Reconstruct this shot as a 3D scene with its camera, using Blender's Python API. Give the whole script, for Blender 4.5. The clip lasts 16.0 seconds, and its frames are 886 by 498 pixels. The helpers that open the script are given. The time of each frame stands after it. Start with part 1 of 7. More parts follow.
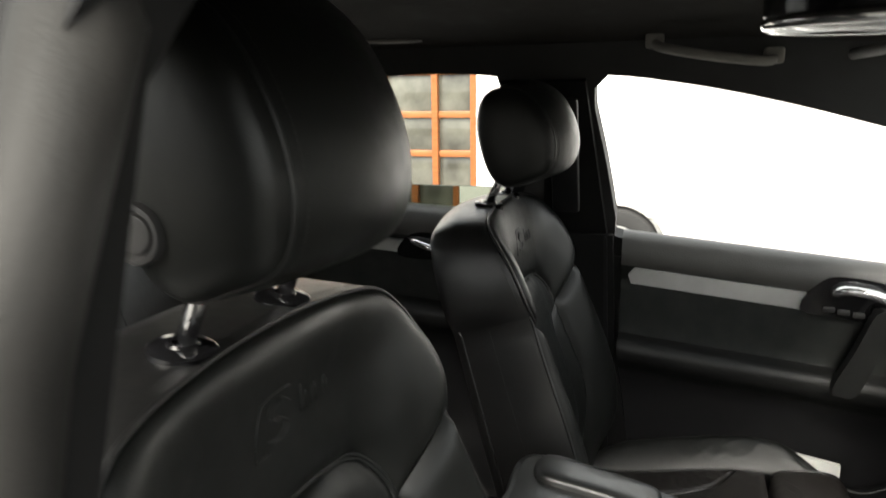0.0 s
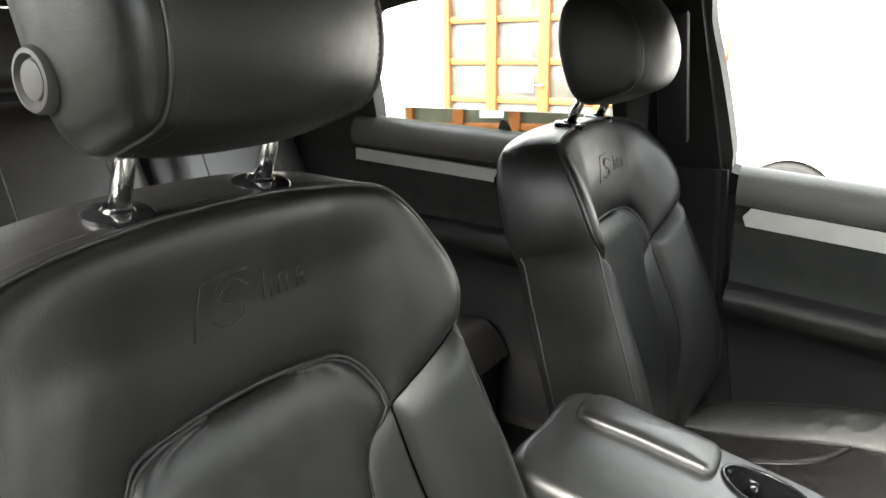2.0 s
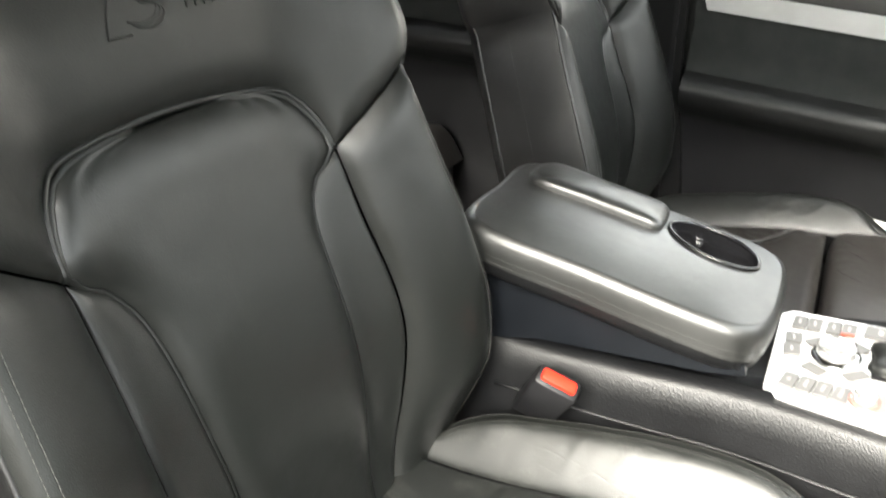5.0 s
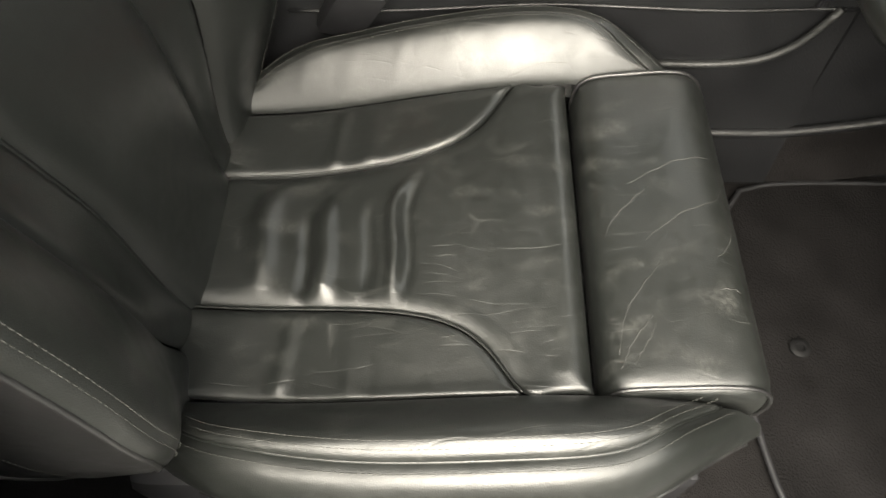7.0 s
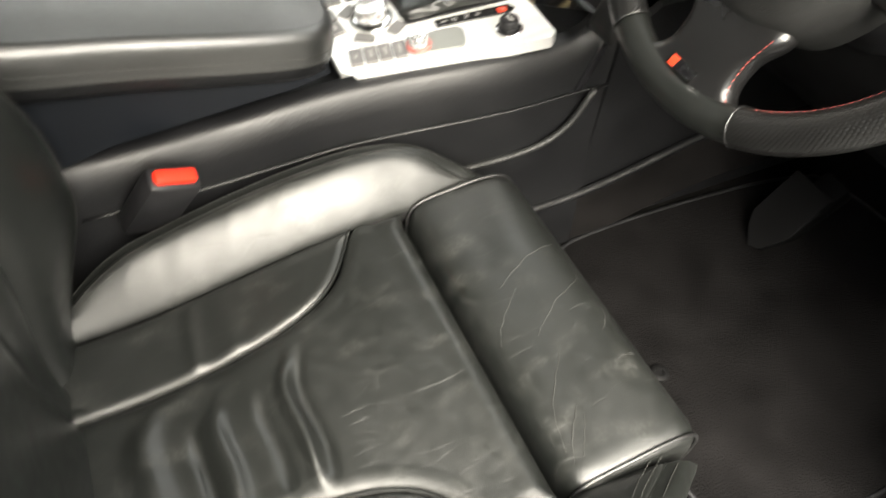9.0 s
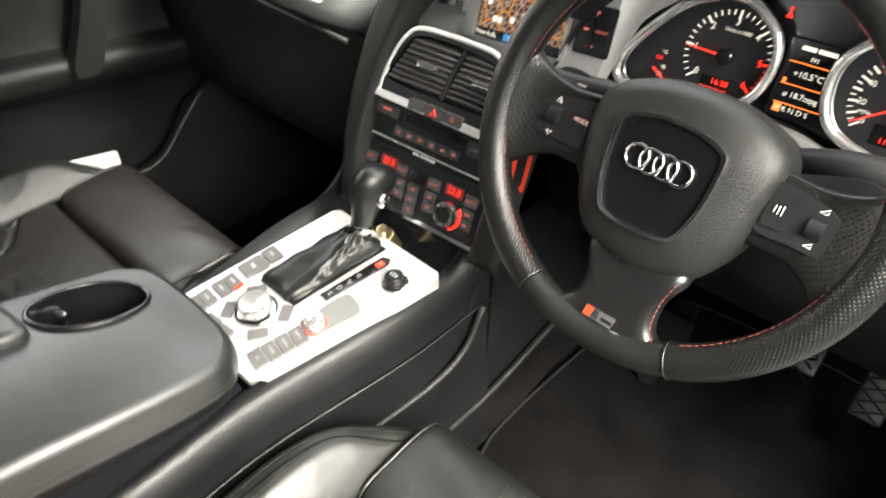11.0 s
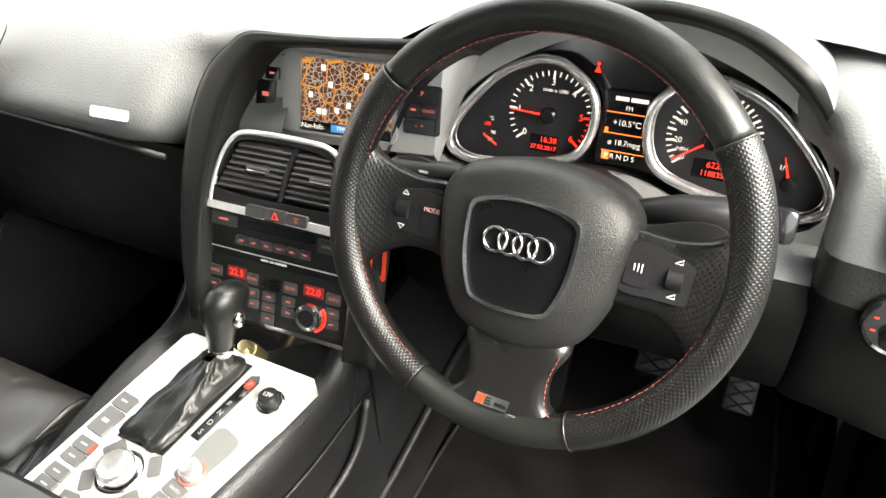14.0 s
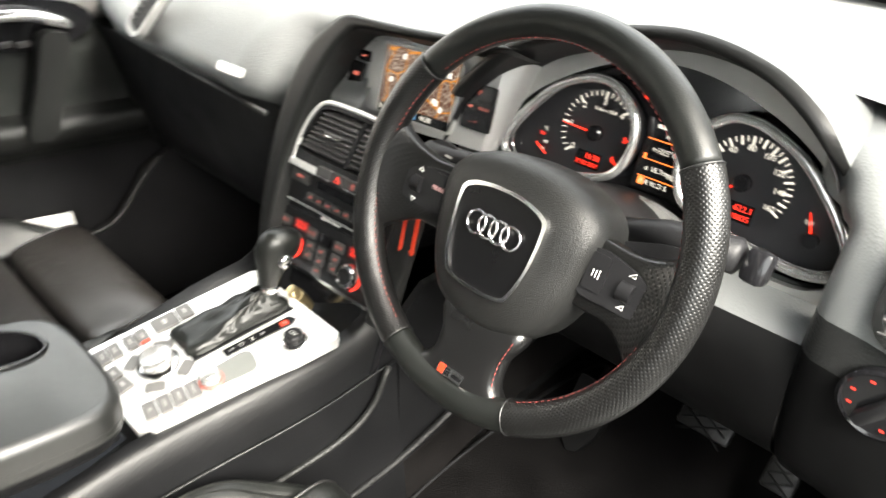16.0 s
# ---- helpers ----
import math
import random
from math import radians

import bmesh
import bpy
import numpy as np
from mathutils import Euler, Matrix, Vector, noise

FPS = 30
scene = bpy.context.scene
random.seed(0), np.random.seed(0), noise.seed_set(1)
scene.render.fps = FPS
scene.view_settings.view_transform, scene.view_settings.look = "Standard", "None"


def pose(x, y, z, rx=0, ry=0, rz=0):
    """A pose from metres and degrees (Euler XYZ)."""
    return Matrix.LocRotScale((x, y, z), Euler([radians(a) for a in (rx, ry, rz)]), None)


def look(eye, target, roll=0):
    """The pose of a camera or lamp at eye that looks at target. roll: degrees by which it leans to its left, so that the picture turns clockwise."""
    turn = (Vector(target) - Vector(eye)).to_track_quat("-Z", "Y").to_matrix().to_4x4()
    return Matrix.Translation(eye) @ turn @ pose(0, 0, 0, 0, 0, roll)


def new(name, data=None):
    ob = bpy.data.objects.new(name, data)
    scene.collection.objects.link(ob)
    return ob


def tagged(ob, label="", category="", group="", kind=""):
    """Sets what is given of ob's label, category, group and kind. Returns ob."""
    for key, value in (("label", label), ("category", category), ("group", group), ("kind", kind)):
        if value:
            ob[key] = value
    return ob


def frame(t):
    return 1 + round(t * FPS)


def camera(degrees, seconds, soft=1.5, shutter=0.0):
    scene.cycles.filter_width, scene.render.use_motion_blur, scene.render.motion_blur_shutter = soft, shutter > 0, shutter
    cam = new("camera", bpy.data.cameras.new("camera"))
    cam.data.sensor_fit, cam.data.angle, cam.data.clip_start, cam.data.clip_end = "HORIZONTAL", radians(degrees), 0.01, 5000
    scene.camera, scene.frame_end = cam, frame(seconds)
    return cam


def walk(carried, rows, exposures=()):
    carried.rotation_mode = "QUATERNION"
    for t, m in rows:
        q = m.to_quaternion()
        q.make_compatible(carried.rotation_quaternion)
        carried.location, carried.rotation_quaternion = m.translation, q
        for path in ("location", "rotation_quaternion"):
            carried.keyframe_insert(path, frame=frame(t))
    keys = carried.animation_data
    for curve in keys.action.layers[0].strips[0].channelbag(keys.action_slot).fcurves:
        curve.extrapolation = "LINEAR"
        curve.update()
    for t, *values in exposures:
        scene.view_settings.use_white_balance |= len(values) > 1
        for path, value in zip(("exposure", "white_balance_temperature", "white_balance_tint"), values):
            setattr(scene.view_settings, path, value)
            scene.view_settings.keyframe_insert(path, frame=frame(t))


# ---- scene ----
cam = camera(64.5, 16.0, shutter=0.5)
PATH = [
    (0, (0.888, -0.395, 1.545), (-0.958, -1.027, 1.107), -0.8),
    (0.5, (0.83, -0.336, 1.519), (-0.969, -1.043, 1.008), -2.2),
    (1, (0.798, -0.333, 1.515), (-0.969, -1.116, 1.0), -2.6),
    (1.5, (0.78, -0.306, 1.492), (-0.88, -1.283, 0.952), -2.9),
    (2, (0.77, -0.264, 1.472), (-0.845, -1.303, 0.915), -0.9),
    (2.5, (0.768, -0.239, 1.457), (-0.815, -1.306, 0.86), -0.5),
    (3, (0.764, -0.239, 1.441), (-0.794, -1.299, 0.77), -0.7),
    (3.2, (0.763, -0.238, 1.433), (-0.781, -1.297, 0.73), -0.5),
    (5.3, (0.78, -0.252, 1.34), (-0.749, -1.021, 0.306), -0.6),
    (5.5, (0.782, -0.254, 1.332), (-0.728, -0.958, 0.226), -1.2),
    (6, (0.788, -0.266, 1.317), (-0.672, -0.747, 0.037), -1.6),
    (6.5, (0.807, -0.326, 1.3), (-0.517, -0.472, -0.192), 0.1),
    (7, (0.781, -0.347, 1.318), (-0.272, -0.378, -0.382), -0.5),
    (7.5, (0.773, -0.363, 1.321), (-0.268, -0.302, -0.385), 2.2),
    (8, (0.778, -0.371, 1.323), (-0.271, -0.263, -0.377), 3.7),
    (8.5, (0.76, -0.399, 1.342), (-0.349, -0.167, -0.306), 4.4),
    (9, (0.713, -0.45, 1.341), (-0.412, 0.192, -0.184), 6.0),
    (9.5, (0.669, -0.462, 1.346), (-0.461, 0.345, -0.094), 7.0),
    (10, (0.628, -0.483, 1.38), (-0.487, 0.455, 0.009), 6.1),
    (10.2, (0.613, -0.489, 1.395), (-0.508, 0.485, 0.056), 4.8),
    (12.3, (0.535, -0.457, 1.477), (-0.347, 0.937, 0.346), -3.8),
    (12.5, (0.531, -0.455, 1.476), (-0.317, 0.959, 0.344), -3.4),
    (13, (0.528, -0.448, 1.474), (-0.267, 1.003, 0.35), -2.6),
    (13.5, (0.53, -0.445, 1.473), (-0.239, 1.019, 0.348), -2.1),
    (14, (0.53, -0.443, 1.472), (-0.227, 1.017, 0.334), -2.2),
    (14.5, (0.531, -0.439, 1.471), (-0.215, 1.017, 0.321), -2.1),
    (15, (0.538, -0.441, 1.471), (-0.221, 1.008, 0.321), -1.8),
    (15.5, (0.585, -0.438, 1.476), (-0.238, 0.997, 0.351), -0.2),
    (16, (0.697, -0.412, 1.461), (-0.46, 0.819, 0.391), 1.8),
]
EXPOSURE = [(0, 1.35, 6900, 8), (0.4, 1.6, 6900, 8), (1.5, 2.5, 6800, 8), (2.5, 2.95, 6800, 7), (3.2, 3.1, 6800, 7), (5.5, 3.05, 6900, 7), (7.0, 2.15, 7200, 8), (7.5, 2.15, 7300, 8), (8.3, 2.4, 7100, 8), (9, 2.3, 7150, 8), (9.5, 2.45, 7000, 8), (10, 2.45, 6950, 8), (12.5, 2.7, 6900, 8), (16, 2.7, 6900, 8)]
walk(cam, [(t, look(eye, target, roll)) for t, eye, target, roll in PATH], EXPOSURE)
# ---- build ----
# world and light: an overcast day, car parked in the open with the driver's door open
world = bpy.data.worlds.new("overcast_sky")
scene.world = world
world.use_nodes = True
wn, wl = world.node_tree.nodes, world.node_tree.links
sky = wn.new("ShaderNodeTexSky")
sky.sky_type, sky.sun_disc, sky.sun_elevation, sky.sun_rotation = "NISHITA", False, radians(50), radians(100)
sky.dust_density, sky.ozone_density = 4.0, 0.5
cloud = wn.new("ShaderNodeMixRGB")
cloud.inputs["Fac"].default_value = 0.75
cloud.inputs["Color2"].default_value = (9.6, 10.0, 10.2, 1)
wl.new(sky.outputs["Color"], cloud.inputs["Color1"])
wl.new(cloud.outputs["Color"], wn["Background"].inputs["Color"])
wn["Background"].inputs["Strength"].default_value = 0.14
sun = new("sun", bpy.data.lights.new("sun", "SUN"))
sun.data.energy, sun.data.angle, sun.data.color = 6.0, radians(55), (1.0, 0.97, 0.92)
sun.matrix_world = look((7, -1.2, 9.5), (0, 0, 1))


# ---- materials ----
def mat(name, color, rough=0.5, metal=0.0, grain=0.0, size=200.0, bump=0.0, var=0.0, vsize=8.0, emit=None, power=1.0, kind="noise", spec=0.5, stretch=None, coat=0.0):
    """A procedural surface: fine grain as relief, and broad variation of colour and gloss."""
    m = bpy.data.materials.new(name)
    m.use_nodes = True
    n, l = m.node_tree.nodes, m.node_tree.links
    p = n["Principled BSDF"]
    p.inputs["Base Color"].default_value = (*color, 1)
    p.inputs["Roughness"].default_value = rough
    p.inputs["Metallic"].default_value = metal
    p.inputs["Specular IOR Level"].default_value = spec
    p.inputs["Coat Weight"].default_value = coat
    if emit:
        p.inputs["Emission Color"].default_value = (*emit, 1)
        p.inputs["Emission Strength"].default_value = power
    co = n.new("ShaderNodeTexCoord").outputs["Object"]
    if stretch:
        mp = n.new("ShaderNodeMapping")
        mp.inputs["Scale"].default_value = stretch
        l.new(co, mp.inputs["Vector"])
        co = mp.outputs["Vector"]
    if var:
        t = n.new("ShaderNodeTexNoise")
        t.inputs["Scale"].default_value, t.inputs["Detail"].default_value = vsize, 6
        l.new(co, t.inputs["Vector"])
        r = n.new("ShaderNodeMapRange")
        r.inputs["From Min"].default_value, r.inputs["From Max"].default_value = 0.3, 0.7
        r.inputs["To Min"].default_value, r.inputs["To Max"].default_value = 1 - var, 1 + var
        l.new(t.outputs["Fac"], r.inputs["Value"])
        x = n.new("ShaderNodeVectorMath")
        x.operation = "SCALE"
        x.inputs[0].default_value = color
        l.new(r.outputs["Result"], x.inputs["Scale"])
        l.new(x.outputs["Vector"], p.inputs["Base Color"])
        q = n.new("ShaderNodeMath")
        q.operation = "MULTIPLY"
        q.inputs[1].default_value = rough
        l.new(r.outputs["Result"], q.inputs[0])
        l.new(q.outputs["Value"], p.inputs["Roughness"])
    if bump:
        if kind == "cells":
            g = n.new("ShaderNodeTexVoronoi")
            out = g.outputs["Distance"]
        else:
            g = n.new("ShaderNodeTexNoise")
            g.inputs["Detail"].default_value = 4
            out = g.outputs["Fac"]
        g.inputs["Scale"].default_value = size
        l.new(co, g.inputs["Vector"])
        b = n.new("ShaderNodeBump")
        b.inputs["Strength"].default_value, b.inputs["Distance"].default_value = bump, grain
        l.new(out, b.inputs["Height"])
        l.new(b.outputs["Normal"], p.inputs["Normal"])
    return m


def leather(name, color, rough, wear=1.0, scale=15.0, spec=0.6, grain=0.22, coat=0.0):
    """Black hide: pebbled grain, soft uneven gloss, and fine pale creases where it has been sat on."""
    m = bpy.data.materials.new(name)
    m.use_nodes = True
    n, l = m.node_tree.nodes, m.node_tree.links
    p = n["Principled BSDF"]
    p.inputs["Specular IOR Level"].default_value = spec
    p.inputs["Coat Weight"].default_value, p.inputs["Coat Roughness"].default_value = coat, 0.36
    co = n.new("ShaderNodeTexCoord").outputs["Object"]

    def noise(size, detail, vec=co):
        t = n.new("ShaderNodeTexNoise")
        t.inputs["Scale"].default_value, t.inputs["Detail"].default_value = size, detail
        l.new(vec, t.inputs["Vector"])
        return t

    def ramp(src, a, b, c, d):
        r = n.new("ShaderNodeMapRange")
        for k, v in zip(("From Min", "From Max", "To Min", "To Max"), (a, b, c, d)):
            r.inputs[k].default_value = v
        l.new(src, r.inputs["Value"])
        return r.outputs["Result"]

    def calc(op, a, b):
        x = n.new("ShaderNodeMath")
        x.operation = op
        for i, v in enumerate((a, b)):
            if isinstance(v, float):
                x.inputs[i].default_value = v
            else:
                l.new(v, x.inputs[i])
        return x.outputs["Value"]

    # crease lines: thin wandering folds, only in worn patches
    warp = n.new("ShaderNodeVectorMath")
    warp.operation = "MULTIPLY_ADD"
    l.new(noise(5.0, 2).outputs["Color"], warp.inputs[0])
    warp.inputs[1].default_value = (0.08, 0.08, 0.08)
    l.new(co, warp.inputs[2])
    def fold(size, width, seed):
        mp = n.new("ShaderNodeMapping")
        mp.inputs["Scale"].default_value, mp.inputs["Location"].default_value = (1.0, 0.13, 0.8), (seed, seed, 0)
        mp.inputs["Rotation"].default_value = (0, 0, radians(22) if seed else radians(-14))
        l.new(warp.outputs["Vector"], mp.inputs["Vector"])
        v = n.new("ShaderNodeTexVoronoi")
        v.feature = "DISTANCE_TO_EDGE"
        v.inputs["Scale"].default_value = size
        l.new(mp.outputs["Vector"], v.inputs["Vector"])
        return ramp(v.outputs["Distance"], 0.0, width, 1.0, 0.0)

    line = calc("MULTIPLY", fold(scale * 1.6, 0.016, 0.0), ramp(noise(26.0, 2).outputs["Fac"], 0.48, 0.66, 0.0, wear))
    fine = calc("MULTIPLY", fold(scale * 4.0, 0.035, 4.0), ramp(noise(17.0, 2).outputs["Fac"], 0.50, 0.68, 0.0, 0.6 * wear))
    line = calc("MAXIMUM", line, fine)
    soft = noise(8.0, 5).outputs["Fac"]
    mix = n.new("ShaderNodeMixRGB")
    mix.inputs["Color1"].default_value = (*color, 1)
    mix.inputs["Color2"].default_value = (0.075, 0.075, 0.07, 1)
    # rubbed, dusty patches: long faint scuffs broken up by a fine mottle
    mp = n.new("ShaderNodeMapping")
    mp.inputs["Scale"].default_value, mp.inputs["Rotation"].default_value = (1.0, 0.5, 0.3), (0.3, 0.4, 0.2)
    l.new(co, mp.inputs["Vector"])
    scuff = calc("MULTIPLY", ramp(noise(38.0, 6, mp.outputs["Vector"]).outputs["Fac"], 0.55, 0.75, 0.0, 0.25), ramp(noise(240.0, 3).outputs["Fac"], 0.4, 0.65, 0.2, 1.0))
    l.new(calc("ADD", calc("MULTIPLY", line, 0.16), calc("MULTIPLY", scuff, 0.25 + wear)), mix.inputs["Fac"])
    l.new(mix.outputs["Color"], p.inputs["Base Color"])
    l.new(calc("ADD", calc("ADD", ramp(soft, 0.35, 0.65, rough - 0.03, rough + 0.07), ramp(noise(75.0, 4).outputs["Fac"], 0.35, 0.65, -0.01, 0.05)), calc("MULTIPLY", line, 0.1)), p.inputs["Roughness"])
    cell = n.new("ShaderNodeTexVoronoi")
    cell.inputs["Scale"].default_value = 850.0
    l.new(co, cell.inputs["Vector"])
    height = calc("ADD", calc("MULTIPLY", cell.outputs["Distance"], grain), calc("MULTIPLY", line, -0.4))
    height = calc("ADD", height, calc("MULTIPLY", noise(30.0, 2).outputs["Fac"], 1.2))
    height = calc("ADD", height, calc("MULTIPLY", noise(140.0, 3).outputs["Fac"], 0.35 * grain))
    b = n.new("ShaderNodeBump")
    b.inputs["Strength"].default_value, b.inputs["Distance"].default_value = 0.55, 0.0009
    l.new(height, b.inputs["Height"])
    l.new(b.outputs["Normal"], p.inputs["Normal"])
    return m


LEATHER = leather("black_leather", (0.006, 0.0068, 0.0062), 0.355, 0.06, 13.0, spec=0.5)
LEATHER_WORN = leather("creased_black_leather", (0.006, 0.0068, 0.0062), 0.37, 1.0, 13.0, spec=0.65)
LEATHER_ARM = leather("armrest_leather", (0.009, 0.0095, 0.009), 0.38, 0.05, 13.0, spec=0.9, coat=0.35)
# paler copy of the hide: brownish dust plus window light in the base colour
LEATHER_DUSTY_LIT = leather("dusty_window_lit_leather", (0.021, 0.018, 0.0165), 0.38, 1.0, 13.0, spec=0.8, coat=0.35)
LEATHER_SIDE = leather("black_side_leather", (0.007, 0.007, 0.0072), 0.35, 0.5, 13.0, spec=0.8)
GRAIN = mat("grained_soft_plastic", (0.014, 0.0145, 0.0145), 0.45, 0, 0.0008, 420, 0.5, 0.12, 12, kind="cells", spec=0.3)
BANDGREY = mat("dark_grey_grained_skin", (0.008, 0.0082, 0.0082), 0.38, 0, 0.0004, 900, 0.4, 0.1, 12, kind="cells", spec=0.26)
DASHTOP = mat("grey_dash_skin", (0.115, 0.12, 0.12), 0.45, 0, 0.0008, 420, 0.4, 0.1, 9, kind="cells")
PLASTIC = mat("black_plastic", (0.011, 0.011, 0.012), 0.45, 0, 0.0004, 900, 0.3, 0.15, 20, spec=0.25)
GLOSS = mat("gloss_black", (0.008, 0.008, 0.009), 0.16, 0, var=0.2, vsize=30)
DOORSKIN = mat("grained_door_skin", (0.010, 0.0104, 0.010), 0.45, 0, 0.0008, 420, 0.5, 0.12, 12, kind="cells", spec=0.45)
CARPET = mat("dark_carpet", (0.007, 0.0065, 0.0065), 0.95, 0, 0.003, 500, 0.9, 0.5, 9, spec=0.03)
SILVER = mat("silver_paint", (0.50, 0.50, 0.49), 0.40, 0.3, 0.0002, 1500, 0.15, 0.06, 25)
PALESILVER = mat("pale_silver_paint", (0.33, 0.33, 0.32), 0.40, 0.4, 0.0002, 1500, 0.15, 0.06, 25)
ALU = mat("brushed_aluminium", (0.78, 0.78, 0.77), 0.36, 0.55, 0.0002, 300, 0.2, 0.06, 10, stretch=(14, 1, 1))
CHROME = mat("chrome", (0.78, 0.78, 0.78), 0.14, 1.0, var=0.05, vsize=40)
SATIN = mat("satin_chrome", (0.72, 0.72, 0.72), 0.2, 0.8, var=0.05, vsize=40)
SEAM = mat("seam_thread", (0.036, 0.036, 0.033), 0.7, var=0.2, vsize=200)
REDTHREAD = mat("red_thread", (0.24, 0.045, 0.04), 0.7, var=0.2, vsize=200)
HEADLINER = mat("black_headliner_cloth", (0.03, 0.028, 0.026), 0.95, 0, 0.001, 900, 0.5, 0.2, 20, spec=0.1)
RED = mat("red_plastic", (0.62, 0.05, 0.02), 0.4, var=0.06, vsize=60)
WHITE = mat("white_print", (0.7, 0.7, 0.68), 0.5)
GLASS = bpy.data.materials.new("window_glass")
GLASS.use_nodes = True
_p = GLASS.node_tree.nodes["Principled BSDF"]
_p.inputs["Transmission Weight"].default_value, _p.inputs["Roughness"].default_value, _p.inputs["IOR"].default_value = 1.0, 0.0, 1.05


def glow(name, color, power):
    return mat(name, (0.02, 0.02, 0.02), 0.4, emit=color, power=power)


GLOW_RED = glow("red_backlight", (1.0, 0.03, 0.012), 0.42)
GLOW_DIM = glow("dim_key_backlight", (1.0, 0.22, 0.16), 0.13)
KEYCAP = mat("dark_grey_keycap", (0.05, 0.049, 0.049), 0.45, 0, 0.0003, 900, 0.2, 0.1, 40, spec=0.35)
PRINT = mat("pale_print", (0.34, 0.33, 0.32), 0.5, var=0.05, vsize=90)
PANELSILVER = mat("satin_silver_panel", (0.34, 0.34, 0.335), 0.42, 0.45, 0.0002, 1500, 0.15, 0.05, 20)
CONSKIN = mat("black_console_skin", (0.005, 0.0052, 0.0058), 0.42, 0, 0.0007, 480, 0.45, 0.12, 14, kind="cells", spec=0.4)
GLOW_ORANGE = glow("orange_backlight", (1.0, 0.20, 0.03), 0.40)
GLOW_WHITE = glow("white_backlight", (1.0, 0.95, 0.85), 0.22)
ROUGH_WOOD = mat("varnished_timber", (0.24, 0.080, 0.022), 0.4, 0, 0.001, 60, 0.2, 0.2, 6, stretch=(1, 1, 8))
VANPAINT = mat("white_van_paint", (0.7, 0.7, 0.7), 0.3, var=0.03, vsize=3)
RUBBER = mat("tyre_rubber", (0.02, 0.02, 0.02), 0.8, 0, 0.002, 80, 0.4, 0.2, 10)
ASPHALT = mat("asphalt", (0.2, 0.2, 0.195), 0.9, 0, 0.004, 120, 0.8, 0.25, 3)
RENDERWALL = mat("pale_render_wall", (0.75, 0.74, 0.7), 0.9, 0, 0.003, 60, 0.4, 0.06, 2)


# ---- mesh tools ----
def mesh(name, verts, faces, material, parent=None, label="", smooth=True):
    me = bpy.data.meshes.new(name)
    me.from_pydata([tuple(v) for v in verts], [], faces)
    me.materials.append(material)
    me.validate()
    if smooth:
        me.shade_smooth()
    ob = new(name, me)
    ob.parent = parent
    if label:
        ob["label"] = label
    return ob


def part(name, bm, material, parent=None, label="", smooth=True):
    me = bpy.data.meshes.new(name)
    bm.to_mesh(me)
    bm.free()
    me.materials.append(material)
    if smooth:
        me.shade_smooth()
        me.set_sharp_from_angle(angle=radians(38))
    ob = new(name, me)
    ob.parent = parent
    if label:
        ob["label"] = label
    return ob


def thing(name, label, category, group="", kind=""):
    return tagged(new(name), label, category, group, kind)


def sm(x):
    x = np.clip(x, 0, 1)
    return x * x * (3 - 2 * x)


def curve(pts, n=24, closed=False):
    """n points along a smooth line through pts."""
    p = np.array(pts, float)
    if closed:
        q = np.vstack([p[-1], p, p[0], p[1]])
    else:
        q = np.vstack([2 * p[0] - p[1], p, 2 * p[-1] - p[-2]])
    out = []
    for i in range(1, len(q) - 2):
        a, b, c, d = q[i - 1:i + 3]
        for t in np.linspace(0, 1, 16, endpoint=False):
            out.append(0.5 * (2 * b + (c - a) * t + (2 * a - 5 * b + 4 * c - d) * t * t + (3 * b - a - 3 * c + d) * t ** 3))
    out.append(q[-2])
    out = np.array(out)
    s = np.concatenate([[0], np.cumsum(np.linalg.norm(np.diff(out, axis=0), axis=1))])
    w = np.linspace(0, s[-1], n + 1 if closed else n)
    r = np.stack([np.interp(w, s, out[:, k]) for k in range(p.shape[1])], 1)
    return r[:-1] if closed else r


def grid_faces(n, m, closed=False):
    f = []
    for i in range(n if closed else n - 1):
        for j in range(m - 1):
            a, b = i * m + j, ((i + 1) % n) * m + j
            f.append((a, b, b + 1, a + 1))
    return f


def strip(name, A, B, fn, material, parent=None, puff=0.01, roll=0.02, sink=0.003, m=12, label="", fold=None, flip=False):
    """A padded panel between the lines A and B of a surface fn(u, v, h); its edges roll down into the seams."""
    A, B = np.array(A), np.array(B)
    k = np.linspace(0, 1, m)
    k = k + 0.35 * np.sin(2 * math.pi * k) / (-2 * math.pi)
    P = A[:, None, :] * (1 - k[None, :, None]) + B[:, None, :] * k[None, :, None]
    n = len(A)
    edge = np.concatenate([P[:, 0], P[:, -1], P[0], P[-1]])
    Q = P.reshape(-1, 2)
    d = np.sqrt(((Q[:, None] - edge[None]) ** 2).sum(2)).min(1)
    x = np.clip(d / roll, 0, 1)
    h = puff * np.sqrt(1 - (1 - x) ** 2) - sink
    if fold is not None:
        h = h + fold(Q[:, 0], Q[:, 1]) * x
    X = fn(Q[:, 0], Q[:, 1], h)
    f = grid_faces(n, m)
    if flip:
        f = [q[::-1] for q in f]
    return mesh(name, np.stack(X, 1), f, material, parent, label)


def loft(name, rows, material, parent=None, label="", closed=False, smooth=True, caps=False):
    """A skin over rows of points, each with the same count; closed: every row is a ring."""
    m = len(rows[0])
    v = [p for r in rows for p in r]
    f = []
    for i in range(len(rows) - 1):
        for j in range(m if closed else m - 1):
            a, b, c, d = i * m + j, i * m + (j + 1) % m, (i + 1) * m + (j + 1) % m, (i + 1) * m + j
            f.append((a, b, c, d))
    if caps:
        f += [tuple(range(m))[::-1], tuple((len(rows) - 1) * m + j for j in range(m))]
    return mesh(name, v, f, material, parent, label, smooth)


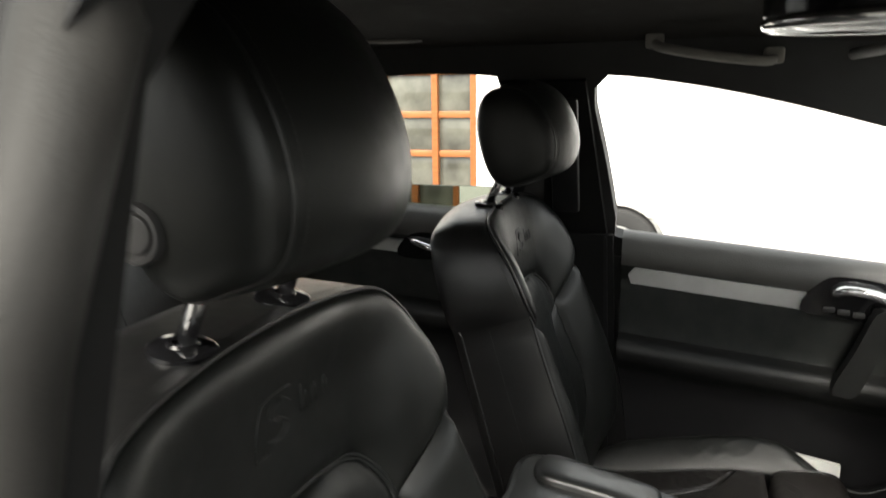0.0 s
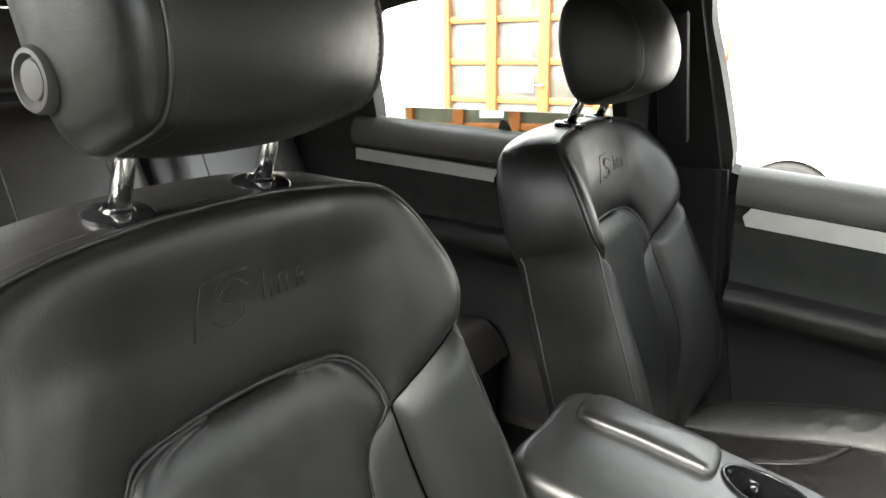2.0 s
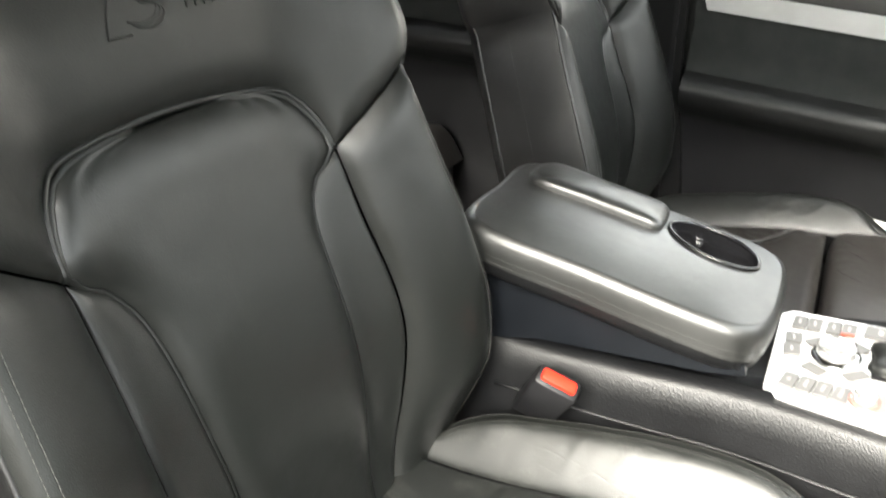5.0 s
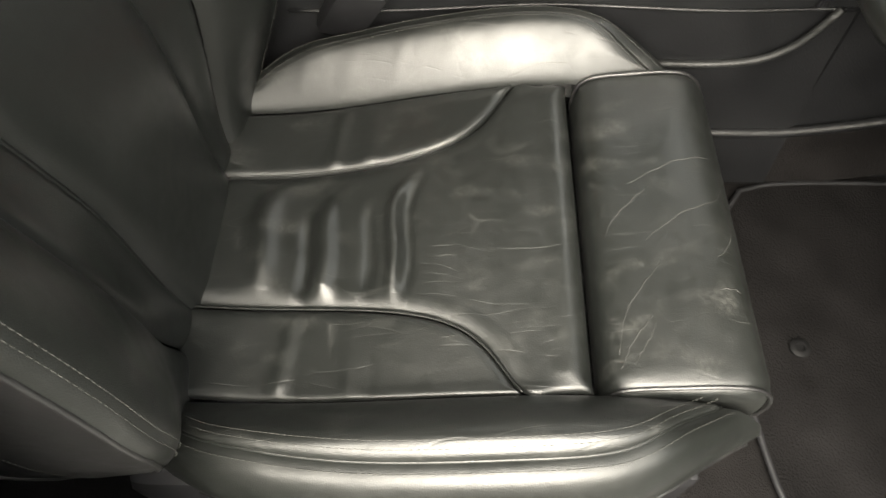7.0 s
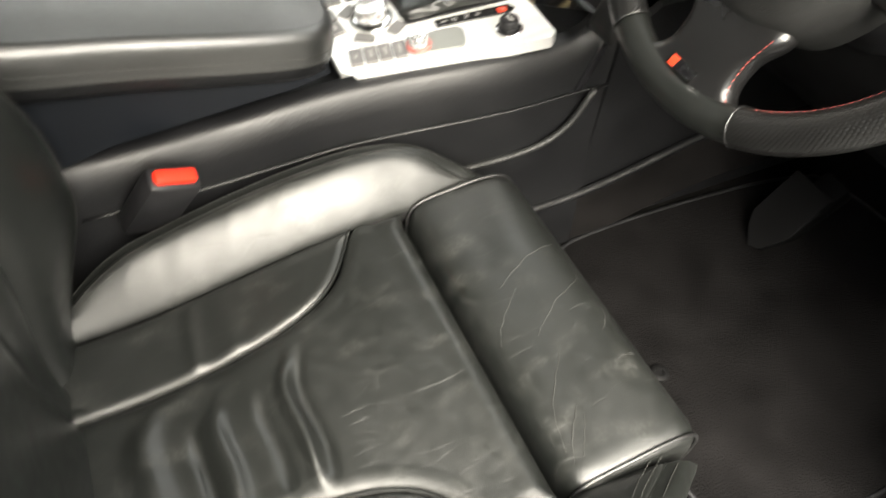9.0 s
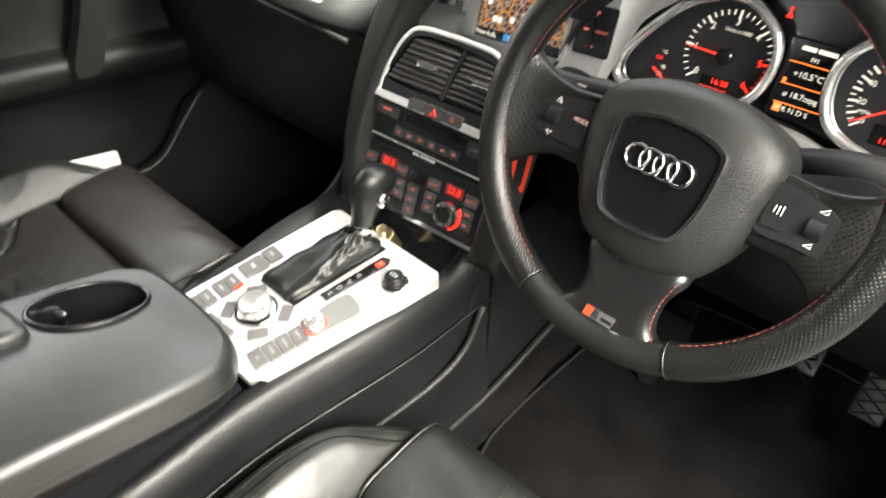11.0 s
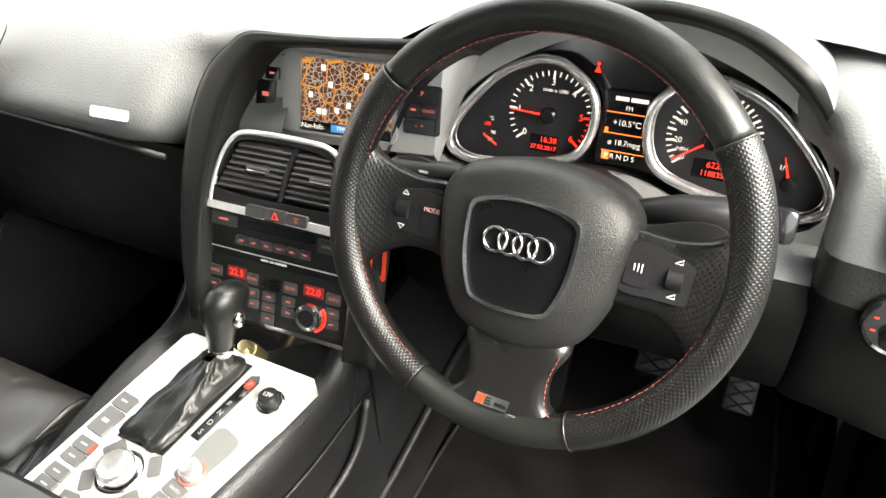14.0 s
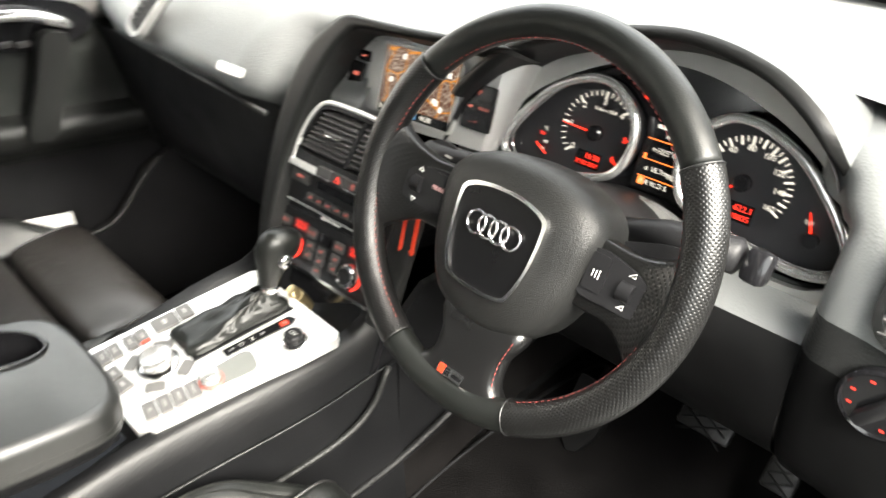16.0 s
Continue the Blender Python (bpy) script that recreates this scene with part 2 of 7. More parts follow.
def tube_data(path, radius, k=8, closed=False):
    P = np.array(path, float)
    n = len(P)
    T = (np.roll(P, -1, 0) - np.roll(P, 1, 0)) if closed else np.gradient(P, axis=0)
    T /= np.linalg.norm(T, axis=1)[:, None] + 1e-12
    up = np.array((0.0, 0, 1)) if abs(T[0][2]) < 0.9 else np.array((1.0, 0, 0))
    N = []
    for t in T:
        up = up - t * (up @ t)
        up /= np.linalg.norm(up)
        N.append(up)
    N = np.array(N)
    Bn = np.cross(T, N)
    a = np.linspace(0, 2 * math.pi, k, endpoint=False)
    R = np.broadcast_to(np.array(radius, float), (n,))
    return [[P[i] + R[i] * (math.cos(x) * N[i] + math.sin(x) * Bn[i]) for x in a] for i in range(n)]


def tube(name, path, radius, material, parent=None, label="", k=8, closed=False):
    rows = tube_data(path, radius, k, closed)
    if closed:
        rows.append(rows[0])
    return loft(name, rows, material, parent, label, closed=True, caps=not closed)


def stitches(name, path, material, parent, dash=0.0040, gap=0.0016, r=0.00045):
    """A row of sewn stitches as small raised dashes."""
    P = np.array(path, float)
    s = np.concatenate([[0], np.cumsum(np.linalg.norm(np.diff(P, axis=0), axis=1))])
    at = lambda w: np.array([np.interp(w, s, P[:, k]) for k in range(3)])
    v, f, w = [], [], 0.0
    while w + dash < s[-1]:
        rows = tube_data([at(w), at(w + dash / 2), at(w + dash)], [r * 0.5, r, r * 0.5], 5)
        b = len(v)
        v += [p for row in rows for p in row]
        for i in range(2):
            for j in range(5):
                f.append((b + i * 5 + j, b + i * 5 + (j + 1) % 5, b + (i + 1) * 5 + (j + 1) % 5, b + (i + 1) * 5 + j))
        w += dash + gap
    return mesh(name, v, f, material, parent)


def box(name, size, m, material, parent=None, bevel=0.003, label="", seg=2, taper=(1, 1)):
    """A rounded block, its top drawn in by taper."""
    bm = bmesh.new()
    bmesh.ops.create_cube(bm, size=1)
    for v in bm.verts:
        t = taper if v.co.z > 0 else (1, 1)
        v.co = Vector((v.co.x * size[0] * t[0], v.co.y * size[1] * t[1], v.co.z * size[2]))
    if bevel:
        bmesh.ops.bevel(bm, geom=bm.edges[:], offset=bevel, segments=seg, affect="EDGES", profile=0.5, clamp_overlap=True)
    bm.transform(m)
    return part(name, bm, material, parent, label)


def disc(name, radii, m, material, parent=None, label="", k=32):
    """A turned body: rows of (radius, height), about z."""
    bm = bmesh.new()
    rings = []
    for r, h in radii:
        if r <= 1e-6:
            rings.append([bm.verts.new((0, 0, h))])
        else:
            rings.append([bm.verts.new((r * math.cos(2 * math.pi * i / k), r * math.sin(2 * math.pi * i / k), h)) for i in range(k)])
    for a, b in zip(rings, rings[1:]):
        for i in range(k):
            j = (i + 1) % k
            q = [a[i % len(a)], a[j % len(a)], b[j % len(b)], b[i % len(b)]]
            q = list(dict.fromkeys(q))
            if len(q) > 2:
                bm.faces.new(q)
    bm.transform(m)
    bmesh.ops.recalc_face_normals(bm, faces=bm.faces[:])
    return part(name, bm, material, parent, label)


def slab(name, outline, depth, m, material, parent=None, bevel=0.002, label="", holes=()):
    """A plate of that outline in the xy plane of m, from -depth to 0, with its upper edge rounded."""
    bm = bmesh.new()
    vs = [bm.verts.new((x, y, 0)) for x, y in outline]
    es = [bm.edges.new((vs[i], vs[(i + 1) % len(vs)])) for i in range(len(vs))]
    for h in holes:
        hv = [bm.verts.new((x, y, 0)) for x, y in h]
        es += [bm.edges.new((hv[i], hv[(i + 1) % len(hv)])) for i in range(len(hv))]
    bmesh.ops.triangle_fill(bm, edges=es, use_beauty=True)
    for f in bm.faces:
        if f.normal.z < 0:
            f.normal_flip()
    top = bm.faces[:]
    if bevel:
        r = bmesh.ops.inset_region(bm, faces=top, thickness=bevel, depth=0)
        inner = {v for f in top for v in f.verts}
        for v in bm.verts:
            if v not in inner:
                v.co.z -= bevel * 0.8
    if depth:
        be = [e for e in bm.edges if e.is_boundary]
        r = bmesh.ops.extrude_edge_only(bm, edges=be)
        for g in r["geom"]:
            if isinstance(g, bmesh.types.BMVert):
                g.co.z = -depth
    bmesh.ops.recalc_face_normals(bm, faces=bm.faces[:])
    bm.transform(m)
    return part(name, bm, material, parent, label)


def rrect(w, h, r, n=5, cx=0.0, cy=0.0):
    p = []
    for qx, qy, a0 in ((1, 1, 0), (-1, 1, 90), (-1, -1, 180), (1, -1, 270)):
        for i in range(n + 1):
            a = radians(a0 + 90 * i / n)
            p.append((cx + qx * (w / 2 - r) + r * math.cos(a), cy + qy * (h / 2 - r) + r * math.sin(a)))
    return p


def text(body, size, m, material, parent, name="lettering", align="CENTER"):
    c = bpy.data.curves.new(name, "FONT")
    c.body, c.size, c.align_x, c.align_y, c.extrude = body, size, align, "CENTER", 0.0001
    t = bpy.data.objects.new(name, c)
    scene.collection.objects.link(t)
    bpy.context.view_layer.update()
    me = bpy.data.meshes.new_from_object(t)
    bpy.data.objects.remove(t)
    me.transform(m)
    me.materials.clear()
    me.materials.append(material)
    ob = new(name, me)
    ob.parent = parent
    return ob


# ---- the car's shell ----
REC = radians(17)
SA, CA = math.sin(REC), math.cos(REC)
ZF = 0.49
tagged(mesh("ground", [(-80, -80, 0), (80, -80, 0), (80, 80, 0), (-80, 80, 0)], [(0, 1, 2, 3)], ASPHALT), "grey asphalt yard under the parked cars", "ground", kind="structure")
tagged(box("floor", (1.50, 3.6, 0.03), pose(0, -0.75, ZF - 0.017), CARPET, bevel=0.004), "dark worn carpet of the car floor", "floor", kind="structure")


def side_matrix(s):
    """Frame of the upper side of the cabin, leaning inwards: x along the car, y up the lean."""
    u, w = Vector((0, 1, 0)), Vector((-s * 0.125, 0, 0.40)).normalized()
    n = u.cross(w)
    return Matrix(((u.x, w.x, n.x, s * 0.745), (u.y, w.y, n.y, 0), (u.z, w.z, n.z, 1.235), (0, 0, 0, 1)))


PILLAR = mat("dark_pillar_trim", (0.03, 0.03, 0.03), 0.6, 0, 0.0006, 700, 0.4, 0.12, 14, spec=0.2)
SILLTRIM = mat("black_sill_trim", (0.008, 0.008, 0.008), 0.6, 0, 0.0006, 700, 0.4, 0.12, 14, spec=0.15)
GREYTRIM = mat("grey_pillar_trim", (0.06, 0.06, 0.057), 0.6, 0, 0.0006, 700, 0.4, 0.1, 14)
front_win = curve([(-0.500, -0.010), (-0.497, 0.03), (-0.52, 0.18), (-0.545, 0.31), (-0.535, 0.352), (-0.50, 0.366), (-0.28, 0.33), (-0.02, 0.262), (0.25, 0.17), (0.50, 0.0), (0.53, -0.09), (0.50, -0.118), (0.3, -0.098), (-0.2, -0.052), (-0.46, -0.024)], 60, True).tolist()
rear_win = curve([(-0.755, 0.04), (-0.745, 0.33), (-0.77, 0.37), (-1.0, 0.375), (-1.25, 0.355), (-1.36, 0.30), (-1.39, 0.08), (-1.37, 0.03), (-1.0, 0.015)], 50, True).tolist()
quarter_win = rrect(0.42, 0.13, 0.05, 5, -1.90, 0.27)
left_side = tagged(slab("wall_left", [(1.0, -0.19), (0.95, -0.03), (0.60, 0.06), (0.15, 0.33), (0.1, 0.46), (-2.45, 0.46), (-2.45, -0.03), (-0.7, -0.03), (-0.5, -0.075)], 0.045, side_matrix(-1) @ pose(0, 0, 0.0), PILLAR, None, 0.004, holes=[front_win, rear_win, quarter_win]), "dark pillars and roof rail with side window openings", "car side", kind="structure")
right_out = [(-2.45, -0.03), (-2.45, 0.46), (0.1, 0.46), (0.15, 0.32), (0.62, 0.04), (0.95, -0.03), (0.60, -0.03), (0.44, 0.06), (0.0, 0.31), (-0.30, 0.372), (-0.58, 0.375), (-0.605, 0.33), (-0.605, -0.03)]
tagged(slab("wall_right", right_out, 0.045, side_matrix(1) @ pose(0, 0, 0.045), SILLTRIM, None, 0.004, holes=[[(x - 0.02, y) for x, y in rear_win], quarter_win]), "dark pillar round the open driver's doorway", "car side", kind="structure")
low = [(-2.45, 0.40), (-2.45, 1.22), (-0.605, 1.22), (-0.59, 0.75), (-0.54, 0.52), (0.36, 0.52), (0.44, 0.62), (0.47, 1.19), (1.0, 1.19), (1.0, 0.40)]
YZ = lambda x: Matrix(((0, 0, 1, x), (1, 0, 0, 0), (0, 1, 0, 0), (0, 0, 0, 1)))
tagged(slab("wall_right_lower", low, 0.05, YZ(0.775), SILLTRIM, None, 0.003), "dark sill and lower pillar by the driver's seat", "car side", kind="structure")
tagged(slab("trim_kick_panel", [(0.28, 0.50), (0.34, 0.52), (0.46, 0.60), (0.475, 1.05), (0.20, 1.05), (0.20, 0.50)][::-1], 0.012, YZ(0.752), CARPET, None, 0.003), "dark carpeted kick panel in the driver's footwell", "trim", kind="structure")
tagged(slab("wall_left_lower", [(-2.45, 0.40), (-2.45, 1.215), (-0.75, 1.215), (-0.55, 1.165), (1.0, 1.02), (1.0, 0.40)], 0.04, YZ(-0.755), PILLAR, None, 0.003), "dark lower body side behind the door panels", "car side", kind="structure")
tagged(tube("trim_door_seal", [(0.752, -0.545, 0.55), (0.772, -0.612, 0.90), (0.775, -0.624, 1.22), (0.714, -0.624, 1.45), (0.655, -0.614, 1.60)], 0.024, mat("grey_door_seal_rubber", (0.014, 0.0135, 0.0125), 0.6, 0, 0.001, 300, 0.3, 0.15, 20, spec=0.2), k=12), "grey rubber door seal on the driver's pillar", "door seal", kind="structure")
# the driver's door stands open; an unseen wall is added there against low light
tagged(slab("door_1", [(0.0, 0.50), (0.0, 1.20), (1.0, 1.14), (1.02, 0.55)], 0.10, Matrix.Translation((0.80, 0.47, 0)) @ pose(0, 0, 0, 90, 0, 6), PLASTIC, None, 0.02), "open driver's door, dark inside", "door", kind="structure")
tagged(box("wall_unseen_side", (0.2, 16, 1.7), pose(2.6, -1.0, 0.85), mat("unseen_brown_wall", (0.27, 0.25, 0.22), 0.9, 0, 0.004, 40, 0.5, 0.25, 3), None, 0.01), "unseen brown wall added to block low light on the driver's side", "wall", kind="structure")
# unseen wall added ahead to keep low light off the backrests
tagged(box("wall_unseen_front", (18, 0.3, 3.0), pose(0, 6.0, 1.5), mat("unseen_grey_wall", (0.26, 0.26, 0.25), 0.9, 0, 0.003, 60, 0.4, 0.1, 2), None, 0.01), "unseen grey wall added to block low light from ahead", "wall", kind="structure")
# roof: a shallow vault, headliner below
rows = []
for y in np.linspace(0.14, -2.45, 24):
    rows.append([(x, y, 1.625 + 0.075 * (1 - (abs(x) / 0.66) ** 3) - 0.03 * sm((y + 0.3) / 0.45)) for x in np.linspace(-0.66, 0.66, 21)])
roof = loft("ceiling", rows, HEADLINER)
so = roof.modifiers.new("thick", "SOLIDIFY")
so.thickness, so.offset = 0.03, -1
tagged(roof, "black cloth headliner of the car roof", "ceiling", kind="structure")
# firewall and tail
tagged(box("wall_front", (1.50, 0.05, 0.80), pose(0, 1.02, 0.86, 0), CARPET, None, 0.01), "dark carpeted firewall", "firewall", kind="structure")
tagged(slab("wall_rear", [(-0.74, 0.45), (0.74, 0.45), (0.74, 1.235), (0.61, 1.65), (-0.61, 1.65), (-0.74, 1.235)], 0.05, pose(0, -2.45, 0, 90, 0, 0), PILLAR, None, 0.004, holes=[rrect(1.0, 0.17, 0.05, 5, 0, 1.51)]), "dark tailgate trim with its window opening", "tailgate", kind="structure")
# windscreen, seen at its foot, and its dotted band
ws = curve([(0.96, 1.215), (0.55, 1.46), (0.16, 1.665)], 12)
pane = loft("windscreen", [[(x, y + 0.05 * (1 - (x / 0.7) ** 2), z) for y, z in ws] for x in np.linspace(-0.68, 0.68, 11)], GLASS)
pane.visible_shadow = False
tagged(pane, "clear curved windscreen glass", "windscreen", kind="structure")
tagged(loft("trim_windscreen", [[(x, y + 0.05 * (1 - (x / 0.7) ** 2) - 0.004, z + 0.003) for y, z in ws[:3]] for x in np.linspace(-0.68, 0.68, 11)], mat("dotted_ceramic_band", (0.3, 0.3, 0.3), 0.35, var=0.2, vsize=90)), "grey dotted ceramic band at the foot of the windscreen", "trim", kind="structure")
for s in (-1, 1):
    tagged(tube("pillar", [(s * 0.70, 1.0, 1.21), (s * 0.68, 0.58, 1.46), (s * 0.63, 0.14, 1.67)], 0.04, PILLAR, k=10), "dark slanting windscreen pillar trim", "pillar", kind="structure")

# lowered rear window, dark glass above the sill
TINT = mat("tinted_glass", (0.05, 0.06, 0.045), 0.05, var=0.1, vsize=5)
TINT.node_tree.nodes["Principled BSDF"].inputs["Transmission Weight"].default_value = 0.75
TINT.node_tree.nodes["Principled BSDF"].inputs["IOR"].default_value = 1.1
rw = tagged(slab("window_1", [(-1.37, 0.0), (-1.37, 0.095), (-0.76, 0.095), (-0.76, 0.0)], 0.004, side_matrix(-1) @ pose(0, 0, -0.02), TINT, None, 0.0008), "tinted rear side window wound most of the way down", "window", kind="structure")
st = thing("permit_holder", "grey round-topped permit holder clipped on the rear window", "permit holder")
slab("holder", curve([(-1.035, 0.0), (-1.037, 0.05), (-1.02, 0.078), (-1.003, 0.05), (-1.005, 0.0)], 20, True).tolist(), 0.004, side_matrix(-1) @ pose(0, 0, -0.012), GREYTRIM, st, 0.001)
tube("clip", [(-0.738, -1.02, 1.262), (-0.712, -1.02, 1.268), (-0.704, -1.022, 1.25), (-0.706, -1.026, 1.235)], 0.006, GREYTRIM, st)


# ---- passenger doors ----
def door_skin(parent, y0, y1, zoff, slope=0.085, yref=-0.5):
    prof = [(-0.748, 1.244), (-0.735, 1.247), (-0.716, 1.240), (-0.700, 1.222), (-0.694, 1.195), (-0.700, 1.172), (-0.712, 1.165), (-0.712, 1.13), (-0.706, 1.124), (-0.712, 1.07), (-0.712, 1.018), (-0.706, 1.006), (-0.680, 1.000), (-0.668, 0.990), (-0.666, 0.972), (-0.674, 0.952), (-0.690, 0.938), (-0.706, 0.926), (-0.722, 0.900), (-0.726, 0.80), (-0.722, 0.70), (-0.705, 0.62), (-0.70, 0.52)]
    P = np.array([prof[0]] + [p for a, b in zip(prof, prof[1:]) for p in ((0.7 * a[0] + 0.3 * b[0], 0.7 * a[1] + 0.3 * b[1]), (0.3 * a[0] + 0.7 * b[0], 0.3 * a[1] + 0.7 * b[1]))] + [prof[-1]])
    bands = (("top_pad", 0, 12, DOORTOP_LIT), ("insert", 11, 23, INSERT), ("armrest", 22, 36, DOORSKIN), ("lower_panel", 35, len(P), PLASTIC))
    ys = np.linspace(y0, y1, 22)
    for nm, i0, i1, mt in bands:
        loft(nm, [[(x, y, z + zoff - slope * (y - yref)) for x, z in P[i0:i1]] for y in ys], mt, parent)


# paler than the door skin: daylight on the top pad is in its colour
DOORTOP_LIT = mat("door_top_skin_with_daylight", (0.085, 0.082, 0.078), 0.40, 0, 0.0008, 420, 0.5, 0.12, 12, kind="cells", spec=0.5)
INSERT = mat("black_door_cloth", (0.014, 0.016, 0.0145), 0.8, 0, 0.001, 600, 0.5, 0.2, 25)
door = thing("front_passenger_door", "black passenger door with silver trim strip and pull handle", "door")
door_skin(door, -0.478, 0.60, 0.0)
zd = lambda y: -0.085 * (y + 0.5)
slab("trim_strip", [(-0.455, 1.131 + zd(-0.455)), (-0.462, 1.150 + zd(-0.455)), (-0.448, 1.168 + zd(-0.45)), (-0.06, 1.168 + zd(-0.06)), (-0.105, 1.130 + zd(-0.1))], 0.012, YZ(-0.700), SILVER, door, 0.003, "brushed silver trim strip")
slab("handle_bowl", curve([(-0.109, 1.100), (-0.068, 1.165), (-0.01, 1.172), (0.10, 1.152), (0.13, 1.112), (0.06, 1.078), (-0.03, 1.086)], 30, True).tolist(), 0.014, YZ(-0.692), GLOSS, door, 0.003, "gloss black handle recess")
tube("door_handle", curve([(-0.692, -0.050, 1.136), (-0.676, -0.030, 1.150), (-0.668, 0.02, 1.146), (-0.670, 0.06, 1.130), (-0.688, 0.085, 1.116)], 18).tolist(), [0.006] + [0.0105] * 16 + [0.006], SATIN, door, "chrome door handle", k=10)
for k in range(4):
    box("window_switch", (0.008, 0.022, 0.010), pose(-0.688, -0.055 + 0.028 * k, 1.104 - 0.004 * k, 0, 18, 0), KEYCAP, door, 0.002)
slab("pull_handle", curve([(0.022, 1.112), (0.045, 1.118), (0.068, 1.104), (0.036, 1.02), (0.005, 0.938), (-0.02, 0.932), (-0.042, 0.944), (-0.008, 1.03)], 30, True).tolist(), 0.030, YZ(-0.644), DOORSKIN, door, 0.008)
for y, z in ((0.042, 1.098), (-0.016, 0.952)):
    box("pull_foot", (0.035, 0.034, 0.03), pose(-0.685, y, z), DOORSKIN, door, 0.006)
edge_p = [(-0.40, 0.746), (-0.08, 0.746), (0.02, 0.718), (0.075, 0.736), (0.115, 0.778), (0.18, 0.84)]
pocket = curve([(-0.46, 0.53), (-0.47, 0.70)] + edge_p + [(0.40, 0.86), (0.48, 0.75), (0.48, 0.53)], 44, True).tolist()
slab("map_pocket", pocket, 0.02, YZ(-0.645), PLASTIC, door, 0.008)
tube("pocket_lip", curve([(-0.645, -0.46, 0.71)] + [(-0.645, y, z + 0.002) for y, z in edge_p], 30).tolist(), 0.006, DOORSKIN, door)
card = thing("booklet", "white crumpled booklet standing in the door pocket", "booklet")
CARD = mat("white_paper", (0.78, 0.79, 0.76), 0.6, 0, 0.004, 30, 0.5, 0.06, 40)
slab("cover", [(-0.22, 0.59), (-0.22, 0.782), (-0.12, 0.775), (0.0, 0.758), (0.0, 0.59)], 0.012, YZ(-0.682), CARD, card, 0.001)

rdoor = thing("rear_passenger_door", "black rear door with silver trim and armrest", "door")
door_skin(rdoor, -1.46, -0.735, 0.03, slope=0.05, yref=-0.8)
slab("trim_strip", [(-1.45, 1.192), (-1.45, 1.222), (-1.0, 1.196), (-0.985, 1.185), (-1.01, 1.165)], 0.012, YZ(-0.700), SILVER, rdoor, 0.003, "silver trim strip")
slab("handle_bowl", curve([(-1.02, 1.16), (-0.985, 1.215), (-0.90, 1.215), (-0.84, 1.18), (-0.90, 1.155)], 24, True).tolist(), 0.014, YZ(-0.692), GLOSS, rdoor, 0.003)
tube("door_handle", [(-0.69, -0.99, 1.205), (-0.675, -0.965, 1.198), (-0.668, -0.92, 1.186), (-0.68, -0.89, 1.178)], [0.004, 0.009, 0.008, 0.005], CHROME, rdoor, "chrome door handle", k=10)
# pillar between the doors, belt and its guide
bp = thing("pillar_cover", "dark pillar cover between the passenger doors", "pillar cover")
slab("lower_cover", [(-0.735, 0.50), (-0.735, 1.235), (-0.50, 1.235), (-0.487, 0.98), (-0.43, 0.62), (-0.40, 0.50)], 0.02, YZ(-0.705), SILLTRIM, bp, 0.006)
slab("seam_strip", [(-0.498, 0.60), (-0.520, 1.23), (-0.512, 1.23), (-0.488, 0.62)], 0.008, YZ(-0.700), PLASTIC, bp, 0.002)
slab("upper_cover", [(-0.735, 0.0), (-0.74, 0.36), (-0.56, 0.36), (-0.515, 0.0)], 0.025, side_matrix(-1) @ pose(0, 0, 0.022), SILLTRIM, bp, 0.008)
belt = thing("seat_belt", "black seat belt hanging on the passenger pillar", "seat belt")
bx = lambda k, y, d: (-0.72 + 0.125 * k + d, y, 1.235 + 0.4 * k)
loft("webbing", [[bx(k, -0.645 + o - 0.03 * (1 - k), 0.050) for o in (-0.022, 0.022)] for k in np.linspace(-1.2, 0.72, 10)], mat("belt_webbing", (0.02, 0.02, 0.02), 0.7, 0, 0.001, 900, 0.6, 0.1, 60), belt)
box("guide", (0.022, 0.075, 0.045), Matrix.Translation(bx(0.72, -0.645, 0.055)) @ pose(0, 0, 0, 0, 15, 0), PLASTIC, belt, 0.008)
box("slider_cover", (0.02, 0.06, 0.26), Matrix.Translation(bx(0.45, -0.60, 0.035)) @ pose(0, 0, 0, 0, 17, 0), PLASTIC, belt, 0.008)
box("button", (0.008, 0.012, 0.02), Matrix.Translation(bx(-0.35, -0.64, 0.058)), SILVER, belt, 0.003)
# driver's belt and the buckle
belt2 = thing("seat_belt", "black seat belt on the driver's pillar", "seat belt")
loft("webbing", [[(0.705 - 0.1 * max(0, k), -0.66 + o, 1.235 + 0.4 * k) for o in (-0.022, 0.022)] for k in np.linspace(-1.5, 0.75, 10)], bpy.data.materials["belt_webbing"], belt2)
bk = thing("belt_buckle", "black belt buckle with bright red release button", "belt buckle")
BKM = Matrix.Translation((0.145, -0.450, 0.822)) @ pose(0, 0, 0, -24, 24, 0)
box("housing", (0.030, 0.056, 0.11), BKM @ pose(0, 0, -0.046), PLASTIC, bk, 0.008)
box("release_button", (0.016, 0.044, 0.012), BKM @ pose(0, 0, 0.008), mat("red_buckle_plastic", (0.66, 0.026, 0.012), 0.5, var=0.06, vsize=60, spec=0.15), bk, 0.004, "bright red release button")


# the whole passenger side sits a little further back and lower
for ob in (left_side, rw, st, door, card, rdoor, bp, belt):
    ob.location = (0, -0.035, -0.012)


# ---- roof fittings ----
GRABGREY = mat("grey_beige_plastic", (0.20, 0.19, 0.17), 0.55, var=0.08, vsize=30)


